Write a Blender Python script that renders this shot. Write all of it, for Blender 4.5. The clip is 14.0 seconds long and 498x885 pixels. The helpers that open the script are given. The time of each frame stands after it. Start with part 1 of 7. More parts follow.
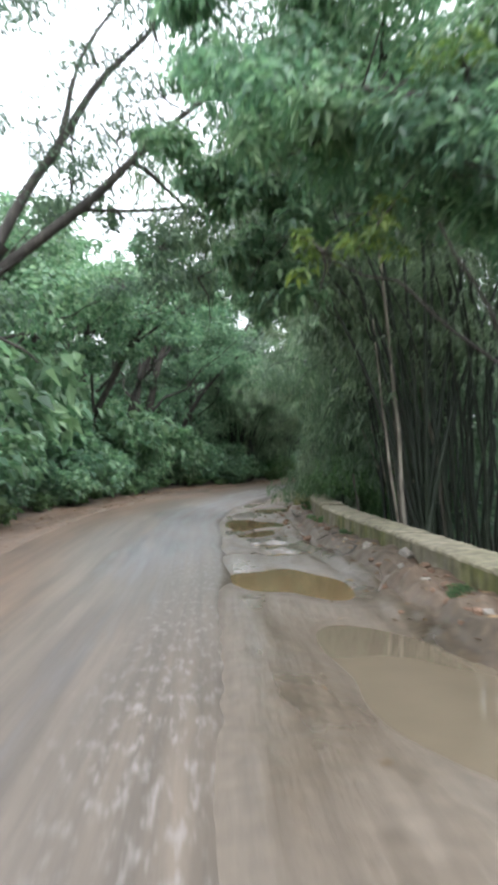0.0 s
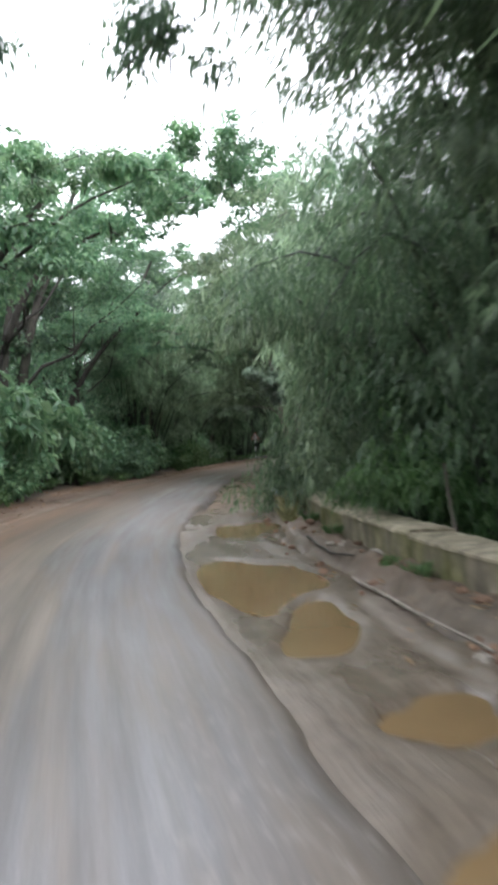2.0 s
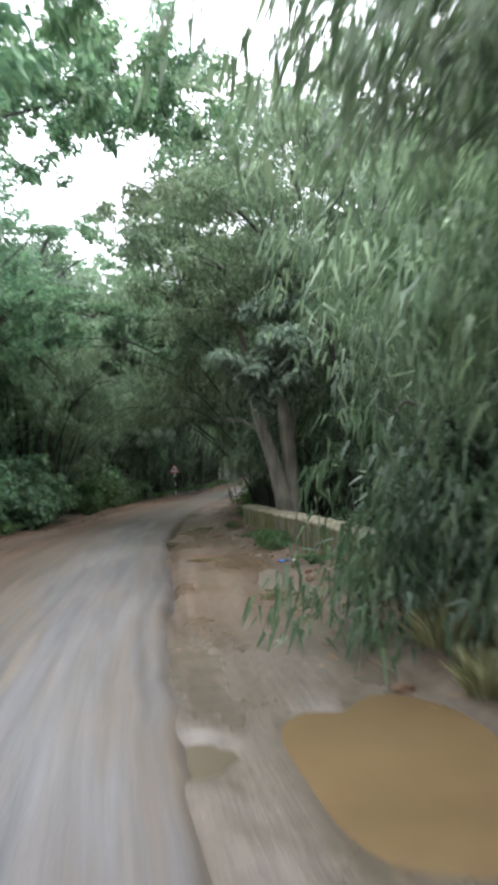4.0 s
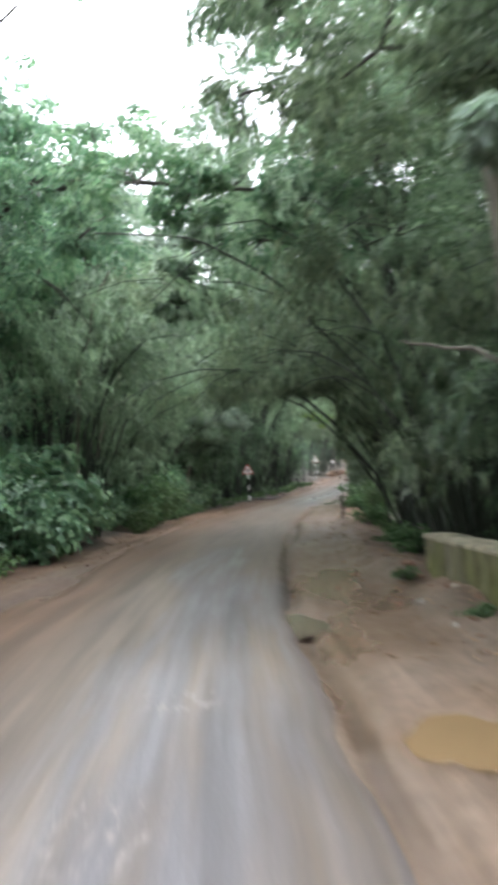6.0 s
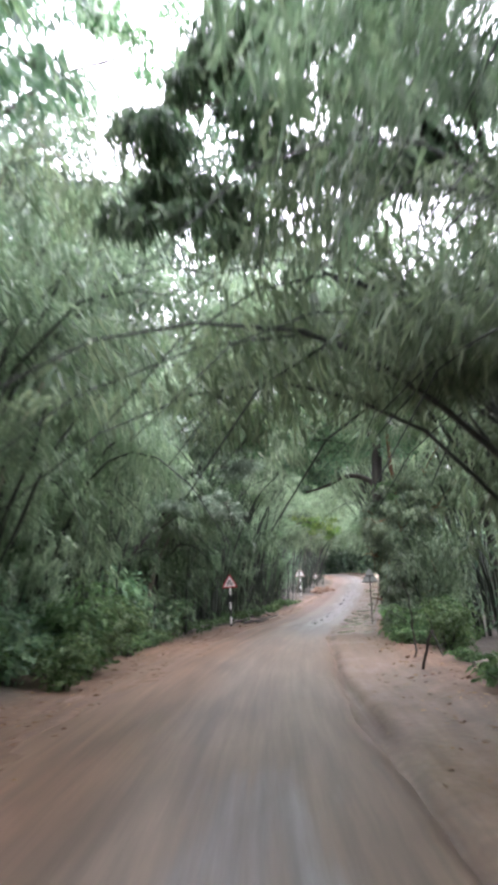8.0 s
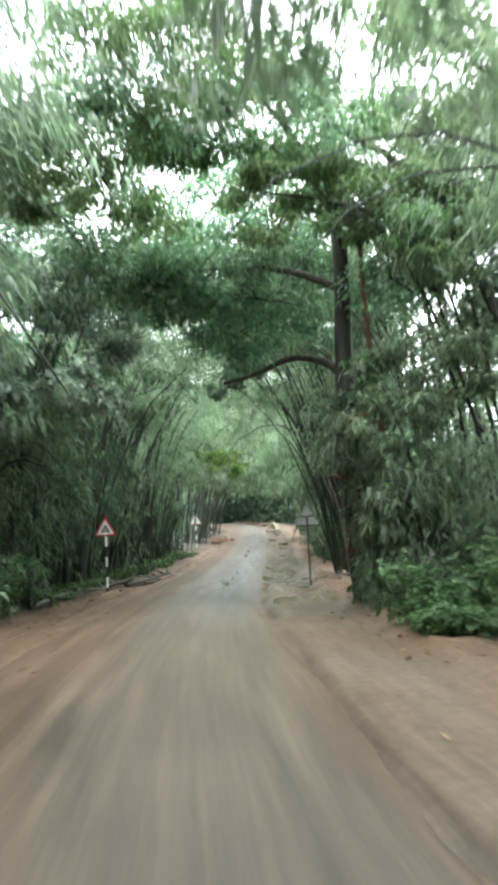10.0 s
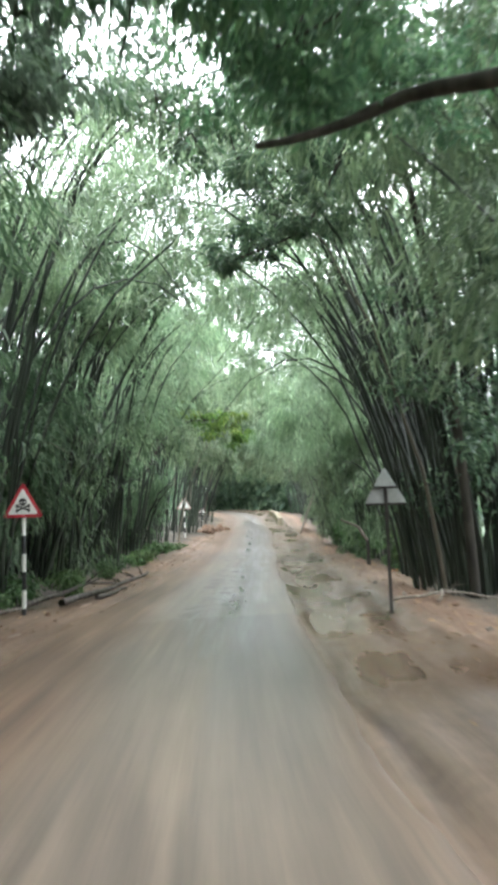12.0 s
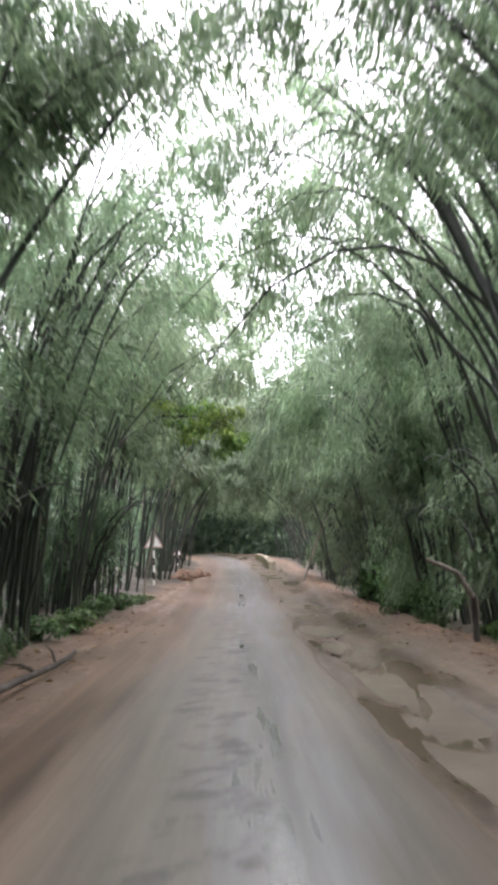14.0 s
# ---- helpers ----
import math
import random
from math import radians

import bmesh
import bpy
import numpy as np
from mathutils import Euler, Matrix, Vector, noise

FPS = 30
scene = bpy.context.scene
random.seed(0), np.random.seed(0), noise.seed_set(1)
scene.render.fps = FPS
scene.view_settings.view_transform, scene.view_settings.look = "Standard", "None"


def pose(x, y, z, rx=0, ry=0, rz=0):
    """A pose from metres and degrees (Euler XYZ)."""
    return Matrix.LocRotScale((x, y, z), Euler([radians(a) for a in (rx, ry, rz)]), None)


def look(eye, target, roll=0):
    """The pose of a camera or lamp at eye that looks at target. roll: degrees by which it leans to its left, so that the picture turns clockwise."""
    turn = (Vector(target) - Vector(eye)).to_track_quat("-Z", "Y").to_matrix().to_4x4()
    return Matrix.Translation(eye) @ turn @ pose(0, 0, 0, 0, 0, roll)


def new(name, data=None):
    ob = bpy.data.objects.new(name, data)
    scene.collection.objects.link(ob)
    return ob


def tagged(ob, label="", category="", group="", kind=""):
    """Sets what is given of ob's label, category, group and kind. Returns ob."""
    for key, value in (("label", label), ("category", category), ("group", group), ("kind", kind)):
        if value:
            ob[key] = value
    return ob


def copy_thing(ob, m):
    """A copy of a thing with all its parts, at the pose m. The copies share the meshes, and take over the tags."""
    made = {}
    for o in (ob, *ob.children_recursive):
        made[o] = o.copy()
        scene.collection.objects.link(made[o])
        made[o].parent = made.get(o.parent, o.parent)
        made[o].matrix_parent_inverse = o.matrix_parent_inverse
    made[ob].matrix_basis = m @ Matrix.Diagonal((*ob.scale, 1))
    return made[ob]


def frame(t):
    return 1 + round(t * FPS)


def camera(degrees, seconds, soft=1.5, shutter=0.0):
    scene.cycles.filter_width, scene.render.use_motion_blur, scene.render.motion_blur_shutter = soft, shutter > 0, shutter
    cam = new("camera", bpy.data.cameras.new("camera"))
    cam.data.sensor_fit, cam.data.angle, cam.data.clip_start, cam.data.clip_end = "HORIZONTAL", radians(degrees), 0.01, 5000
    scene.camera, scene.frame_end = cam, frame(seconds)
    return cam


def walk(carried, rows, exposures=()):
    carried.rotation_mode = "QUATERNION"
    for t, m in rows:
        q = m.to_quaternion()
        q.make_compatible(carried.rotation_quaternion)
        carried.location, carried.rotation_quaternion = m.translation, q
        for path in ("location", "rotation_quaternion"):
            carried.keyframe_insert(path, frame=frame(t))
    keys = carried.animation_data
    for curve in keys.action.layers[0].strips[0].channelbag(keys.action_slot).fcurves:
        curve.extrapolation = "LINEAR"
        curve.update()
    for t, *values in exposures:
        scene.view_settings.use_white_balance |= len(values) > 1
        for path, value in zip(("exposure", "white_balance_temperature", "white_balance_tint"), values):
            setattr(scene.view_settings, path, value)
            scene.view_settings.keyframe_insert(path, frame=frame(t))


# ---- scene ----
cam = camera(34.3, 14.0, soft=4.2, shutter=0.6)
# stops, kelvin and tint as the clip's camera adapts
EXPOSURE = [(0.0, 0.7, 6050, 14), (1.5, 0.95, 6100, 16), (2.5, 0.44, 6150, 18), (3.2, 0.52, 6150, 18), (5.3, 1.52, 6050, 12), (6.0, 1.6, 6050, 18), (6.5, 1.48, 6000, 19), (7.0, 1.46, 6000, 20), (7.4, 1.55, 6050, 24), (8.0, 2.02, 6050, 30),
            (8.6, 1.93, 6100, 20), (10.3, 1.84, 6150, 9), (11.0, 1.98, 6100, 9), (11.5, 1.92, 6100, 8), (12.5, 1.88, 6150, 20), (13.2, 1.55, 6250, 26), (14.0, 1.35, 6350, 26)]
PATH = [
    (0, (1.47, 4.059, 1.36), (1.412, 6.058, 1.401), 0.0),
    (0.5, (1.08, 6.328, 1.358), (1.094, 8.328, 1.373), -0.6),
    (1, (0.689, 8.642, 1.361), (0.82, 10.638, 1.361), -1.6),
    (1.5, (0.328, 10.977, 1.371), (0.503, 12.969, 1.353), -2.1),
    (2, (0.007, 13.339, 1.375), (0.247, 15.325, 1.372), -2.5),
    (2.5, (-0.271, 15.742, 1.385), (-0.061, 17.731, 1.418), -2.0),
    (3, (-0.327, 18.078, 1.377), (-0.039, 20.057, 1.443), -2.7),
    (5.5, (0.491, 29.608, 1.388), (1.121, 31.505, 1.447), -3.0),
    (6, (0.611, 31.905, 1.391), (0.959, 33.872, 1.474), -3.5),
    (6.5, (0.711, 34.215, 1.407), (0.995, 36.181, 1.645), -3.2),
    (7, (0.879, 36.555, 1.408), (1.234, 38.468, 1.871), -2.1),
    (7.5, (1.119, 38.913, 1.402), (1.504, 40.836, 1.795), -2.4),
    (8, (1.464, 41.26, 1.392), (1.904, 43.177, 1.751), -2.2),
    (10.5, (4.221, 52.735, 1.277), (4.945, 54.587, 1.493), -3.0),
    (11, (4.895, 54.982, 1.265), (5.614, 56.837, 1.47), -2.9),
    (11.5, (5.589, 57.227, 1.264), (6.319, 59.082, 1.421), -3.1),
    (12, (6.3, 59.457, 1.261), (7.027, 61.308, 1.467), -1.9),
    (12.5, (7.024, 61.682, 1.253), (7.733, 63.53, 1.537), -1.5),
    (13, (7.76, 63.913, 1.239), (8.482, 65.753, 1.539), -1.1),
    (13.5, (8.491, 66.154, 1.231), (9.24, 67.982, 1.542), -0.8),
    (14, (9.236, 68.393, 1.234), (10.012, 70.209, 1.55), -1.4),
]
walk(cam, [(t, look(eye, target, roll)) for t, eye, target, roll in PATH], EXPOSURE)

# ---- world, sun ----
world = bpy.data.worlds.new("overcast_sky")
scene.world = world
world.use_nodes = True
wn, wl = world.node_tree.nodes, world.node_tree.links
wn.clear()
sky = wn.new("ShaderNodeTexSky")
sky.sky_type = "NISHITA"
sky.sun_disc = False
sky.sun_elevation, sky.sun_rotation = radians(58), radians(20)
sky.air_density, sky.dust_density = 1.0, 6.0
grey = wn.new("ShaderNodeHueSaturation")
grey.inputs["Saturation"].default_value = 0.12
cloud = wn.new("ShaderNodeMix")
cloud.data_type = "RGBA"
cloud.inputs[0].default_value = 0.75
cloud.inputs[7].default_value = (17.0, 17.6, 17.7, 1)
wbg = wn.new("ShaderNodeBackground")
wbg.inputs["Strength"].default_value = 0.15
wout = wn.new("ShaderNodeOutputWorld")
wl.new(sky.outputs[0], grey.inputs["Color"])
wl.new(grey.outputs[0], cloud.inputs[6])
wl.new(cloud.outputs[2], wbg.inputs["Color"])
wl.new(wbg.outputs[0], wout.inputs["Surface"])

sun = new("sun", bpy.data.lights.new("sun", "SUN"))
sun.data.energy, sun.data.angle, sun.data.color = 1.4, radians(30), (1.0, 0.98, 0.94)
sun.matrix_world = pose(0, 0, 30, 32, 0, 20)


# ---- materials ----
def nodes_of(name):
    m = bpy.data.materials.new(name)
    m.use_nodes = True
    nt = m.node_tree
    nt.nodes.clear()
    out = nt.nodes.new("ShaderNodeOutputMaterial")
    bsdf = nt.nodes.new("ShaderNodeBsdfPrincipled")
    nt.links.new(bsdf.outputs[0], out.inputs["Surface"])
    return m, nt, bsdf, out


def node(nt, kind, **inputs):
    n = nt.nodes.new(kind)
    for k, v in inputs.items():
        n.inputs[k.replace("_", " ")].default_value = v
    return n


def noise_of(nt, coord, scale, detail=4.0, stretch=(1, 1, 1), rough=0.55):
    mp = nt.nodes.new("ShaderNodeMapping")
    mp.inputs["Scale"].default_value = stretch
    nt.links.new(coord, mp.inputs["Vector"])
    n = node(nt, "ShaderNodeTexNoise", Scale=scale, Detail=detail, Roughness=rough)
    nt.links.new(mp.outputs[0], n.inputs["Vector"])
    return n.outputs["Fac"]


def ramp(nt, fac, stops):
    r = nt.nodes.new("ShaderNodeValToRGB")
    els = r.color_ramp.elements
    while len(els) < len(stops):
        els.new(0.5)
    for e, (p, c) in zip(els, stops):
        e.position = p
        e.color = (*c, 1) if len(c) == 3 else c
    nt.links.new(fac, r.inputs[0])
    return r.outputs[0]


def mix(nt, fac, a, b, blend="MIX"):
    m = nt.nodes.new("ShaderNodeMix")
    m.data_type, m.blend_type = "RGBA", blend
    for sock, v in ((m.inputs[0], fac), (m.inputs[6], a), (m.inputs[7], b)):
        if isinstance(v, (int, float)):
            sock.default_value = v
        elif isinstance(v, tuple):
            sock.default_value = (*v, 1)
        else:
            nt.links.new(v, sock)
    return m.outputs[2]


def grey_ramp(nt, fac, lo, hi, a=0.0, b=1.0):
    return ramp(nt, fac, [(lo, (a, a, a)), (hi, (b, b, b))])


def bump(nt, bsdf, height, strength, dist=0.02):
    b = node(nt, "ShaderNodeBump", Strength=strength, Distance=dist)
    nt.links.new(height, b.inputs["Height"])
    nt.links.new(b.outputs[0], bsdf.inputs["Normal"])


def leaf_material(name, dark, mid, light, rough=0.36, through_light=0.47):
    m, nt, bsdf, out = nodes_of(name)
    geo = nt.nodes.new("ShaderNodeNewGeometry")
    info = nt.nodes.new("ShaderNodeObjectInfo")
    col = ramp(nt, geo.outputs["Random Per Island"], [(0.0, dark), (0.55, mid), (0.9, light), (1.0, tuple(min(1, c * 1.25) for c in light))])
    hsv = nt.nodes.new("ShaderNodeHueSaturation")
    nt.links.new(col, hsv.inputs["Color"])
    hsv.inputs["Saturation"].default_value = 1.04
    hue = node(nt, "ShaderNodeMapRange", To_Min=0.488, To_Max=0.522)
    nt.links.new(info.outputs["Random"], hue.inputs["Value"])
    nt.links.new(hue.outputs[0], hsv.inputs["Hue"])
    # clump-wise light and dark in the colour, imitating lit tufts and shaded gaps
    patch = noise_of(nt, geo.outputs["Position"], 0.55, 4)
    tuft_shade = grey_ramp(nt, patch, 0.32, 0.68, 0.62, 1.38)
    c2 = mix(nt, 1.0, hsv.outputs[0], tuft_shade, "MULTIPLY")
    nt.links.new(c2, bsdf.inputs["Base Color"])
    bsdf.inputs["Roughness"].default_value = rough
    tr = nt.nodes.new("ShaderNodeBsdfTranslucent")
    warm = mix(nt, 1.0, c2, (1.1, 1.14, 1.02), "MULTIPLY")
    nt.links.new(warm, tr.inputs["Color"])
    ms = nt.nodes.new("ShaderNodeMixShader")
    ms.inputs[0].default_value = through_light
    nt.links.new(bsdf.outputs[0], ms.inputs[1])
    nt.links.new(tr.outputs[0], ms.inputs[2])
    nt.links.new(ms.outputs[0], out.inputs["Surface"])
    return m


# one bamboo leaf in three tones: the paler two paint light and haze
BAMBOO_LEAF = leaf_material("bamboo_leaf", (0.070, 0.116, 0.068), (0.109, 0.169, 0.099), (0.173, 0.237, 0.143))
LIT_LEAF = leaf_material("lit_bamboo_leaf", (0.105, 0.15, 0.093), (0.16, 0.22, 0.136), (0.245, 0.31, 0.195))
BRIGHT_LIT_LEAF = leaf_material("bright_lit_bamboo_leaf", (0.150, 0.216, 0.140), (0.228, 0.318, 0.204), (0.345, 0.435, 0.285))
TREE_LEAF = leaf_material("tree_leaf", (0.067, 0.112, 0.075), (0.104, 0.169, 0.109), (0.171, 0.240, 0.148))
SHRUB_LEAF = leaf_material("shrub_leaf", (0.090, 0.178, 0.101), (0.150, 0.263, 0.150), (0.245, 0.363, 0.212), 0.3)
YOUNG_LEAF = leaf_material("young_leaf", (0.08, 0.145, 0.035), (0.13, 0.20, 0.048), (0.20, 0.27, 0.07), 0.45)
SILVER_LEAF = leaf_material("silver_leaf", (0.15, 0.203, 0.155), (0.226, 0.298, 0.228), (0.345, 0.42, 0.33), 0.4)
OLIVE_LEAF = leaf_material("olive_leaf", (0.092, 0.15, 0.066), (0.14, 0.222, 0.096), (0.225, 0.32, 0.145), 0.42)
GRASS_LEAF = leaf_material("grass_leaf", (0.055, 0.106, 0.044), (0.094, 0.163, 0.065), (0.149, 0.221, 0.101), 0.5)


def bark_material(name, a, b, c, scale=9.0, rough=0.85, stretch=(1, 1, 0.25), strength=0.6):
    m, nt, bsdf, out = nodes_of(name)
    geo = nt.nodes.new("ShaderNodeNewGeometry")
    info = nt.nodes.new("ShaderNodeObjectInfo")
    n1 = noise_of(nt, geo.outputs["Position"], scale, 6, stretch)
    n2 = noise_of(nt, geo.outputs["Position"], 1.1, 3)
    col = ramp(nt, n1, [(0.3, a), (0.55, b), (0.75, c)])
    col = mix(nt, 1.0, col, grey_ramp(nt, n2, 0.3, 0.7, 0.6, 1.2), "MULTIPLY")
    col = mix(nt, 1.0, col, grey_ramp(nt, info.outputs["Random"], 0.0, 1.0, 0.65, 1.25), "MULTIPLY")
    nt.links.new(col, bsdf.inputs["Base Color"])
    bsdf.inputs["Roughness"].default_value = rough
    bump(nt, bsdf, n1, strength)
    return m


BARK = bark_material("bark", (0.028, 0.025, 0.02), (0.06, 0.053, 0.043), (0.11, 0.098, 0.08))
PALE_BARK = bark_material("pale_bark", (0.09, 0.083, 0.068), (0.18, 0.165, 0.135), (0.29, 0.265, 0.215), 7.0, strength=1.0)
RED_BARK = bark_material("red_bark", (0.09, 0.05, 0.03), (0.19, 0.10, 0.045), (0.30, 0.16, 0.06))
WET_WOOD = bark_material("wet_deadwood", (0.04, 0.034, 0.028), (0.1, 0.088, 0.072), (0.24, 0.215, 0.18), 10)
DEADWOOD = bark_material("deadwood", (0.13, 0.11, 0.09), (0.26, 0.23, 0.19), (0.40, 0.36, 0.30), 14)


def culm_material(name, a, b, c):
    m, nt, bsdf, out = nodes_of(name)
    geo = nt.nodes.new("ShaderNodeNewGeometry")
    info = nt.nodes.new("ShaderNodeObjectInfo")
    at = nt.nodes.new("ShaderNodeAttribute")
    at.attribute_name = "along"
    wave = nt.nodes.new("ShaderNodeMath")
    wave.operation = "FRACT"
    nt.links.new(at.outputs["Fac"], wave.inputs[0])
    ring = ramp(nt, wave.outputs[0], [(0.0, (1.5, 1.45, 1.3)), (0.05, (0.6, 0.6, 0.55)), (0.12, (1, 1, 1))])
    n1 = noise_of(nt, geo.outputs["Position"], 2.3, 5, (1, 1, 0.4))
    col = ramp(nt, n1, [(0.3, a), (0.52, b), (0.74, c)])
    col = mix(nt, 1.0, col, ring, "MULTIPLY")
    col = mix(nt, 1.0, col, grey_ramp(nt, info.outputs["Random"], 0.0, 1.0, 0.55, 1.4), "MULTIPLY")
    nt.links.new(col, bsdf.inputs["Base Color"])
    bsdf.inputs["Roughness"].default_value = 0.5
    return m


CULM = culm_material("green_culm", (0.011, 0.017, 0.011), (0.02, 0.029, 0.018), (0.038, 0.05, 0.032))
DRY_CULM = culm_material("dry_culm", (0.10, 0.09, 0.065), (0.18, 0.16, 0.12), (0.28, 0.25, 0.19))


def ground_material():
    m, nt, bsdf, out = nodes_of("muddy_ground")
    lane = nt.nodes.new("ShaderNodeAttribute")
    lane.attribute_name = "lane"
    pos = lane.outputs["Vector"]

    def att(n):
        a = nt.nodes.new("ShaderNodeAttribute")
        a.attribute_name = n
        return a.outputs["Fac"]
    big = noise_of(nt, pos, 0.55, 5, (1.5, 0.6, 1))
    fine = noise_of(nt, pos, 9.0, 6)
    streak = noise_of(nt, pos, 2.4, 6, (3.4, 0.16, 1), 0.62)
    mud = ramp(nt, streak, [(0.25, (0.104, 0.083, 0.061)), (0.5, (0.14, 0.113, 0.084)), (0.75, (0.180, 0.148, 0.113))])
    red = ramp(nt, streak, [(0.25, (0.1, 0.057, 0.033)), (0.5, (0.165, 0.098, 0.058)), (0.75, (0.225, 0.145, 0.09))])
    redf = mix(nt, 1.0, att("red"), grey_ramp(nt, big, 0.3, 0.62, 0.45, 1.25), "MULTIPLY")
    col = mix(nt, redf, mud, red)
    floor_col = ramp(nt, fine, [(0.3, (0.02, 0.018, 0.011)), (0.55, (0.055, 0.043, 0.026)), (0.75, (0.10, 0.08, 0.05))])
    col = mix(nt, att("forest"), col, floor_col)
    col = mix(nt, 1.0, col, grey_ramp(nt, fine, 0.3, 0.7, 0.78, 1.15), "MULTIPLY")
    col = mix(nt, mix(nt, 1.0, att("damp"), grey_ramp(nt, big, 0.3, 0.6, 0.55, 0.95), "MULTIPLY"), col, mix(nt, 1.0, col, (0.42, 0.38, 0.34), "MULTIPLY"))
    nt.links.new(col, bsdf.inputs["Base Color"])
    wet = mix(nt, 1.0, att("wet"), grey_ramp(nt, big, 0.35, 0.65, 0.3, 1.2), "MULTIPLY")
    ro = ramp(nt, wet, [(0.0, (0.85, 0.85, 0.85)), (0.5, (0.5, 0.5, 0.5)), (1.0, (0.22, 0.22, 0.22))])
    nt.links.new(ro, bsdf.inputs["Roughness"])
    clump = noise_of(nt, pos, 3.2, 5, (1.4, 0.8, 1), 0.6)
    bump(nt, bsdf, mix(nt, 0.4, mix(nt, 0.5, fine, streak), clump), 0.6, 0.05)
    return m


def asphalt_material():
    m, nt, bsdf, out = nodes_of("wet_asphalt")
    lane = nt.nodes.new("ShaderNodeAttribute")
    lane.attribute_name = "lane"
    pos = lane.outputs["Vector"]
    at = nt.nodes.new("ShaderNodeAttribute")
    at.attribute_name = "mud"
    streak = noise_of(nt, pos, 1.6, 5, (3.0, 0.22, 1))
    big = noise_of(nt, pos, 0.5, 4, (1.2, 0.5, 1))
    grit = noise_of(nt, pos, 60.0, 3)
    tar = ramp(nt, grit, [(0.3, (0.108, 0.102, 0.103)), (0.7, (0.172, 0.163, 0.164))])
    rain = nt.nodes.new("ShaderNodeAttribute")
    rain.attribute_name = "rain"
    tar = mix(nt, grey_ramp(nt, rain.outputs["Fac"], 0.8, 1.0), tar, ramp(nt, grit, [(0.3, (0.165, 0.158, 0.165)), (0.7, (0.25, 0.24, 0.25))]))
    mud = ramp(nt, streak, [(0.34, (0.098, 0.078, 0.058)), (0.66, (0.152, 0.122, 0.092))])
    add = nt.nodes.new("ShaderNodeMath")
    add.operation = "MULTIPLY_ADD"
    nt.links.new(streak, add.inputs[0])
    add.inputs[1].default_value = 1.3
    nt.links.new(at.outputs["Fac"], add.inputs[2])
    f = grey_ramp(nt, add.outputs[0], 0.5, 1.25)
    red = nt.nodes.new("ShaderNodeAttribute")
    red.attribute_name = "red"
    mud = mix(nt, red.outputs["Fac"], mud, ramp(nt, streak, [(0.34, (0.12, 0.068, 0.039)), (0.66, (0.215, 0.132, 0.08))]))
    col = mix(nt, f, tar, mud)
    # tyre tracks, darker patched asphalt, crumbled pale edge
    track = noise_of(nt, pos, 3.4, 5, (2.6, 0.07, 1), 0.65)
    col = mix(nt, 1.0, col, grey_ramp(nt, track, 0.34, 0.66, 0.7, 1.16), "MULTIPLY")
    pat = nt.nodes.new("ShaderNodeAttribute")
    pat.attribute_name = "patch"
    col = mix(nt, pat.outputs["Fac"], col, mix(nt, 1.0, tar, (0.62, 0.64, 0.67), "MULTIPLY"))
    damp = nt.nodes.new("ShaderNodeAttribute")
    damp.attribute_name = "damp"
    col = mix(nt, mix(nt, 1.0, damp.outputs["Fac"], grey_ramp(nt, big, 0.3, 0.6, 0.5, 0.9), "MULTIPLY"), col, mix(nt, 1.0, col, (0.45, 0.41, 0.37), "MULTIPLY"))
    # broken surfacing with open cracks across the lane
    crack = nt.nodes.new("ShaderNodeAttribute")
    crack.attribute_name = "crack"
    split = noise_of(nt, pos, 2.6, 7, (0.8, 1.0, 1), 0.7)
    kf = mix(nt, 1.0, crack.outputs["Fac"], grey_ramp(nt, split, 0.5, 0.6, 0.0, 0.9), "MULTIPLY")
    col = mix(nt, kf, col, (0.04, 0.034, 0.029))
    crumb = nt.nodes.new("ShaderNodeAttribute")
    crumb.attribute_name = "crumb"
    speck = noise_of(nt, pos, 9.0, 5, (1.6, 0.55, 1), 0.7)
    cf = mix(nt, 1.0, crumb.outputs["Fac"], grey_ramp(nt, speck, 0.52, 0.68), "MULTIPLY")
    col = mix(nt, cf, col, (0.205, 0.184, 0.165))
    col = mix(nt, 1.0, col, grey_ramp(nt, big, 0.3, 0.7, 0.8, 1.15), "MULTIPLY")
    nt.links.new(col, bsdf.inputs["Base Color"])
    band = noise_of(nt, pos, 1.2, 3, (1.5, 0.025, 1), 0.5)
    dull = ramp(nt, mix(nt, 0.3, band, streak), [(0.35, (0.3, 0.3, 0.3)), (0.65, (0.5, 0.5, 0.5))])
    gloss = ramp(nt, mix(nt, 0.12, band, streak), [(0.35, (0.2, 0.2, 0.2)), (0.65, (0.36, 0.36, 0.36))])
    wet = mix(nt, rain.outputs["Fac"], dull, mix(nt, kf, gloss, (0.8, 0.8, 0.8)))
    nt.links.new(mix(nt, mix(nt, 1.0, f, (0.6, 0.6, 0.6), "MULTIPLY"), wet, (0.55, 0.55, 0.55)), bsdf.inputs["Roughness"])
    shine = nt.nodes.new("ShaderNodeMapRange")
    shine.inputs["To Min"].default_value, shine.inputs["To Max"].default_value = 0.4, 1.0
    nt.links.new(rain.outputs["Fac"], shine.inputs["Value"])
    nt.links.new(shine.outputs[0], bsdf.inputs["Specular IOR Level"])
    bsdf.inputs["IOR"].default_value = 1.62
    bump(nt, bsdf, mix(nt, 0.45, mix(nt, 0.35, grit, streak), speck), 0.2, 0.012)
    return m


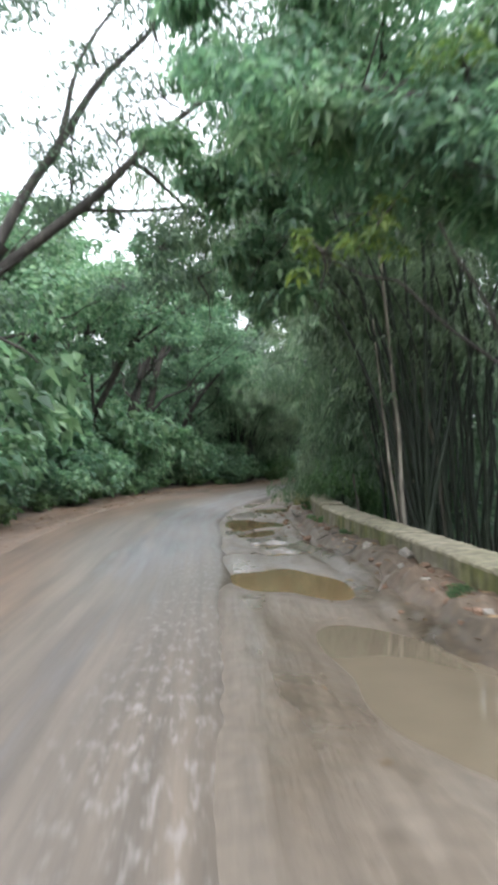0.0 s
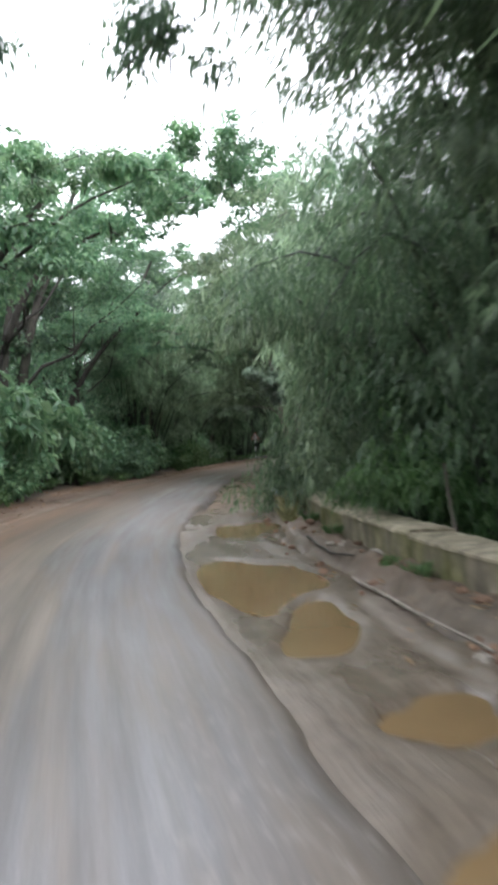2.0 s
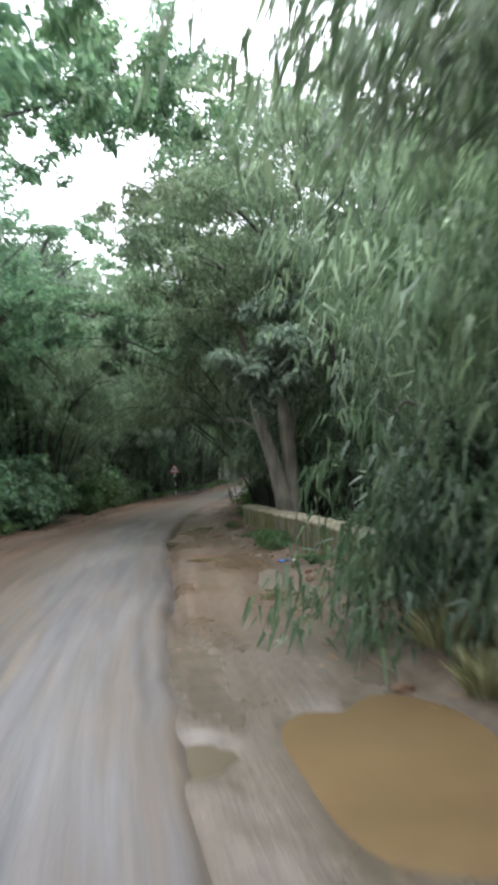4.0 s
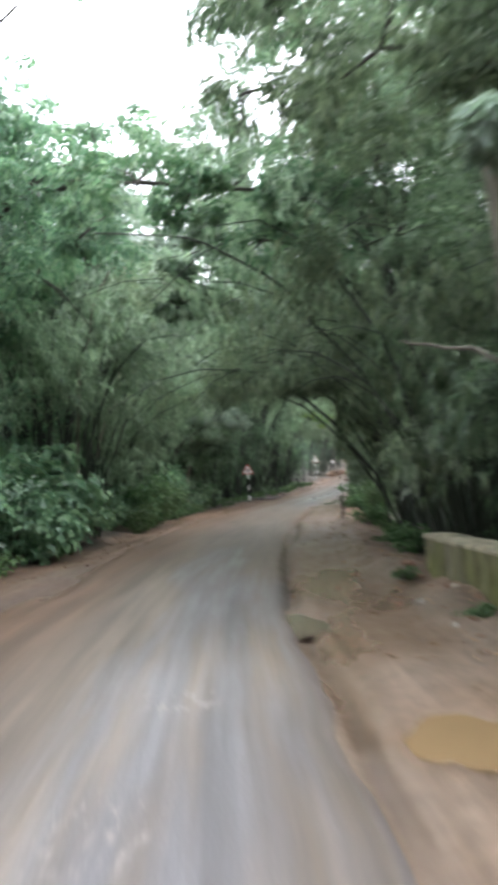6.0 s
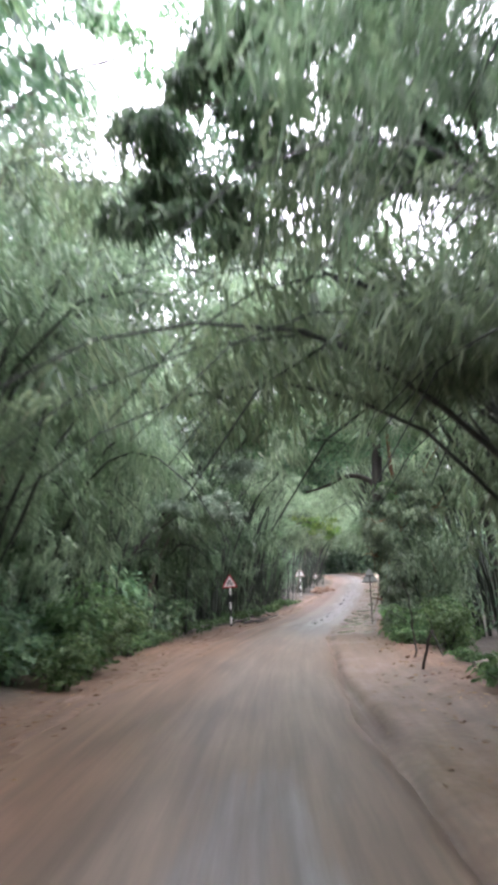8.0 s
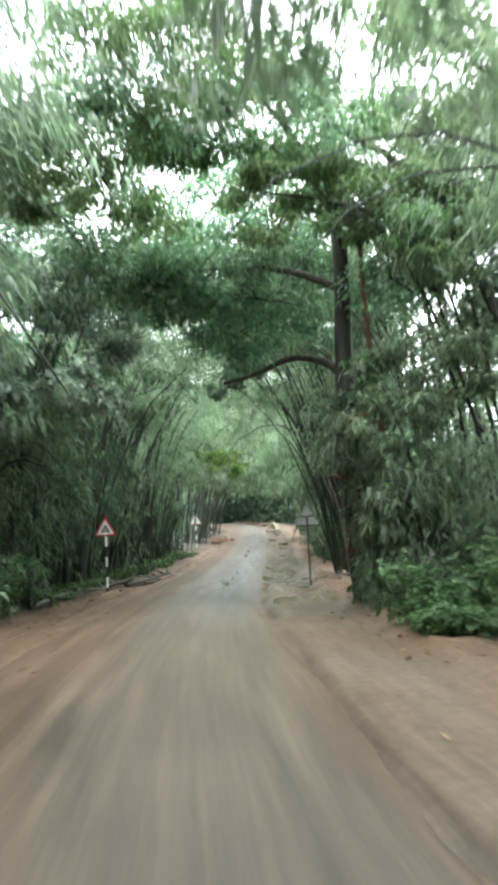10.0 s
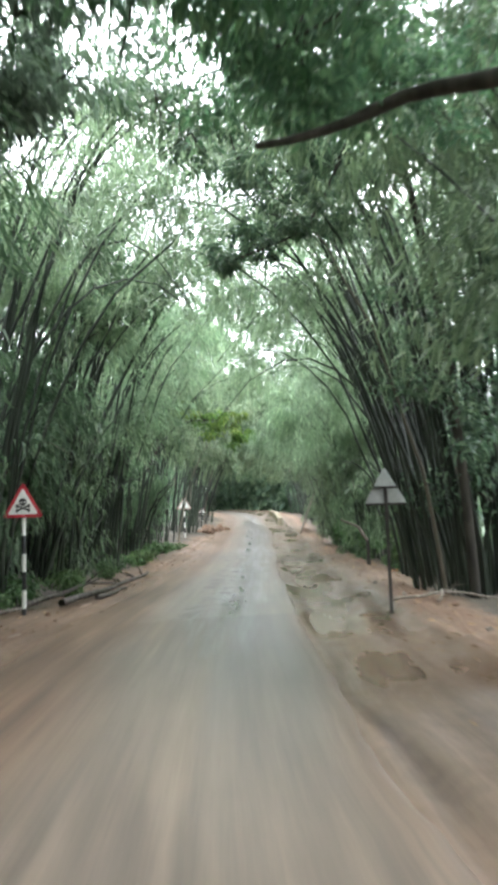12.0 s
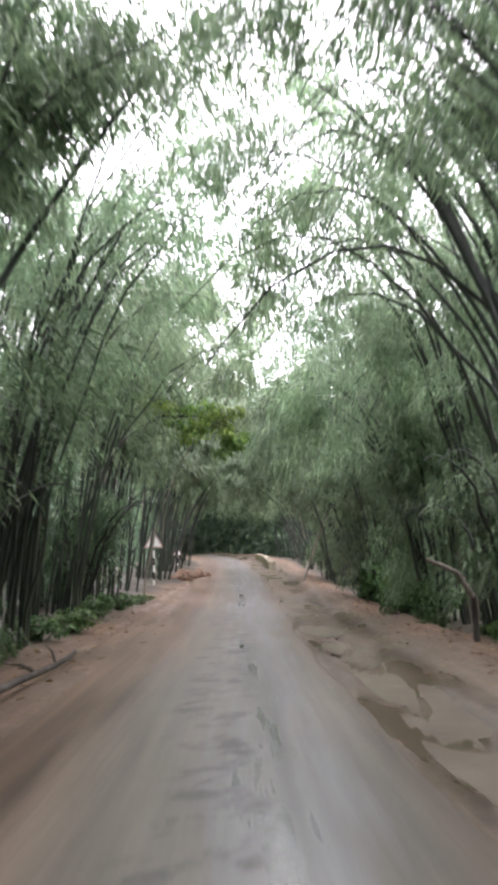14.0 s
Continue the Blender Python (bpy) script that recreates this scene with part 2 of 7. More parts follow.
def plain(name, col, rough=0.6, metal=0.0, spread=0.25, scale=6.0, bump_by=0.2):
    m, nt, bsdf, out = nodes_of(name)
    geo = nt.nodes.new("ShaderNodeNewGeometry")
    n1 = noise_of(nt, geo.outputs["Position"], scale, 6)
    n2 = noise_of(nt, geo.outputs["Position"], scale * 0.15, 3)
    c = mix(nt, 1.0, col, grey_ramp(nt, n1, 0.3, 0.7, 1 - spread, 1 + spread), "MULTIPLY")
    c = mix(nt, 1.0, c, grey_ramp(nt, n2, 0.3, 0.7, 1 - spread, 1 + spread), "MULTIPLY")
    nt.links.new(c, bsdf.inputs["Base Color"])
    bsdf.inputs["Roughness"].default_value, bsdf.inputs["Metallic"].default_value = rough, metal
    bump(nt, bsdf, n1, bump_by, 0.01)
    return m


def concrete_material(name, moss_amount, pale):
    m, nt, bsdf, out = nodes_of(name)
    geo = nt.nodes.new("ShaderNodeNewGeometry")
    pos = geo.outputs["Position"]
    n1 = noise_of(nt, pos, 5.0, 6)
    n2 = noise_of(nt, pos, 1.1, 4, (1, 1, 0.7))
    stain = noise_of(nt, pos, 4.0, 4, (1.5, 1.5, 0.15))
    base = ramp(nt, n1, [(0.3, (0.12, 0.105, 0.07)), (0.55, (0.20, 0.175, 0.12)), (0.75, (0.29, 0.255, 0.185))])
    base = mix(nt, 1.0, base, (pale, pale, pale * 1.04), "MULTIPLY")
    moss = ramp(nt, n1, [(0.3, (0.07, 0.078, 0.018)), (0.7, (0.18, 0.175, 0.058))])
    col = mix(nt, mix(nt, 1.0, grey_ramp(nt, n2, 0.36, 0.6), (moss_amount, moss_amount, moss_amount), "MULTIPLY"), base, moss)
    col = mix(nt, 1.0, col, grey_ramp(nt, stain, 0.35, 0.6, 0.6, 1.05), "MULTIPLY")
    nt.links.new(col, bsdf.inputs["Base Color"])
    bsdf.inputs["Roughness"].default_value = 0.85
    bump(nt, bsdf, n1, 0.5, 0.02)
    return m


def water_material(name, col, rough_by=0.06, ripple=0.03):
    m, nt, bsdf, out = nodes_of(name)
    geo = nt.nodes.new("ShaderNodeNewGeometry")
    n = noise_of(nt, geo.outputs["Position"], 0.9, 3)
    c = mix(nt, 1.0, col, grey_ramp(nt, n, 0.3, 0.7, 0.85, 1.12), "MULTIPLY")
    nt.links.new(c, bsdf.inputs["Base Color"])
    bsdf.inputs["Roughness"].default_value = rough_by
    bsdf.inputs["IOR"].default_value = 1.33
    bump(nt, bsdf, noise_of(nt, geo.outputs["Position"], 7.0, 2), ripple, 0.01)
    return m


GROUND, ASPHALT = ground_material(), asphalt_material()
PLASTER, COPING = concrete_material("mossy_plaster", 1.0, 1.0), concrete_material("worn_pale_plaster", 0.3, 1.6)
WATER = water_material("muddy_water", (0.19, 0.128, 0.064))
PALE_WATER = water_material("silty_water", (0.135, 0.11, 0.076))
# part of the sky's glare is painted into this water's pale base colour
THIN_WATER = water_material("thin_muddy_water", (0.235, 0.2, 0.16), 0.24, 0.4)
WHITE_PAINT = plain("white_sign_paint", (0.72, 0.73, 0.70), 0.45, 0, 0.1, 12, 0.05)
RED_PAINT = plain("red_sign_paint", (0.42, 0.03, 0.045), 0.45, 0, 0.15, 12, 0.05)
FADED_PAINT = plain("faded_pink_sign_paint", (0.40, 0.27, 0.25), 0.55, 0, 0.2, 12, 0.05)
BLACK_PAINT = plain("black_paint", (0.02, 0.02, 0.022), 0.5, 0, 0.2, 12, 0.05)
GREY_METAL = plain("weathered_sheet_metal", (0.42, 0.44, 0.43), 0.55, 0.2, 0.2, 8, 0.1)
DARK_METAL = plain("dark_rusty_steel", (0.055, 0.05, 0.045), 0.7, 0.3, 0.3, 14, 0.3)
STONE = plain("grey_stone", (0.25, 0.225, 0.19), 0.85, 0, 0.35, 5, 0.6)
RED_SOIL = plain("red_soil", (0.17, 0.105, 0.068), 0.9, 0, 0.35, 6, 0.8)
DRY_GRASS = leaf_material("dry_grass", (0.16, 0.15, 0.07), (0.27, 0.26, 0.13), (0.40, 0.39, 0.24), 0.6, 0.3)
DEAD_LEAF = leaf_material("dead_leaf", (0.10, 0.06, 0.03), (0.19, 0.12, 0.06), (0.30, 0.21, 0.12), 0.7, 0.1)


# ---- plan: edges of the road by distance along y ----
def smooth_line(points):
    ys = np.arange(-400.0, 700.0, 0.5)
    xs = np.interp(ys, [p[1] for p in points], [p[0] for p in points])
    k = np.exp(-0.5 * (np.arange(-12, 13) / 4.0) ** 2)
    xs = np.convolve(np.pad(xs, 12, mode="edge"), k / k.sum(), mode="valid")
    return lambda y: np.interp(y, ys, xs)


TAIL = [(31.5, 122), (35.0, 133), (36.0, 143), (32.0, 155), (18.0, 180), (0.0, 230), (-40.0, 700)]


def tail(dx):
    return [(x + dx, y) for x, y in TAIL]


x_edge = smooth_line([(6.0, -400), (3.2, -30), (1.6, 4), (1.0, 13.8), (0.55, 18), (0.3, 22), (0.3, 25), (0.55, 28.5), (1.2, 32.4), (1.7, 36.2), (2.1, 39.2),
                      (3.1, 44.4), (4.8, 51), (6.3, 56.5), (8.4, 63), (10.7, 69.2), (12.6, 73.8), (22.8, 98.6)] + tail(0.3))
x_left = smooth_line([(2.0, -400), (-1.2, -30), (-3.3, 5), (-3.9, 20.6), (-3.9, 27), (-3.8, 32), (-3.3, 37), (-2.4, 41), (-1.1, 45), (0.8, 51), (2.0, 56),
                      (3.1, 61), (5.3, 66.4), (7.2, 71.2), (9.2, 76), (12.9, 84.6), (18.9, 98.5), (21.9, 104), (25.3, 113), (28.4, 122)] + tail(-3.6)[1:])
x_right = smooth_line([(9.0, -400), (5.2, -30), (3.8, 4), (3.5, 11.5), (3.0, 15.6), (2.78, 17.6), (2.56, 19.6), (2.42, 22), (2.36, 24), (2.42, 26), (2.75, 28.5), (3.4, 31), (3.8, 35), (4.1, 39), (4.4, 42.5), (5.4, 47.5),
                       (7.0, 52.5), (8.6, 57.8), (10.3, 62.6), (12.9, 69.2), (15.1, 74.2), (17.1, 78.4), (21.3, 89.5), (25.0, 98.6)] + tail(3.0))


def rise(y):
    """The road climbs gently in the last stretch."""
    d = np.clip(np.asarray(y, float) - 74.0, 0, 70)
    return np.where(d < 21, 0.0012 * d * d, 0.5292 + 0.0504 * (d - 21))


def step(a, b, v):
    t = np.clip((np.asarray(v, float) - a) / (b - a), 0, 1)
    return t * t * (3 - 2 * t)


RNG = np.random.default_rng(7)
WAVES = [(RNG.normal(0, 1, 2), RNG.uniform(0, 6.28)) for _ in range(40)]


def rough(x, y, scale, lo=0, hi=10):
    """Uneven ground: a sum of waves."""
    s = 0
    for (k, p) in WAVES[lo:hi]:
        s = s + np.sin((k[0] * x + k[1] * y) * scale + p)
    return s / (hi - lo) ** 0.5


# puddles: centre x, y, half length along the road, half width, turn in degrees, water
PUDDLES = [
    (1.68, 13.45, 1.15, 0.58, 8, 0), (1.02, 21.5, 1.45, 0.60, -6, 0), (1.22, 19.35, 0.78, 0.31, -12, 0), (1.42, 17.25, 0.36, 0.29, 0, 0),
    (1.42, 15.95, 0.30, 0.45, 10, 0), (1.48, 26.4, 1.15, 0.46, -8, 0), (2.4, 31.8, 0.42, 0.24, -10, 0), (2.72, 33.05, 0.8, 0.22, -12, 2), (2.5, 9.2, 1.5, 0.6, 6, 1),
    (0.56, 26.75, 0.22, 0.2, 0, 1), (2.42, 35.9, 0.45, 0.32, -10, 0), (1.9, 50.6, 0.9, 0.22, -14, 0), 
    (2.2, 39.4, 0.7, 0.3, -14, 1),
]

# shallow water standing along the shoulder of the last stretch
for i, y in enumerate((69.6, 71.4, 73.3, 75.1, 76.9, 79.0, 80.8, 82.9)):
    PUDDLES.append((float(x_edge(y)) + (0.45, 0.62, 0.5, 0.72, 0.55, 0.66, 0.5, 0.6)[i], y, (1.5, 1.3, 1.5, 1.35, 1.5, 1.3, 1.45, 1.5)[i], (0.2, 0.3, 0.22, 0.36, 0.26, 0.33, 0.2, 0.34)[i], -23, 2))


def puddle_radius(x, y, p):
    a = radians(p[4])
    dx, dy = x - p[0], y - p[1]
    u, v = dx * math.cos(a) + dy * math.sin(a), -dx * math.sin(a) + dy * math.cos(a)
    r = np.sqrt((u / p[3]) ** 2 + (v / p[2]) ** 2)
    ang = np.arctan2(v / p[2], u / p[3])
    return r / (1 + 0.16 * np.sin(2 * ang + p[0] * 9) + 0.12 * np.sin(3 * ang + p[1] * 5) + 0.06 * np.sin(5 * ang + p[1]))


def ground_z(x, y):
    x, y = np.asarray(x, float), np.asarray(y, float)
    e, l, r = x_edge(y), x_left(y), x_right(y)
    z = rise(y)
    u = x - e
    mud_left = step(-2.3, -3.3, u) * step(-0.6, 0.6, x - l)
    early = step(16, 11.5, y)
    mud_right = step(-0.2 - early * (0.12 + 0.05 * rough(x, y, 1.1, 0, 10)), 0.12 - 0.1 * early, u) * step(0.3, -0.3, x - r)
    z = z - 0.03 + mud_right * (0.062 * step(19, 14, y) + 0.036 * step(42, 46, y))
    z = z - 0.085 * np.exp(-((u - 0.13 - 0.05 * np.sin(y * 0.9)) / 0.1) ** 2) * step(28.5, 31, y) * step(66, 60, y)
    ridge = np.sin(u * 8.5 + 0.8 * np.sin(y * 0.23) + 0.5 * rough(u * 0, y, 0.5, 30, 36)) + 0.6 * np.sin(u * 17 + 1.2 * np.sin(y * 0.31 + 1))
    z = z + mud_left * (0.062 + 0.012 * ridge + 0.012 * rough(x, y * 0.25, 3.2, 0, 10) + 0.008 * rough(x, y, 6.0, 10, 20))
    z = z + mud_right * (0.006 * ridge + 0.010 * rough(x, y * 0.3, 5.0, 20, 30) + 0.008 * rough(x, y, 9.0, 0, 10))
    # berm of scraped mud against the kerb side
    z = z - 0.03 * damp_of(u, y)
    w = np.maximum(r - e, 0.5)
    berm = step(0.55, 0.95, u / w) * step(1.2, -0.1, x - r)
    z = z + berm * (0.13 + 0.035 * rough(x, y, 4.0, 10, 20) + 0.032 * rough(x, y, 10.0, 20, 30))
    # churned ruts and scraped-up clods at the foot of the first parapet
    churn = step(8, 10, y) * step(28.5, 26.5, y)
    v = x - r + 0.52 + 0.07 * np.sin(y * 0.8) + 0.04 * rough(x, y, 1.2, 0, 10)
    lump = 0.7 * rough(x, y * 0.5, 9.0, 0, 10) + rough(x, y * 0.6, 19.0, 10, 20)
    z = z - churn * 0.1 * np.exp(-((v + 0.05) / 0.08) ** 2) * (1 + 0.5 * lump) + churn * np.exp(-((v - 0.12) / 0.1) ** 2) * (0.04 + 0.022 * lump)
    z = z - churn * 0.04 * np.exp(-((v + 0.42) / 0.06) ** 2) + churn * 0.022 * np.exp(-((v + 0.32) / 0.06) ** 2) + churn * step(0.1, 0.3, v) * step(0.75, 0.5, v) * 0.018 * lump
    # banks and forest floor
    z = z + step(0.4, -1.4, x - l) * (0.22 + 0.05 * rough(x, y, 2.5, 0, 10)) + np.clip(l - x - 1.0, 0, 14) * 0.06
    drop = step(0.6, 3.5, x - r)
    z = z - drop * np.where(y < 43, 0.9, 0.1) + np.clip(x - r - 6, 0, 20) * 0.03 + drop * 0.05 * rough(x, y, 2.0, 10, 20)
    for p in PUDDLES:
        near = (np.abs(x - p[0]) < 4) & (np.abs(y - p[1]) < 4)
        if np.any(near):
            q = puddle_radius(x, y, p)
            flat, inside = step(1.9, 1.15, q) * step(0.22, 0.07, z - rise(p[1])), step(1.25, 0.75, q)
            z = np.where(near, np.minimum(z * (1 - flat) + flat * (rise(p[1]) - 0.03 - 0.08 * inside), np.where(flat > 0.9, z + 9 * (q > 1.2), 99)), z)
    return z


def mesh_from(name, verts, quads, material, smooth=True):
    me = bpy.data.meshes.new(name)
    verts, quads = np.asarray(verts, np.float32), np.asarray(quads, np.int32)
    n, k = quads.shape
    me.vertices.add(len(verts))
    me.vertices.foreach_set("co", verts.ravel())
    me.loops.add(n * k)
    me.loops.foreach_set("vertex_index", quads.ravel())
    me.polygons.add(n)
    me.polygons.foreach_set("loop_start", np.arange(0, n * k, k, dtype=np.int32))
    me.polygons.foreach_set("loop_total", np.full(n, k, np.int32))
    me.polygons.foreach_set("use_smooth", np.full(n, smooth))
    me.materials.append(material)
    me.update(calc_edges=True)
    me.validate()
    return me


def grid_quads(rows, cols):
    i = np.arange(rows - 1)[:, None] * cols + np.arange(cols - 1)[None, :]
    return np.stack([i, i + 1, i + 1 + cols, i + cols], -1).reshape(-1, 4)


def set_float(me, name, values):
    a = me.attributes.new(name, "FLOAT", "POINT")
    a.data.foreach_set("value", np.asarray(values, np.float32).ravel())


def set_lane(me, u, y):
    """Coordinates that run along the road, for streaks and grain."""
    a = me.attributes.new("lane", "FLOAT_VECTOR", "POINT")
    a.data.foreach_set("vector", np.stack([u, y, np.zeros_like(u)], -1).astype(np.float32).ravel())


# ---- ground ----
def damp_of(u, y):
    """Long dark grooves of wet mud along the lane."""
    sway = 0.06 * np.sin(y * 0.55) + 0.03 * np.sin(y * 1.7 + 1)
    last = step(57, 64, y)
    d = np.exp(-((u - 0.17 - sway) / 0.085) ** 2) * step(28.5, 31.5, y) * step(92, 84, y)
    d = d + 0.85 * np.exp(-((u - 1.3 - 2.2 * sway) / 0.2) ** 2) * step(64, 69, y)
    d = d + 0.8 * np.exp(-((u + 2.52 + 1.6 * sway) / 0.11) ** 2) * step(32, 36, y) + 0.6 * np.exp(-((u + 3.0 + 2.5 * sway) / 0.16) ** 2) * last
    d = d + 0.5 * np.exp(-((u + 2.0 - 1.5 * sway) / 0.1) ** 2) * step(52, 58, y) * step(70, 66, y)
    return np.clip(d, 0, 1) * np.clip(0.75 + 0.3 * np.sin(y * 0.9 + u) + 0.2 * np.sin(y * 2.3 + 2 * u), 0, 1)


def early_damp(u, y):
    """Soaked brown mud along the bank side of the first stretches."""
    soaked = 0.55 * step(17, 10, y) * np.clip(0.75 + 0.4 * rough(u * 2.0, y * 0.1, 1.5, 20, 30), 0.1, 1)
    return soaked * step(2.4, 1.2, u) + (1 - soaked) * step(-1.3, -2.3, u + 0.2 * rough(u, y * 0.2, 1.3, 0, 10)) * step(53, 46, y) * np.clip(0.62 + 0.18 * step(28, 34, y) + 0.32 * rough(u * 2.2, y * 0.12, 1.6, 10, 20), 0, 1)


def make_ground():
    ys = np.concatenate([np.array([-2500, -900, -300, -120, -60, -30, -15, -6]), np.arange(0, 8, 0.22), np.arange(8, 29, 0.11), np.arange(29, 45, 0.22), np.arange(45, 100, 0.3), np.arange(100, 110, 0.5), np.arange(110, 180, 1.0),
                         np.array([190, 220, 280, 400, 700, 1200, 2500])])
    us = np.concatenate([np.array([-2500, -900, -300, -120, -60, -35, -22, -15, -11, -8.5, -7]), np.arange(-6, 0, 0.1), np.arange(0, 2.8, 0.06), np.arange(2.8, 6.01, 0.1),
                         np.array([7, 8.5, 11, 15, 22, 35, 60, 120, 300, 900, 2500])])
    Y, U = np.meshgrid(ys, us, indexing="ij")
    X = U + x_edge(Y)
    Z = ground_z(X, Y)
    far = step(40, 120, np.abs(U))
    Z = Z * (1 - far) + far * (rise(Y) * 0.6)
    me = mesh_from("ground", np.stack([X, Y, Z], -1).reshape(-1, 3), grid_quads(len(ys), len(us)), GROUND)
    l, r = x_left(Y), x_right(Y)
    wob = 0.35 * rough(X, Y, 1.4, 0, 10)
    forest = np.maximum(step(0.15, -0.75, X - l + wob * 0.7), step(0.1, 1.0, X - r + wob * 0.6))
    red = np.maximum(step(2.6, 0.3, X - l + wob), 0.75 * step(0.55, 1.0, (X - x_edge(Y)) / np.maximum(r - x_edge(Y), 0.5) + 0.2 * wob))
    red = red * (0.8 + 0.2 * step(20, 45, Y) - 0.25 * step(66, 74, Y)) + (0.5 - 0.25 * step(66, 74, Y)) * step(40, 60, Y)
    red = np.maximum(red, 0.55 * step(28, 32, Y) * step(62, 56, Y) * step(-0.2, 0.3, U))
    wet = step(0.2, -0.25, np.abs(U - 0.8) - 0.9) * (1 - 0.45 * step(40, 50, Y) * step(68, 62, Y)) + 0.35 * step(-2.2, -3.2, U)
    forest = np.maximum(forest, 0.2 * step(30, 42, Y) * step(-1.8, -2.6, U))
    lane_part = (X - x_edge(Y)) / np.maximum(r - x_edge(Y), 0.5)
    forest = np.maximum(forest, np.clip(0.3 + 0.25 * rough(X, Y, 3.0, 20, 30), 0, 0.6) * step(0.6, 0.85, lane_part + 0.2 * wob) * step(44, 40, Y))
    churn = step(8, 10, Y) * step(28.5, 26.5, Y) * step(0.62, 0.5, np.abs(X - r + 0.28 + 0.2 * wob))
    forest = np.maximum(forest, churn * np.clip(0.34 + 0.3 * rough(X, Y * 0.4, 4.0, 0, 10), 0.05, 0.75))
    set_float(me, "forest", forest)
    set_float(me, "red", red)
    set_float(me, "wet", wet)
    set_float(me, "damp", np.clip(damp_of(U, Y) + early_damp(U, Y), 0, 1))
    set_lane(me, U, Y)
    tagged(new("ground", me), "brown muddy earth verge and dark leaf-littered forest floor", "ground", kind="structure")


def make_road():
    ys = np.concatenate([np.arange(-40, 0, 2.0), np.arange(0, 110, 0.15), np.arange(110, 200, 1.0)])
    cols = np.concatenate([np.linspace(-4.2, -0.3, 34), np.array([-0.2, -0.12, -0.06, -0.02, 0.02, 0.07, 0.13])])
    Y, U = np.meshgrid(ys, cols, indexing="ij")
    jag = 0.06 * rough(ys, ys * 0, 0.7, 0, 10) + 0.012 * rough(ys, ys * 0, 4.0, 10, 20) + 0.008 * rough(ys, ys * 0, 14.0, 20, 30)
    X = x_edge(Y) + U + jag[:, None] * step(-0.6, 0.0, U)
    Z = rise(Y) + 0.03 - 0.012 * ((U + 2) / 2) ** 2 + 0.004 * rough(X, Y * 0.4, 2.5, 0, 10)
    Z = Z - 0.012 * step(-0.2, -0.02, U)
    Z[:, -3:] -= np.array([0.015, 0.05, 0.12])[None, :]
    me = mesh_from("road", np.stack([X, Y, Z], -1).reshape(-1, 3), grid_quads(len(ys), len(cols)), ASPHALT)
    mud = 0.9 * step(-1.2, -2.3, U + 0.25 * rough(X, Y * 0.3, 1.1, 10, 20)) + 0.3 * step(16, 6, Y) + 0.45 * step(-0.75, -0.05, U + 0.12 * rough(X, Y, 2.2, 20, 30)) * (0.35 + 0.65 * (step(19, 15, Y) + step(41, 46, Y))) + 0.72 * step(44, 51, Y) * step(70.2, 64, Y)
    side = np.abs(U + 1.1 + 0.15 * rough(X, Y, 0.5, 10, 20))
    mud = mud + 0.6 * step(0.4, 1.2, side) * step(41, 48, Y) * step(76, 69, Y) + 0.35 * step(-1.5, -2.4, U)
    red = np.maximum(0.8 * step(-1.6, -2.8, U + 0.3 * rough(X, Y * 0.4, 1.0, 0, 10)), (0.18 * step(70.2, 64, Y) + 0.5 * step(0.7, 1.4, side)) * step(41, 48, Y))
    mud = mud + 0.75 * step(16, 11, Y) * step(-1.5, -0.3, U + 0.2 * rough(X, Y * 0.3, 1.3, 10, 20))
    set_float(me, "mud", mud)
    set_float(me, "red", red)
    crumb = step(-0.95, -0.55, U + 0.15 * rough(X, Y, 1.6, 0, 10)) * step(20, 15, Y)
    for px, py in ((1.0, 36.95), (0.5, 35.2)):
        crumb = np.maximum(crumb, 1.8 * step(1.1, 0.7, np.sqrt(((X - px) / 0.3) ** 2 + ((Y - py) / 0.4) ** 2) + 0.15 * rough(X, Y, 6.0, 0, 10)))
    set_float(me, "crumb", crumb)
    set_float(me, "patch", 0.5 * step(70.15, 70.05, Y) * step(60, 68.5, Y) * step(-1.08, -0.98, U + 0.03 * rough(X, Y, 3.0, 10, 20)) * step(-0.05, -0.25, U))
    set_float(me, "damp", np.clip(damp_of(U, Y) + early_damp(U, Y), 0, 1))
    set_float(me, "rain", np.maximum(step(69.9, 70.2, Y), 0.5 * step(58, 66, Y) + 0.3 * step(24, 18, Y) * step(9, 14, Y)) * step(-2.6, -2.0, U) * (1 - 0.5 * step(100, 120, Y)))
    set_float(me, "crack", step(0.42, 0.28, np.abs(U + 1.45 + 0.1 * rough(X, Y, 0.9, 0, 10))) * step(69.8, 70.3, Y) * step(92, 82, Y))
    set_lane(me, U, Y)
    tagged(new("road", me), "wet grey asphalt lane smeared with brown mud", "road", kind="structure")


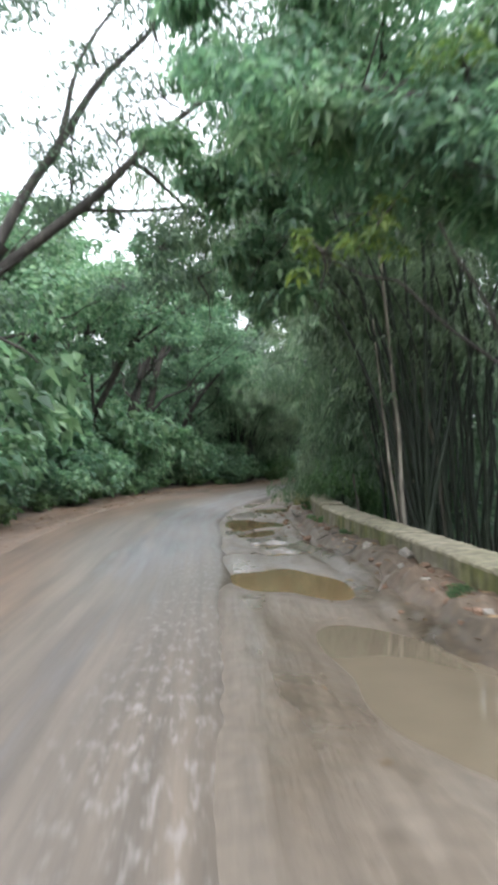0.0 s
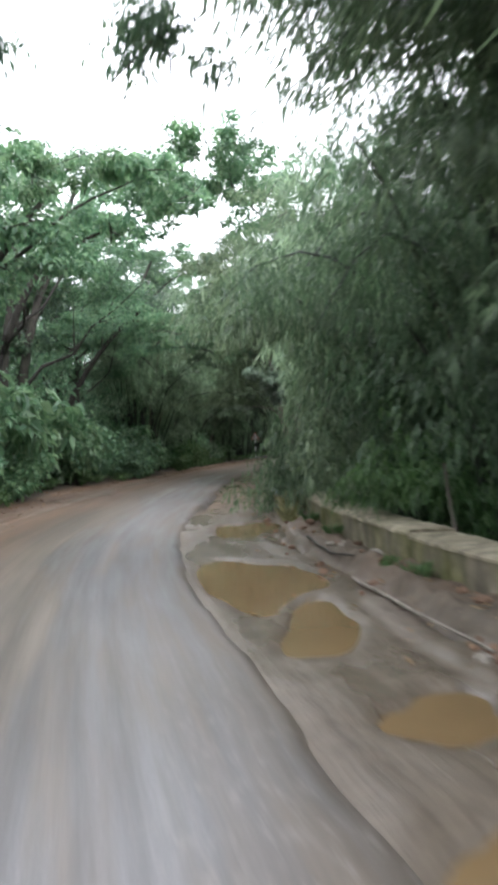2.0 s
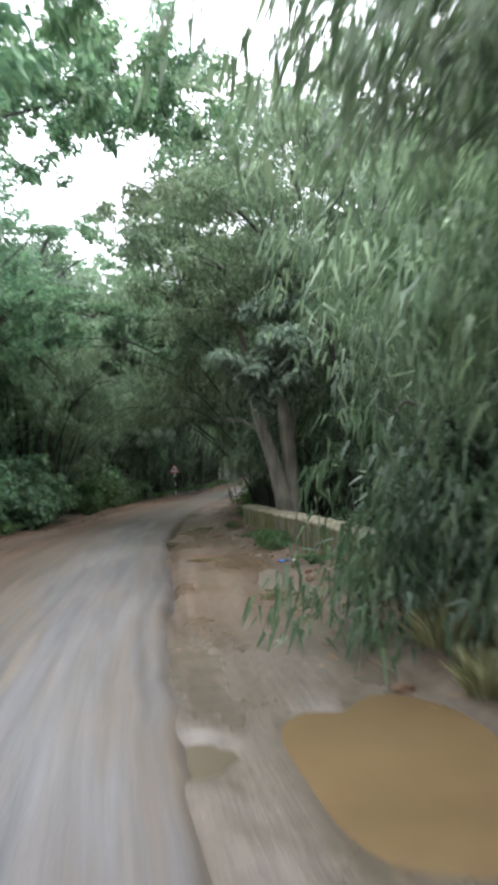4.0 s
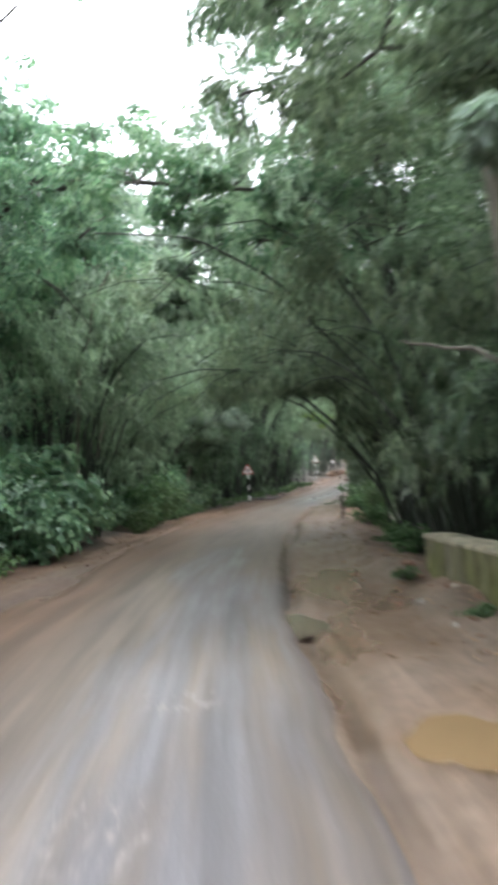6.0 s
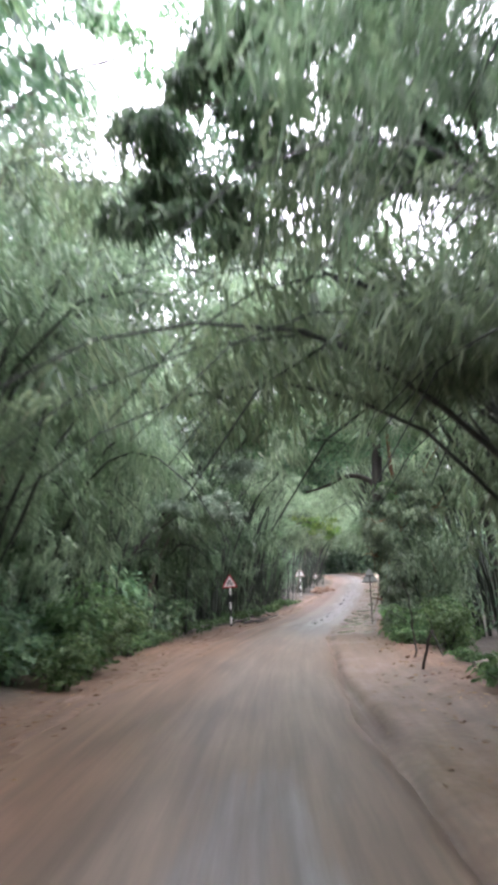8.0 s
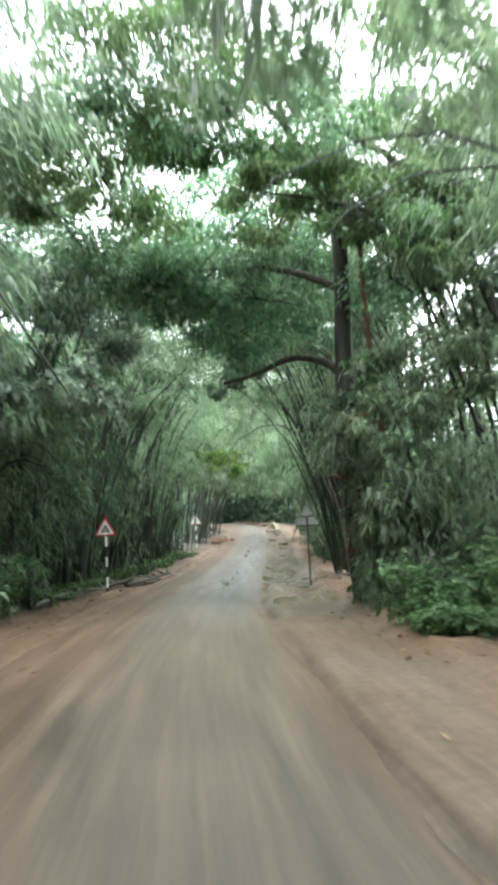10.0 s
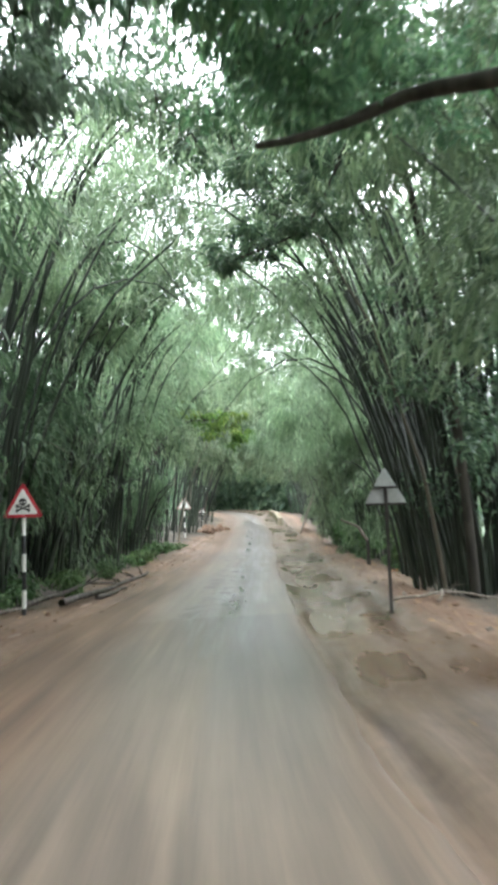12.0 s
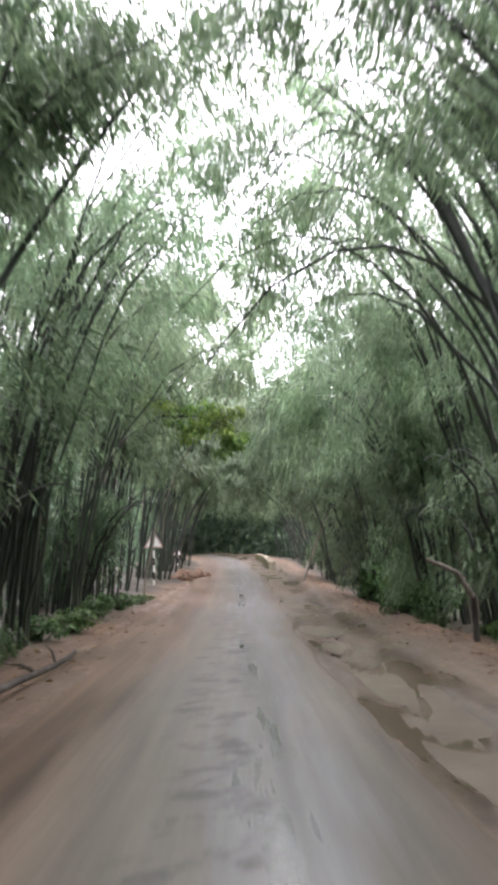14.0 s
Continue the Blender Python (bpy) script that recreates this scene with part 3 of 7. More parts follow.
def make_puddles():
    for p in PUDDLES:
        n = 40
        ang = np.linspace(0, 2 * math.pi, n, endpoint=False)
        a = radians(p[4])
        base = 1.10 * (1 + 0.16 * np.sin(2 * ang + p[0] * 9) + 0.12 * np.sin(3 * ang + p[1] * 5) + 0.06 * np.sin(5 * ang + p[1]))
        u, v = np.cos(ang) * p[3] * base, np.sin(ang) * p[2] * base
        xs, ys = p[0] + u * math.cos(a) - v * math.sin(a), p[1] + u * math.sin(a) + v * math.cos(a)
        z = float(rise(p[1])) - 0.066 + 0.0007 * PUDDLES.index(p)
        bm = bmesh.new()
        bm.faces.new([bm.verts.new((x - p[0], y - p[1], 0)) for x, y in zip(xs, ys)])
        me = bpy.data.meshes.new("puddle")
        bm.to_mesh(me)
        bm.free()
        me.materials.append((WATER, PALE_WATER, THIN_WATER)[p[5]])
        ob = new("puddle", me)
        ob.location = (p[0], p[1], z)
        tagged(ob, "still brown puddle of muddy rainwater on the road edge", "puddle", "puddles", "structure")


make_ground()
make_road()
make_puddles()


# ---- shape helpers ----
def part(name, me, parent, label=""):
    ob = new(name, me)
    ob.parent = parent
    return tagged(ob, label, kind="stuff" if name in ("foliage", "crown", "leafage", "stem") else "")


def tube_arrays(path, radii, sides=6):
    """Verts and quads of a tapered tube along a path."""
    path, radii = np.asarray(path, float), np.asarray(radii, float)
    d = np.gradient(path, axis=0)
    d /= np.linalg.norm(d, axis=1)[:, None] + 1e-9
    ref = np.where(np.abs(d[:, 2:3]) > 0.95, np.array([[1.0, 0, 0]]), np.array([[0, 0, 1.0]]))
    s = np.cross(d, ref)
    s /= np.linalg.norm(s, axis=1)[:, None] + 1e-9
    u = np.cross(s, d)
    a = np.linspace(0, 2 * math.pi, sides, endpoint=False)
    v = path[:, None, :] + radii[:, None, None] * (np.cos(a)[None, :, None] * s[:, None, :] + np.sin(a)[None, :, None] * u[:, None, :])
    n = len(path)
    i = np.arange(n - 1)[:, None] * sides + np.arange(sides)[None, :]
    j = np.arange(n - 1)[:, None] * sides + (np.arange(sides)[None, :] + 1) % sides
    q = np.stack([i, j, j + sides, i + sides], -1).reshape(-1, 4)
    return v.reshape(-1, 3), q


def tubes_mesh(name, tubes, material, sides=6, along=0.0):
    vs, qs, al, off = [], [], [], 0
    for path, radii in tubes:
        v, q = tube_arrays(path, radii, sides)
        vs.append(v)
        qs.append(q + off)
        off += len(v)
        if along:
            seg = np.concatenate([[0], np.cumsum(np.linalg.norm(np.diff(np.asarray(path), axis=0), axis=1))])
            al.append(np.repeat(seg / along, sides))
    me = mesh_from(name, np.concatenate(vs), np.concatenate(qs), material)
    if along:
        set_float(me, "along", np.concatenate(al))
    return me


def unit(v):
    return v / (np.linalg.norm(v, axis=1)[:, None] + 1e-9)


def leaf_arrays(p, d, length, width, rng, fold=0.15, droop=0.25, face=None):
    """Kite-shaped leaves: base p, direction d, upper side towards face."""
    n = len(p)
    d = unit(d)
    face = np.array([[0, 0, 1.0]]) if face is None else face
    s = unit(np.cross(d, rng.normal(0, 1, (n, 3)) * np.array([0.5, 0.5, 0.2]) + face))
    up = np.cross(s, d)
    L, W = length[:, None], width[:, None]
    mid = p + d * L * 0.42
    tip = p + d * L + np.array([0, 0, -1.0]) * L * droop
    a = mid + s * W * 0.5 + up * W * fold
    b = mid - s * W * 0.5 + up * W * fold
    v = np.stack([p, a, tip, b], 1).reshape(-1, 3)
    q = np.arange(n * 4).reshape(-1, 4)
    return v, q


def blade_arrays(p, d, length, width, rng, droop=0.3):
    """Narrow pointed leaves, three corners each."""
    n = len(p)
    d = unit(d)
    s = unit(np.cross(d, rng.normal(0, 1, (n, 3)) * np.array([0.6, 0.6, 0.2]) + np.array([0, 0, 1.0])))
    tip = p + d * length[:, None] + np.array([0, 0, -1.0]) * length[:, None] * droop
    v = np.stack([p + s * width[:, None] * 0.5, tip, p - s * width[:, None] * 0.5], 1).reshape(-1, 3)
    return v, np.arange(n * 3).reshape(-1, 3)


def leaves_mesh(name, p, d, length, width, rng, material, droop=0.25, face=None):
    v, q = leaf_arrays(p, d, length, width, rng, droop=droop, face=face)
    return mesh_from(name, v, q, material, smooth=False)


def sprays(centres, per, rng, reach, down):
    """Around each centre a drooping spray: base points and directions of its leaves."""
    n = len(centres)
    axis = rng.normal(0, 1, (n, 3)) * np.array([1, 1, 0.4]) + np.array([0, 0, -down])
    axis = unit(axis)
    k = rng.uniform(0, 1, (n, per, 1))
    base = centres[:, None, :] + axis[:, None, :] * k * reach + rng.normal(0, reach * 0.12, (n, per, 3))
    base[:, :, 2] -= (k[:, :, 0] ** 2) * reach * 0.4
    d = axis[:, None, :] * 0.8 + rng.normal(0, 0.55, (n, per, 3)) + np.array([0, 0, -0.35 * down])
    return base.reshape(-1, 3), d.reshape(-1, 3)


def pads(centres, radii, per, rng, flat=0.62):
    """Rounded leafy tufts: places, directions and facings of leaves that lie like shingles on each tuft."""
    n = len(centres)
    out = unit(rng.normal(0, 1, (n * per, 3)))
    out[:, 2] = out[:, 2] * 0.85 + 0.12
    shape = np.repeat(np.asarray(radii, float).reshape(-1, 1) * rng.uniform(0.7, 1.3, (n, 3)) * np.array([1, 1, flat]), per, 0)
    p = np.repeat(centres, per, 0) + out * shape * np.clip(rng.normal(0.78, 0.32, (n * per, 1)), 0.1, 1.75)
    face = unit(out * np.array([1, 1, 1.5])) + np.array([0, 0, 0.45])
    d = unit(np.cross(face, rng.normal(0, 1, (n * per, 3)))) + out * 0.45 + np.array([0, 0, -0.3])
    return p, d, face


def bounded(rng, size):
    return np.clip(rng.normal(0, 1, size), -1.7, 1.7)


# ---- bamboo ----
def culm_path(rng, radius, height, out, lean, droop):
    a = rng.uniform(0, 2 * math.pi)
    r = radius * math.sqrt(rng.uniform(0, 1))
    base = np.array([r * math.cos(a), r * math.sin(a), -0.3])
    h = height * rng.uniform(0.7, 1.08)
    o = out * rng.uniform(0.5, 1.3)
    aa = a + rng.normal(0, 0.5)
    dirv = np.array([math.cos(aa) * o + lean * rng.uniform(0.4, 1.3), math.sin(aa) * o])
    s = np.linspace(0, 1, 12)
    path = np.zeros((12, 3))
    path[:, 0] = base[0] + dirv[0] * (0.25 * s + 0.75 * s ** 2.2)
    path[:, 1] = base[1] + dirv[1] * (0.25 * s + 0.75 * s ** 2.2)
    path[:, 2] = base[2] + h * (s - droop * rng.uniform(0.6, 1.3) * s ** 4.5 * 0.55)
    path[1:-1, :2] += rng.normal(0, 0.04, (10, 2))
    return path


def clear_of_road(p, height=3.0):
    """True for places outside the space in which vehicles pass, and above the parapets."""
    x, y, z = p[:, 0], p[:, 1], p[:, 2]
    l, r, h = x_left(y), x_right(y), z - rise(y)
    passing = (x > l - 0.1) & (x < r - 0.35) & (h < height)
    walls = (x > r - 0.45) & (x < r + 1.1) & (h < 0.6) & (y < 42) & ((y < 25.5) | (y > 30))
    return ~(passing | walls)


def bamboo(seed, x, y, turn, culms=26, height=11.0, radius=0.8, out=2.2, lean=1.6, droop=0.6, boughs=240, low=0.3, leaf=BAMBOO_LEAF, thick=0.042, dry=0.06,
           clearance=3.0, label="", hang=0.6, size=1.0):
    """One clump: separate culms and their foliage; it leans towards turn (degrees, 0 = +x)."""
    rng = np.random.default_rng(seed)
    base = np.array([x, y, float(ground_z(x, y)) - 0.08])
    clump = tagged(new("bamboo_clump"), label, "bamboo", "bamboo clumps along the road")
    clump.location = base
    ca, sa = math.cos(radians(turn)), math.sin(radians(turn))
    spin = np.array([[ca, sa, 0], [-sa, ca, 0], [0, 0, 1]])
    paths = []
    while len(paths) < culms:
        path = culm_path(rng, radius, height, out, lean, droop) @ spin
        if not clear_of_road(path + base, 1.9).all():
            if rng.uniform() < 0.9:
                continue
            path = path * np.array([0.3, 0.3, 1])
        paths.append(path)
        rad = thick * rng.uniform(0.7, 1.25) * (1 - 0.85 * np.linspace(0, 1, 12) ** 1.3)
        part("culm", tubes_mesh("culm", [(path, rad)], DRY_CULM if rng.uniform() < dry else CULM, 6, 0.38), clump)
    paths = np.array(paths)
    # leafy boughs: drooping arcs set along the culms
    plumes = max(6, boughs // 6)
    ci = rng.integers(0, culms, plumes)
    s = low + (1 - low) * rng.uniform(0, 1, plumes) ** 0.7
    f = np.minimum(s * 11, 10.999)
    i0 = f.astype(int)
    w = (f - i0)[:, None]
    of = rng.integers(0, plumes, boughs)
    c = (paths[ci, i0] * (1 - w) + paths[ci, i0 + 1] * w)[of] + rng.normal(0, 0.2, (boughs, 3))
    a = rng.uniform(0, 2 * math.pi, plumes)[of] + rng.normal(0, 0.55, boughs)
    go = np.stack([np.cos(a), np.sin(a), rng.uniform(-0.1, 0.45, plumes)[of] + rng.normal(0, 0.12, boughs)], -1)
    reach = rng.uniform(0.6, 1.7, boughs)
    k = np.linspace(0.1, 1, 9)
    arc = c[:, None, :] + go[:, None, :] * (reach[:, None] * k[None, :])[:, :, None]
    arc[:, :, 2] -= (reach[:, None] * hang) * k[None, :] ** 2
    arc = arc + rng.normal(0, 0.14, arc.shape)
    tang = go[:, None, :] + np.array([0, 0, -1.0]) * (2 * hang * k[None, :, None])
    per = 8
    p = arc[:, :, None, :] + rng.normal(0, 0.07, (boughs, 9, per, 3))
    d = tang[:, :, None, :] * 0.6 + rng.normal(0, 0.5, (boughs, 9, per, 3)) + np.array([0, 0, -0.35])
    p, d = p.reshape(-1, 3), d.reshape(-1, 3)
    ok = clear_of_road(p + base, clearance)
    p, d = p[ok], d[ok]
    n = len(p)
    v, q = blade_arrays(p, d, rng.uniform(0.15, 0.29, n) * size, rng.uniform(0.03, 0.054, n) * size, rng)
    part("foliage", mesh_from("foliage", v, q, leaf, smooth=False), clump)
    return clump


def put(thing, x, y, turn, size=1.0, tall=1.0, label="", category="", group="", sink=0.0):
    z = float(ground_z(x, y)) - sink
    m = Matrix.Translation((x, y, z)) @ Matrix.Rotation(radians(turn), 4, "Z") @ Matrix.Diagonal((size, size, size * tall, 1))
    ob = copy_thing(thing, m)
    return tagged(ob, label, category, group)


def drop_prototype(thing):
    for o in (*thing.children_recursive, thing):
        bpy.data.objects.remove(o)


def tree(seed, x, y, height=12.0, spread=4.5, trunk_r=0.2, lean=(0.0, 0.0), leaves=7000, leaf=TREE_LEAF, bark=BARK, size=(0.13, 0.24), wide=0.5, fork=0.4, limbs=7, kind="tree", flat=0.45, ball=0.8, label="", clearance=3.2, category="tree"):
    """A tree: tapered trunk, limbs, twigs and a crown of leaf clusters at their ends."""
    rng = np.random.default_rng(seed)
    root = tagged(new(kind), label, category, "forest trees")
    base = np.array([x, y, float(ground_z(x, y)) - 0.05])
    root.location = base
    n = 9
    s = np.linspace(0, 1, n)
    top = height * 0.8
    trunk = np.stack([lean[0] * s ** 1.5 + 0.12 * np.sin(s * 5 + seed), lean[1] * s ** 1.5 + 0.12 * np.cos(s * 4 + seed), -0.4 + (top + 0.4) * s], -1)
    part("trunk", tubes_mesh("trunk", [(trunk, trunk_r * (1.25 - 1.0 * s ** 0.8) + 0.35 * trunk_r * np.exp(-s * 14))], bark, 9), root)
    ends, small = [], []
    for i in range(limbs):
        k = fork + (0.98 - fork) * (i + rng.uniform(0, 0.8)) / limbs
        o = np.array([np.interp(k, s, trunk[:, j]) for j in range(3)])
        a = i * 2.4 + rng.uniform(-0.5, 0.5)
        far = spread * rng.uniform(0.6, 1.1) * (1.15 - 0.55 * k)
        up = (height - o[2]) * rng.uniform(0.35, 0.8)
        t = np.linspace(0, 1, 7)
        limb = np.stack([o[0] + math.cos(a) * far * t, o[1] + math.sin(a) * far * t, o[2] + up * t ** 1.3], -1)
        limb[1:] += rng.normal(0, 0.13, (6, 3))
        part("limb", tubes_mesh("limb", [(limb, trunk_r * (0.42 - 0.36 * t) * (1.2 - 0.5 * k))], bark, 6), root)
        for j in range(6):
            b = rng.uniform(0.35, 1.0)
            q = np.array([np.interp(b, t, limb[:, m]) for m in range(3)])
            d = rng.normal(0, 1, 3) * np.array([1, 1, flat]) + np.array([math.cos(a), math.sin(a), 0.35]) * 0.7
            e = q + d / np.linalg.norm(d) * spread * rng.uniform(0.18, 0.45)
            small.append((np.stack([q, (q + e) / 2 + rng.normal(0, 0.08, 3), e]), np.array([0.03, 0.02, 0.008])))
            ends += [e, (q * 0.4 + e * 0.6)]
        ends.append(limb[-1])
    for tw in small[::3]:
        part("twig", tubes_mesh("twig", [tw], bark, 4), root)
    ends = np.array(ends)[rng.permutation(len(ends))[: int(len(ends) * 0.7)]]
    # one leafy tuft round every twig end
    p, d, face = pads(ends + bounded(rng, ends.shape) * 0.12 * ball, np.full(len(ends), spread * 0.2 * ball), max(40, int(0.9 * leaves / len(ends))), rng)
    ok = clear_of_road(p + base, clearance)
    p, d, face = p[ok], d[ok], face[ok]
    ln = 0.88 * rng.uniform(size[0], size[1], len(p))
    part("crown", leaves_mesh("crown", p, d, ln, ln * wide * rng.uniform(0.8, 1.2, len(p)), rng, leaf, 0.2, face), root)
    return root


def shrub(seed, height=1.8, radius=1.0, leaves=1500, leaf=SHRUB_LEAF, size=(0.13, 0.26), wide=0.62, kind="shrub"):
    rng = np.random.default_rng(seed)
    root = new(kind)
    stems, tips = [], []
    for i in range(12):
        a, r = rng.uniform(0, 6.28), radius * rng.uniform(0.3, 1.0)
        h = height * rng.uniform(0.55, 1.05) * (1.1 - 0.35 * r / radius)
        e = np.array([r * math.cos(a), r * math.sin(a), h])
        stems.append((np.stack([np.array([e[0] * 0.1, e[1] * 0.1, -0.15]), e * np.array([0.5, 0.5, 0.6]), e]), np.array([0.018, 0.012, 0.005])))
        tips.append(e)
    part("stem", tubes_mesh("stem", stems, BARK, 4), root)
    k = rng.integers(0, 12, 20)
    f = np.concatenate([np.ones(12), rng.uniform(0.25, 0.8, 8)])[:, None]
    k[:12] = np.arange(12)
    c = np.array(tips)[k] * np.concatenate([0.35 + 0.65 * f, 0.35 + 0.65 * f, f], 1)
    p, d, face = pads(c, rng.uniform(0.3, 0.46, 20) * radius, leaves // 20, rng, 0.75)
    p[:, 2] = np.maximum(p[:, 2], 0.03)
    ln = rng.uniform(size[0], size[1], len(p))
    part("foliage", leaves_mesh("foliage", p, d, ln, ln * wide, rng, leaf, 0.3, face), root)
    return root


# ---- parapets ----
def ring_mesh(name, rings, material):
    """Closed solid through a row of equal outlines."""
    bm = bmesh.new()
    rows = [[bm.verts.new(p) for p in ring] for ring in rings]
    n = len(rings[0])
    for r0, r1 in zip(rows[:-1], rows[1:]):
        for i in range(n):
            bm.faces.new((r0[i], r0[(i + 1) % n], r1[(i + 1) % n], r1[i]))
    bm.faces.new(rows[0])
    bm.faces.new(rows[-1][::-1])
    bmesh.ops.recalc_face_normals(bm, faces=bm.faces)
    me = bpy.data.meshes.new(name)
    bm.to_mesh(me)
    bm.free()
    me.materials.append(material)
    return me


def parapet(name, y0, y1, height, width, offset, label, lump):
    """Low masonry wall along the right-hand edge, with worn top and joints between its lengths."""
    rng = np.random.default_rng(lump)
    root = new(name)
    tagged(root, label, "parapet wall", "roadside parapets")
    cuts = np.linspace(y0, y1, max(2, int((y1 - y0) / 5.0)) + 1)
    for a, b in zip(cuts[:-1], cuts[1:]):
        ys = np.linspace(a + 0.006, b - 0.006, 60)
        body, cap = [], []
        hh = height + rng.uniform(-0.025, 0.025)
        for y in ys:
            x = float(x_right(y)) + offset
            z = float(rise(y))
            w = 0.012 * math.sin(y * 7.1 + lump) + 0.008 * math.sin(y * 17.3)
            body.append([(x + px, y, z + pz) for px, pz in ((0, -0.35), (0, 0.06), (w, hh * 0.5), (w * 0.5, hh - 0.05), (width, hh - 0.05), (width, -1.2))])
            chip = 0.02 * max(0.0, math.sin(y * 3.7 + lump) * math.sin(y * 9.1)) + 0.006 * math.sin(y * 23.0)
            cap.append([(x + px, y, z + pz) for px, pz in ((-0.012 + w * 0.5, hh - 0.05), (-0.012 + w * 0.5 + chip, hh - 0.02 - chip * 0.5), (0.02 + chip, hh + w * 0.5),
                                                           (width * 0.5, hh + 0.014 - w * 0.4), (width - 0.02, hh - w * 0.4), (width + 0.015, hh - 0.03), (width + 0.015, hh - 0.05))])
        length = part("wall_length", ring_mesh("wall_length", body, PLASTER), root)
        part("coping", ring_mesh("coping", cap, COPING), length, "worn pale plaster top")
    return root


parapet("parapet", 8.4, 27.5, 0.40, 0.5, 0.0, "long low plastered masonry parapet, mossy and mud-splashed", 3)
parapet("parapet", 30.6, 41.2, 0.55, 0.38, 0.0, "low mossy masonry parapet with weeds at its foot", 5)
parapet("parapet", 109.5, 126.0, 0.5, 0.38, -1.6, "far grey culvert parapet beside the road", 8)


# ---- road signs ----
def tri_outline(side, h0):
    a = side * 3 ** 0.5 / 2
    return [(-side / 2, h0), (side / 2, h0), (0, h0 + a)]


def rounded_plate(points, radius, depth, y0, material, name):
    """A flat plate with rounded corners, its face towards -y."""
    pts = []
    n = len(points)
    for i, p in enumerate(points):
        a, b = Vector(points[i - 1]) - Vector(p), Vector(points[(i + 1) % n]) - Vector(p)
        a.normalize(), b.normalize()
        for k in (0, 0.5, 1):
            q = Vector(p) + (a * (1 - k) ** 2 + b * k ** 2) * radius
            pts.append(q)
    bm = bmesh.new()
    f = [bm.verts.new((q.x, y0, q.y)) for q in pts]
    g = [bm.verts.new((q.x, y0 + depth, q.y)) for q in pts]
    bm.faces.new(f), bm.faces.new(g[::-1])
    for i in range(len(f)):
        j = (i + 1) % len(f)
        bm.faces.new((f[i], g[i], g[j], f[j]))
    bmesh.ops.recalc_face_normals(bm, faces=bm.faces)
    me = bpy.data.meshes.new(name)
    bm.to_mesh(me)
    bm.free()
    me.materials.append(material)
    return me


def box_mesh(name, x0, x1, y0, y1, z0, z1, material, bevel=0.004):
    bm = bmesh.new()
    bmesh.ops.create_cube(bm, size=1)
    for v in bm.verts:
        v.co = ((x0 + x1) / 2 + v.co.x * (x1 - x0), (y0 + y1) / 2 + v.co.y * (y1 - y0), (z0 + z1) / 2 + v.co.z * (z1 - z0))
    bmesh.ops.bevel(bm, geom=bm.edges[:], offset=bevel, segments=1, affect="EDGES")
    me = bpy.data.meshes.new(name)
    bm.to_mesh(me)
    bm.free()
    me.materials.append(material)
    return me


def disc_points(cx, cz, rx, rz, n=18):
    return [(cx + rx * math.cos(i * 6.2832 / n), cz + rz * math.sin(i * 6.2832 / n)) for i in range(n)]


def flat_shape(name, shapes, y, depth, material):
    bm = bmesh.new()
    for pts in shapes:
        f = bm.faces.new([bm.verts.new((px, y, pz)) for px, pz in pts])
        r = bmesh.ops.extrude_face_region(bm, geom=[f])
        for v in r["geom"]:
            if isinstance(v, bmesh.types.BMVert):
                v.co.y += depth
    bmesh.ops.recalc_face_normals(bm, faces=bm.faces)
    me = bpy.data.meshes.new(name)
    bm.to_mesh(me)
    bm.free()
    me.materials.append(material)
    return me


def bar(x0, z0, x1, z1, w):
    d = Vector((x1 - x0, z1 - z0)).normalized()
    s = Vector((-d.y, d.x)) * w / 2
    return [(x0 + s.x, z0 + s.y), (x0 - s.x, z0 - s.y), (x1 - s.x, z1 - s.y), (x1 + s.x, z1 + s.y)]


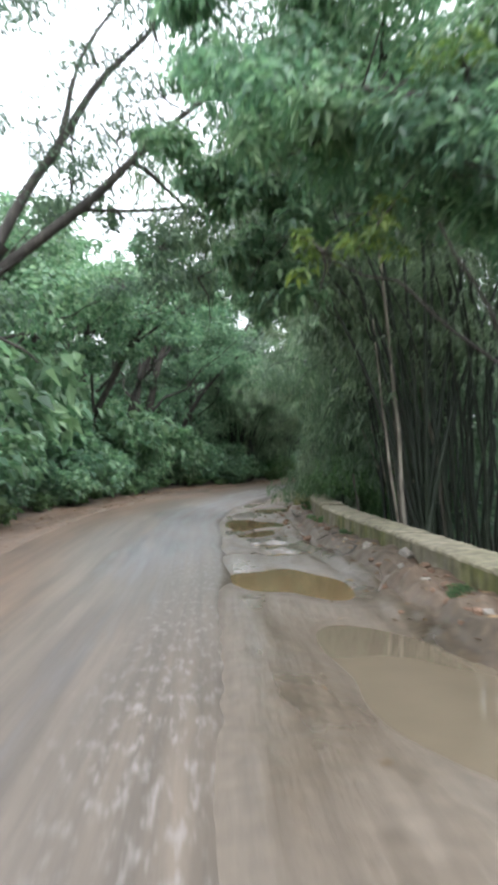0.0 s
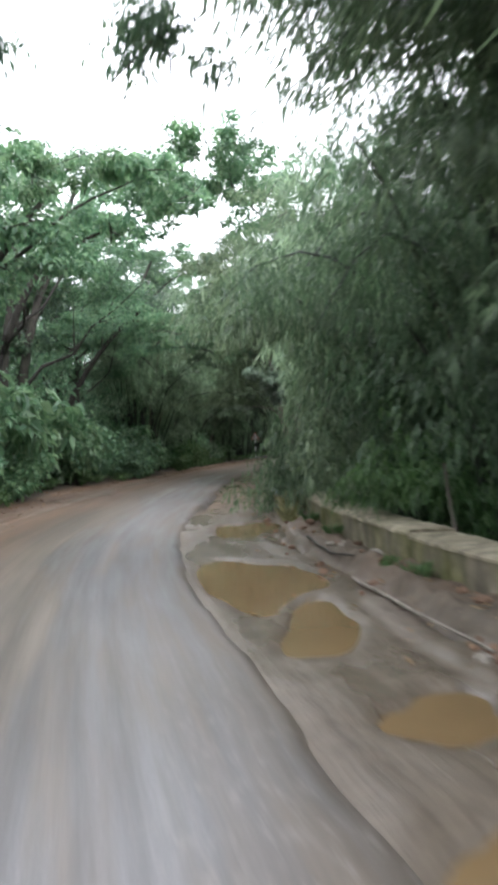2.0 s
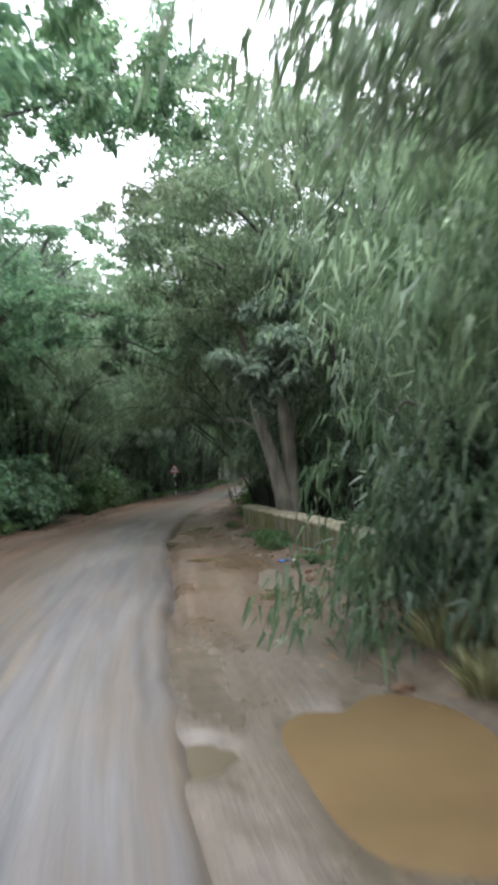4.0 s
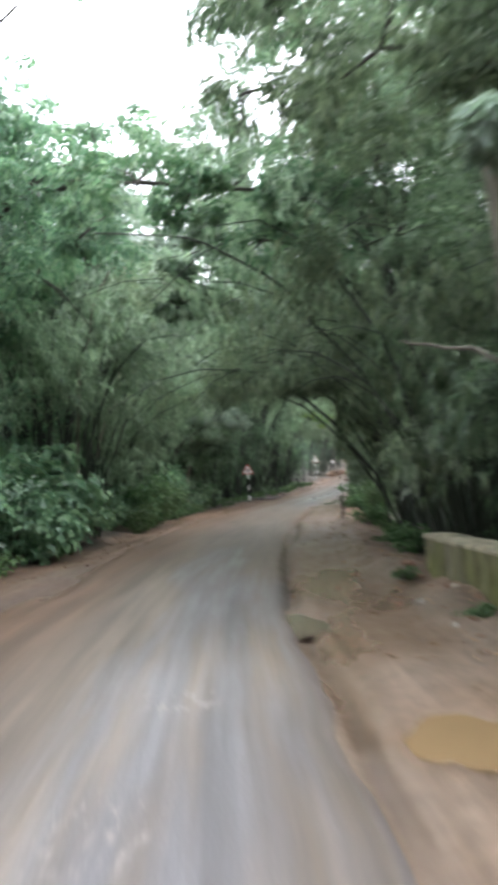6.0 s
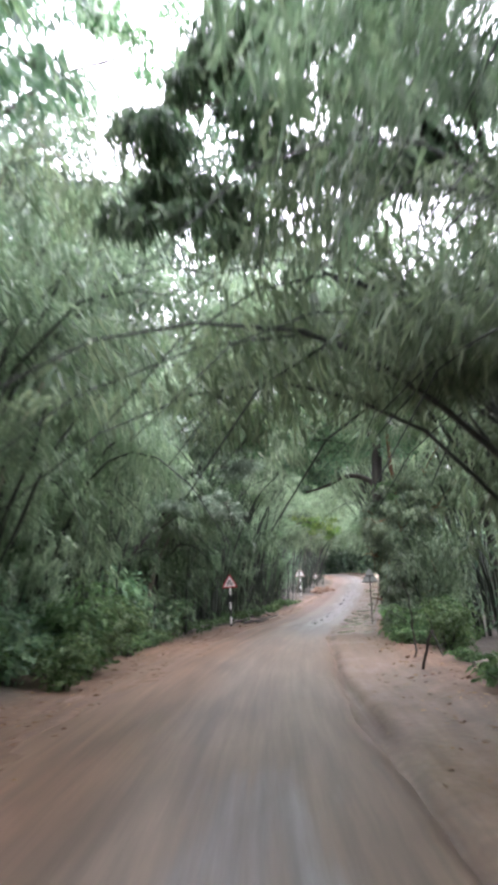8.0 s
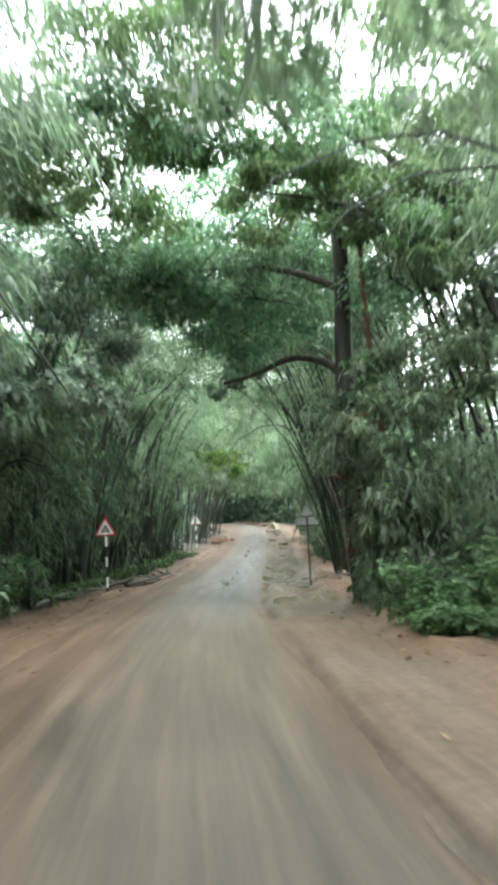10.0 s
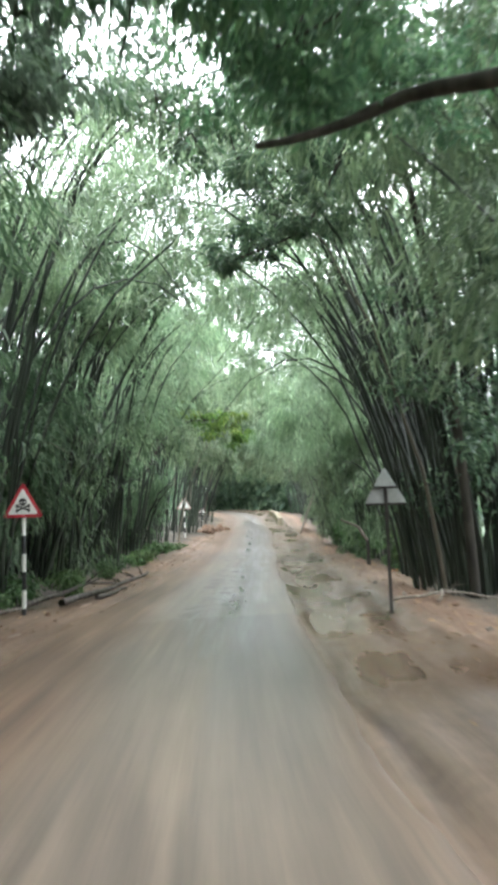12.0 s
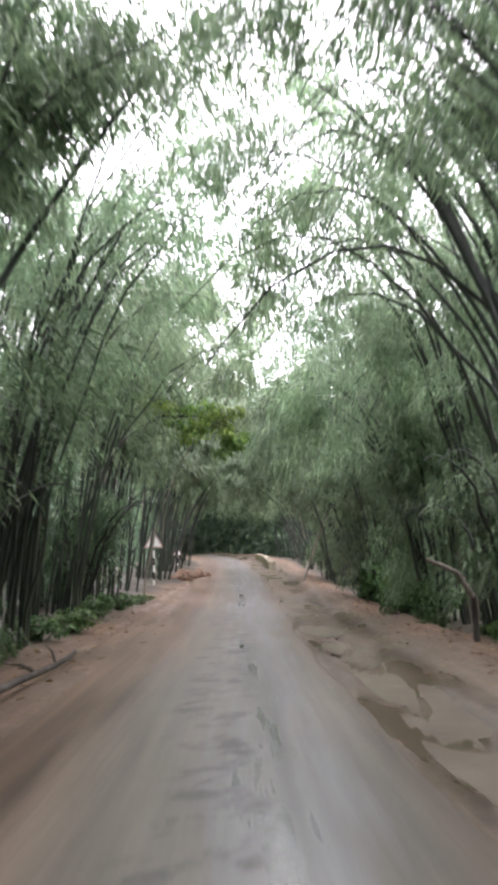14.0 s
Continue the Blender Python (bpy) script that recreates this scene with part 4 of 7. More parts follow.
def warning_sign(symbol, side=0.62, base=1.5, post_r=0.032, label="", border=RED_PAINT):
    """Triangular warning sign on a black and white banded post; its face looks to -y."""
    root = new("road_sign")
    tagged(root, label, "road sign", "triangular warning signs")
    h = side * 3 ** 0.5 / 2
    z = -0.4
    k = 0
    while z < base + h * 0.75:
        z1 = min(z + (0.55 if k == 0 else 0.27), base + h * 0.75)
        part("post_band", tubes_mesh("post_band", [(np.array([[0, 0.05, z], [0, 0.05, z1]]), np.array([post_r, post_r]))], WHITE_PAINT if k % 2 else BLACK_PAINT, 10), root)
        z, k = z1, k + 1
    plate = part("plate", rounded_plate(tri_outline(side, base), 0.05, 0.006, 0.0, border, "plate"), root, "bordered triangular plate")
    inner = [(x * 0.74, base + h / 3 + (zz - base - h / 3) * 0.74) for x, zz in tri_outline(side, base)]
    part("panel", rounded_plate(inner, 0.03, 0.004, -0.0045, WHITE_PAINT, "panel"), plate, "white triangular panel")
    c = base + h * 0.30
    if symbol == "skull":
        shapes = [disc_points(0, c + 0.075, 0.058, 0.052), bar(-0.03, c + 0.04, 0.03, c + 0.04, 0.05), bar(-0.085, c - 0.055, 0.085, c + 0.015, 0.024),
                  bar(-0.085, c + 0.015, 0.085, c - 0.055, 0.024)]
        shapes += [disc_points(sx * 0.088, c + sz, 0.02, 0.02, 10) for sx in (-1, 1) for sz in (-0.065, -0.045, 0.005, 0.025)]
        part("skull_symbol", flat_shape("skull_symbol", shapes[:1], -0.0085, 0.003, BLACK_PAINT), plate, "black skull and crossed bones")
        part("jaw_symbol", flat_shape("jaw_symbol", shapes[1:2], -0.0078, 0.003, BLACK_PAINT), plate)
        part("bones_symbol", flat_shape("bones_symbol", shapes[2:3], -0.0092, 0.003, BLACK_PAINT), plate)
        part("bones_symbol", flat_shape("bones_symbol", shapes[3:4], -0.0100, 0.003, BLACK_PAINT), plate)
        for i, sh in enumerate(shapes[4:]):
            part("bone_end", flat_shape("bone_end", [sh], -0.0070 - 0.0004 * i, 0.002, BLACK_PAINT), plate)
        for sx in (-1, 1):
            part("eye", flat_shape("eye", [disc_points(sx * 0.022, c + 0.07, 0.014, 0.013, 10)], -0.0102, 0.001, WHITE_PAINT), plate)
    elif symbol == "bend":
        part("symbol", flat_shape("symbol", [bar(0, c - 0.07, 0, c + 0.05, 0.035)], -0.0085, 0.003, BLACK_PAINT), plate, "black upright symbol bar")
    return root


def sign_back(side=0.62, base=1.5):
    """The same kind of sign seen from behind: grey sheet with a welded frame on a dark post."""
    root = new("road_sign")
    tagged(root, "grey metal back of a triangular warning sign on dark post", "road sign", "triangular warning signs")
    h = side * 3 ** 0.5 / 2
    part("post", box_mesh("post", -0.022, 0.022, 0.0, 0.04, -0.4, base + h * 0.45, DARK_METAL), root)
    plate = part("plate", rounded_plate(tri_outline(side, base), 0.05, 0.006, 0.055, GREY_METAL, "plate"), root, "grey weathered sheet plate")
    part("cross_bar", box_mesh("cross_bar", -side * 0.29, side * 0.29, 0.042, 0.054, base + h * 0.42, base + h * 0.48, DARK_METAL), plate)
    part("foot_bar", box_mesh("foot_bar", -side * 0.47, side * 0.47, 0.042, 0.054, base - 0.012, base + 0.022, DARK_METAL), plate)
    part("face", rounded_plate(tri_outline(side, base), 0.05, 0.004, 0.0615, RED_PAINT, "face"), plate)
    return root


def stand(ob, x, y, turn, z=None, lean=(0, 0)):
    zz = float(ground_z(x, y)) if z is None else z
    ob.matrix_basis = Matrix.Translation((x, y, zz)) @ Matrix.Rotation(radians(turn), 4, "Z") @ Matrix.Rotation(radians(lean[0]), 4, "Y") @ Matrix.Rotation(radians(lean[1]), 4, "X")


stand(warning_sign("skull", label="red-bordered triangular danger sign with a black skull, on a banded post"), 7.55, 72.0, -20, 0.0)
stand(sign_back(), 12.2, 69.3, -20, 0.0)
stand(warning_sign("bend", 0.75, 1.6, label="faded white triangular warning sign on a black and white post", border=FADED_PAINT), 17.85, 97.9, -20, 0.6)
stand(warning_sign("bend", 0.5, 0.85, label="small distant triangular sign on a short banded post by the bend", border=FADED_PAINT), 23.35, 112.0, -20, float(rise(112.0)))


# ---- vegetation ----
VARIED = random.Random(11)
CLUMPS = {
    "arch": dict(culms=28, height=12.0, radius=0.9, out=2.0, lean=3.0, droop=0.8, boughs=260, low=0.33, label="tall bamboo clump with green culms arching over the road"),
    "dense": dict(culms=40, height=11.0, radius=1.0, out=2.2, lean=1.2, droop=0.55, boughs=270, low=0.4, thick=0.036, label="dense dark bamboo clump of many upright culms"),
    "tall": dict(culms=24, height=13.0, radius=0.8, out=2.0, lean=2.2, droop=0.5, boughs=250, low=0.36, leaf=LIT_LEAF, label="tall bamboo clump with leaves tinted lighter, beside the road"),
    "weep": dict(culms=24, height=8.5, radius=0.9, out=2.0, lean=1.8, droop=1.0, boughs=330, low=0.12, hang=0.9, leaf=LIT_LEAF,
                 label="bamboo clump with drooping leafy culms hanging low"),
    "bushy": dict(culms=22, height=6.0, radius=0.9, out=1.6, lean=0.6, droop=0.7, boughs=240, low=0.06, label="low bushy bamboo clump at the forest edge"),
}
TREES = {
    "broad": dict(height=12, spread=5.0, trunk_r=0.2, lean=(0.5, 0.2), leaves=12000, size=(0.16, 0.28), wide=0.64, label="broad-leaved forest tree with a dark slender trunk"),
    "feather": dict(height=13, spread=5.5, trunk_r=0.22, lean=(0.8, -0.3), leaves=12500, size=(0.1, 0.18), wide=0.42, fork=0.35, label="tall forest tree with fine feathery leaves"),
    "round": dict(height=10, spread=4.0, trunk_r=0.16, lean=(-0.3, 0.3), leaves=12000, leaf=SHRUB_LEAF, size=(0.16, 0.28), wide=0.62, label="small forest tree with a dense dark green crown"),
}
SHRUBS = {
    "big": shrub(41, 2.3, 1.25, 1500, size=(0.18, 0.38)),
    "mid": shrub(42, 1.6, 1.1, 1300),
    "pale": shrub(43, 1.5, 0.9, 1000, leaf=GRASS_LEAF, size=(0.1, 0.2)),
    "weed": shrub(44, 0.5, 0.5, 420, leaf=GRASS_LEAF, size=(0.07, 0.15)),
}
SHRUB_LABEL = {"big": "big-leaved dark green shrub on the road bank", "mid": "dense green shrub at the forest edge",
               "pale": "pale green leafy undergrowth bush", "weed": "low bright green weeds at the road edge"}


def plant(kind, x, y, turn, size=1.0, tall=1.0):
    return put(SHRUBS[kind], x, y, turn, size, tall, SHRUB_LABEL[kind], "shrub", "roadside shrubs", 0.03)


# leaf tone of these rows carries the brighter light and haze further along
LATE = dict(low=0.52, size=0.74, boughs=430, thick=0.038, culms=36, leaf=BRIGHT_LIT_LEAF, height=13.0, out=2.2, lean=2.3)
MID = dict(low=0.42, boughs=250, lean=2.6, height=12.0, leaf=LIT_LEAF, size=1.15, culms=20)
FAR = dict(low=0.4, boughs=230, lean=4.2, height=12.5, leaf=LIT_LEAF, size=1.5, culms=16)
# right-hand side: kind, distance from the edge, y, turn off the road's normal, changes
RIGHT = [
    ("arch", 2.8, 1.5, 0, dict(lean=1.5)), ("arch", 3.6, 8.5, 10, dict(boughs=160, height=5.5, lean=0.4, out=1.2, size=0.75, leaf=BRIGHT_LIT_LEAF)), ("dense", 1.9, 17.6, 0, dict(culms=40, boughs=440, leaf=LIT_LEAF, height=11, low=0.45, size=0.8, out=2.6, lean=1.7)),
    ("tall", 1.7, 20.2, 0, dict(height=12, boughs=720, low=0.34, size=0.85, leaf=LIT_LEAF, lean=2.9)), ("weep", 2.65, 22.8, 10, dict(low=0.24, height=10, lean=1.6, boughs=600, size=0.68, leaf=BAMBOO_LEAF)), ("weep", 2.1, 27.4, 0, dict(height=9.5, lean=1.0, boughs=680, size=0.76, leaf=LIT_LEAF)), ("weep", 2.5, 30.5, 0, dict(height=12, lean=0.9, boughs=600, size=0.95, leaf=BRIGHT_LIT_LEAF)), ("bushy", 2.8, 25.0, 0, {}),
    ("arch", 3.6, 34.5, 10, dict(leaf=LIT_LEAF, low=0.25, lean=1.2)), ("bushy", 3.0, 38.8, 0, {}), ("weep", 4.4, 40.5, 0, dict(height=10.5)), ("arch", 2.2, 44.0, 0, dict(culms=40, boughs=480, lean=2.4, size=0.85, low=0.36, dry=0.0, leaf=BRIGHT_LIT_LEAF)), ("dense", 1.6, 42.6, 0, dict(culms=46, height=7.0, lean=0.9, boughs=120, low=0.3, dry=0.0, leaf=LIT_LEAF)),
    ("arch", 1.8, 47.5, -5, dict(leaf=LIT_LEAF, culms=44, height=8.5, lean=3.8, droop=0.9, boughs=340, low=0.42, hang=0.8, size=0.9, dry=0.0, thick=0.038)), ("arch", 2.2, 50.5, 0, dict(boughs=270, lean=3.2, height=10.0, leaf=BRIGHT_LIT_LEAF)), ("arch", 3.4, 54.5, 0, dict(boughs=190, leaf=BRIGHT_LIT_LEAF)),
    ("dense", 4.6, 58.0, 0, dict(boughs=170, leaf=LIT_LEAF)), ("tall", 3.0, 61.5, 0, dict(boughs=190)), ("tall", 2.8, 66.0, 20, {}),
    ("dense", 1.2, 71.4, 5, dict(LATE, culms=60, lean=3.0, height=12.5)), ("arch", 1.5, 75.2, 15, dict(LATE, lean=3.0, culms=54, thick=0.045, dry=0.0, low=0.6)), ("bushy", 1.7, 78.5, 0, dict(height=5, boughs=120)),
    ("tall", 1.8, 80.0, 0, dict(LATE, lean=2.2, low=0.24, boughs=560, hang=0.8)), ("weep", 1.6, 83.2, 0, dict(height=11, boughs=560, size=0.85, leaf=BRIGHT_LIT_LEAF)), ("arch", 1.6, 87.5, 0, dict(LATE, low=0.3)), ("dense", 1.7, 92.0, 0, dict(MID)), ("arch", 1.7, 97.0, 0, dict(MID)),
    ("tall", 1.8, 103.0, 0, dict(FAR)), ("arch", 2.0, 110.0, 0, dict(FAR)), ("dense", 2.0, 117.0, 0, dict(FAR)), ("arch", 2.4, 125.0, 0, dict(FAR)), ("bushy", 1.4, 89.5, 0, dict(leaf=LIT_LEAF)),
    ("bushy", 1.6, 100.0, 0, dict(leaf=LIT_LEAF)), ("arch", 2.4, 133.0, 0, dict(FAR)),
]
LEFT = [
    ("dense", 1.7, 51.8, 0, dict(height=9, leaf=BRIGHT_LIT_LEAF)), ("arch", 2.6, 55.0, 0, dict(lean=3.2, leaf=BRIGHT_LIT_LEAF, boughs=320)), ("weep", 2.3, 58.0, 0, dict(leaf=BRIGHT_LIT_LEAF)), ("dense", 1.9, 61.5, 0, dict(leaf=LIT_LEAF)), ("bushy", 1.6, 64.5, 0, {}), ("dense", 1.6, 67.8, 0, dict(low=0.12, boughs=340)),
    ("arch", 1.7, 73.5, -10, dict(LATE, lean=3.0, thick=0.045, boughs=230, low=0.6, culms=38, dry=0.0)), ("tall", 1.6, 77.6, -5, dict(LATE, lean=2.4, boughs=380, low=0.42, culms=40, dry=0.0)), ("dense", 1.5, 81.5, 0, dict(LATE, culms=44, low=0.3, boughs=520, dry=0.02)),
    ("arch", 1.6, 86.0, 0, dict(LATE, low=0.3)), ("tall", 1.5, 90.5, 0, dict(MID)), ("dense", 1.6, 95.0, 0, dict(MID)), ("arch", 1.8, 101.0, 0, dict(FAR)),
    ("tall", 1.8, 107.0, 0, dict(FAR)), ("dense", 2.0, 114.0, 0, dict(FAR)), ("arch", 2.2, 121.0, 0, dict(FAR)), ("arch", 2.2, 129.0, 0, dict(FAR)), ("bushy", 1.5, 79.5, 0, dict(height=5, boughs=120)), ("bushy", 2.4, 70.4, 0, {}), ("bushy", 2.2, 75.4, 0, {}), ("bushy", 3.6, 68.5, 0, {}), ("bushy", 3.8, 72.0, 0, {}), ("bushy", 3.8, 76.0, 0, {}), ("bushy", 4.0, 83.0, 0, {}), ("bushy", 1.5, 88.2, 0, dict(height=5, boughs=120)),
]
seed = 200
for side, rows in ((1, RIGHT), (-1, LEFT)):
    for kind, off, y, turn, extra in rows:
        seed += 1
        x = float(x_right(y)) + off if side > 0 else float(x_left(y)) - off
        slope = math.degrees(math.atan(float(x_edge(y + 1) - x_edge(y - 1)) / 2))
        bamboo(seed, x, y, (180 - turn - slope) if side > 0 else (turn - slope), **{**CLUMPS[kind], **extra})

# SHRUB_LEAF on bend trees is a lighter tone painted in for hazy light
LEFT_TREES = [("broad", 4.0, -10.0, dict(leaves=3000)), ("round", 4.0, -17.0, dict(leaves=3000)), ("round", 4.2, 22.0, dict(height=6.5, leaves=9000)), ("broad", 3.6, 27.0, dict(height=8.5, leaf=SHRUB_LEAF)), ("round", 2.8, 31.5, dict(height=10.5)), ("broad", 3.0, 36.5, dict(leaf=SHRUB_LEAF, height=10.5, lean=(0.4, 0.4), spread=4.0, clearance=5.0, size=(0.1, 0.18), leaves=19000)),
              ("feather", 2.8, 41.5, dict(leaf=SHRUB_LEAF, height=11.0, lean=(0.8, 0), spread=4.6, clearance=5.0)), ("feather", 4.2, 45.5, dict(leaf=SHRUB_LEAF, height=11, spread=3.6, leaves=18000)), ("round", 3.2, 49.0, dict(height=9, spread=3.0, leaves=16000, size=(0.12, 0.22))), ("broad", 7.0, 31.0, dict(height=9.5)),
              ("broad", 6.5, 42.0, dict(height=9.5)), ("round", 5.5, 57.0, {}), ("broad", 5.5, 51.0, dict(height=9.5)), ("round", 4.5, 62.0, dict(height=11)), ("round", 4.2, 68.5, dict(height=8.5)), ("broad", 5.0, 73.0, dict(height=11)), ("round", 5.5, 78.5, dict(height=9)), ("broad", 4.6, 60.0, dict(height=13.5, lean=(0.8, 0), clearance=4.5))]
for kind, off, y, extra in LEFT_TREES:
    seed += 1
    tree(seed, float(x_left(y)) - off, y, **{**TREES[kind], **extra})
RIGHT_TREES = [("broad", 4.0, -9.5, dict(leaves=4000)), ("round", 4.0, -16.0, dict(leaves=4000)), ("broad", 6.0, 8.0, dict(height=8.5)), ("round", 5.5, 20.0, dict(height=9)), ("broad", 6.5, 33.0, dict(height=9)), ("broad", 6.0, 46.0, dict(height=9)), ("broad", 5.5, 57.0, dict(height=9))]
for kind, off, y, extra in RIGHT_TREES:
    seed += 1
    tree(seed, float(x_right(y)) + off, y, **{**TREES[kind], "leaves": 12000, "size": (0.1, 0.18), **extra})


def limb_tree(name, label, base, trunk, limbs, clusters, leaf, bark, seed, size=(0.1, 0.19), wide=0.45, hang=0.2, clearance=2.7, category="tree", many=1.0, loose=1.0):
    """A tree with its own trunk and limbs; clusters of leaves at given places (x, y, z, spread, number of leaves)."""
    rng = np.random.default_rng(seed)
    root = tagged(new(name), label, category, "forest trees")
    o = np.array([base[0], base[1], float(ground_z(base[0], base[1])) - 0.05])
    root.location = o

    def curve(points, r0, r1, n=12):
        pts = np.array(points, float)
        k = np.linspace(0, 1, len(pts))
        t = np.linspace(0, 1, n)
        path = np.stack([np.interp(t, k, pts[:, i]) for i in range(3)], -1)
        path[1:-1] += rng.normal(0, 0.035, (n - 2, 3))
        path[1:-1] = (path[:-2] + 2 * path[1:-1] + path[2:]) / 4
        return path - o, r0 + (r1 - r0) * t

    path, rad = curve(trunk[0], trunk[1], trunk[2])
    part("trunk", tubes_mesh("trunk", [(path, rad)], bark, 10), root)
    for pts, r0, r1 in limbs:
        part("limb", tubes_mesh("limb", [curve(pts, r0, r1)], bark, 7), root)
    for cx, cy, cz, spread, n in clusters:
        n = int(n * many)
        tufts = 4 + int(4 * spread / 0.6)
        c = np.array([cx, cy, cz]) - o + bounded(rng, (tufts, 3)) * np.array([spread, spread, spread * 0.6]) * 0.8
        p, d, face = pads(c, rng.uniform(0.42, 0.66, tufts) * spread * loose, max(12, int(0.85 * n / tufts)), rng, 0.66)
        d[:, 2] -= hang
        ok = clear_of_road(p + o, clearance)
        p, d, face = p[ok], d[ok], face[ok]
        ln = 1.25 * rng.uniform(size[0], size[1], len(p))
        part("leafage", leaves_mesh("leafage", p, d, ln, ln * wide, rng, leaf, 0.25, face), root)
        for _ in range(5):
            q = np.array([cx, cy, cz]) - o
            e = q + rng.normal(0, spread * 0.8, 3)
            part("twig", tubes_mesh("twig", [(np.stack([q, (q + e) / 2 + 0.05, e]), np.array([0.02, 0.012, 0.005]))], bark, 4), root)
    return root


# spreading tree on the left bank whose limbs cross above the road
limb_tree("tree", "spreading tree with bare grey limbs reaching over the road", (-4.6, 15.6),
          ([(-4.6, 15.6, -0.3), (-4.1, 15.7, 2.2), (-3.4, 15.9, 3.6), (-2.6, 16.0, 4.6)], 0.24, 0.15),
          [([(-3.2, 15.9, 3.8), (-2.6, 16.0, 4.2), (-1.25, 16.0, 5.2), (-0.66, 16.0, 5.8), (-0.05, 16.1, 6.45), (0.9, 16.6, 7.4)], 0.11, 0.035),
           ([(-2.7, 16.0, 4.5), (-2.17, 16.5, 5.9), (-1.64, 16.5, 6.65), (-1.2, 16.5, 7.3), (-0.67, 16.5, 7.85), (0.2, 16.6, 8.8)], 0.10, 0.035),
           ([(-1.9, 16.5, 6.3), (-1.75, 16.6, 7.2), (-1.25, 16.9, 8.4), (-0.9, 17.2, 9.4)], 0.06, 0.02),
           ([(-3.2, 15.9, 3.9), (-2.6, 15.2, 5.2), (-2.7, 15.0, 6.9), (-2.9, 14.6, 9.0)], 0.09, 0.03),
           ([(-1.4, 16.2, 5.15), (-0.51, 17.0, 5.4), (0.68, 17.0, 5.42), (1.2, 17.4, 5.2)], 0.035, 0.012),
           ([(-2.9, 14.2, 3.3), (-2.2, 14.0, 2.95), (-1.64, 14.0, 2.8), (-1.45, 14.0, 2.55)], 0.03, 0.01),
           ([(-0.66, 16.0, 5.8), (0.0, 17.6, 5.7), (0.2, 19.6, 5.3)], 0.04, 0.015)],
          [(-0.2, 16.3, 6.9, 0.5, 420), (0.8, 16.6, 7.6, 0.6, 620), (0.3, 16.8, 9.0, 0.7, 700), (-0.9, 17.0, 9.3, 0.7, 700), (-2.6, 15.0, 7.6, 0.6, 600), (-2.9, 14.6, 9.2, 0.7, 700),
           (-1.7, 16.6, 6.3, 0.35, 260), (-1.0, 16.9, 5.3, 0.3, 200), (0.4, 17.0, 5.2, 0.35, 260), (0.2, 20.0, 4.75, 0.33, 420), (-0.3, 18.2, 5.3, 0.4, 380), (0.35, 16.2, 4.1, 0.38, 520),
           (-0.2, 16.0, 4.5, 0.35, 420), (-1.6, 16.2, 5.6, 0.45, 300), (-0.9, 16.2, 6.2, 0.5, 340), (-2.2, 16.4, 6.6, 0.5, 340), (-1.3, 16.6, 7.6, 0.6, 420), (-0.4, 16.6, 8.2, 0.6, 420), (-2.2, 15.6, 8.0, 0.6, 420), (0.2, 16.4, 6.3, 0.5, 340), (-1.9, 16.8, 5.2, 0.4, 260), (-2.6, 14.2, 3.4, 0.5, 700), (-3.4, 16.5, 3.6, 0.5, 900), (-1.6, 20.5, 4.9, 0.35, 300)],
          TREE_LEAF, BARK, 301, (0.055, 0.11), 0.36, many=2.0, loose=1.7)
# leafy tree behind the parapet, its crown hanging over the road
limb_tree("tree", "leafy tree behind the parapet with yellow-green young shoots", (4.8, 9.6),
          ([(4.8, 9.6, -0.9), (4.6, 9.8, 2.0), (4.3, 10.2, 4.5), (4.0, 10.6, 7.0)], 0.14, 0.06),
          [([(4.5, 10.0, 3.2), (3.4, 10.6, 4.2), (2.2, 11.0, 4.6), (1.2, 11.4, 4.7)], 0.06, 0.015), ([(4.3, 10.2, 4.5), (3.2, 11.4, 5.8), (1.8, 12.4, 6.6)], 0.06, 0.015),
           ([(4.2, 10.4, 5.5), (4.3, 12.0, 6.6), (4.2, 13.4, 7.0)], 0.05, 0.015)],
          [(2.1, 11.2, 4.3, 0.55, 1100), (1.5, 11.4, 4.9, 0.45, 800), (2.8, 11.0, 4.0, 0.6, 1200), (3.6, 11.2, 3.8, 0.6, 1200), (2.6, 12.4, 5.6, 0.7, 1300), (1.8, 12.4, 6.4, 0.6, 1000),
           (3.4, 11.8, 5.4, 0.7, 1300), (4.2, 12.6, 5.2, 0.8, 1400), (4.2, 13.4, 6.6, 0.8, 1400), (3.2, 13.0, 7.2, 0.8, 1300), (2.2, 14.0, 6.2, 0.7, 1000), (3.0, 14.6, 5.4, 0.7, 1000), (2.0, 12.8, 7.6, 0.7, 900),
           (0.25, 14.0, 5.3, 0.26, 380), (0.5, 14.0, 4.85, 0.22, 260), (0.8, 14.0, 4.8, 0.26, 380), (1.1, 14.0, 5.3, 0.32, 600), (1.25, 14.0, 4.6, 0.3, 560), (1.3, 14.1, 3.95, 0.26, 480), (1.35, 14.2, 3.45, 0.24, 420),
           (1.75, 14.0, 3.4, 0.3, 520), (1.7, 14.2, 4.2, 0.4, 800), (2.4, 13.4, 4.6, 0.6, 900), (3.0, 13.6, 4.4, 0.6, 900), (3.6, 13.4, 4.6, 0.6, 900), (4.4, 13.6, 4.2, 0.6, 900), (1.4, 13.0, 5.8, 0.5, 700), (0.9, 12.4, 6.2, 0.45, 600)],
          SHRUB_LEAF, BARK, 302, (0.07, 0.14), 0.42, many=1.9, loose=1.25)
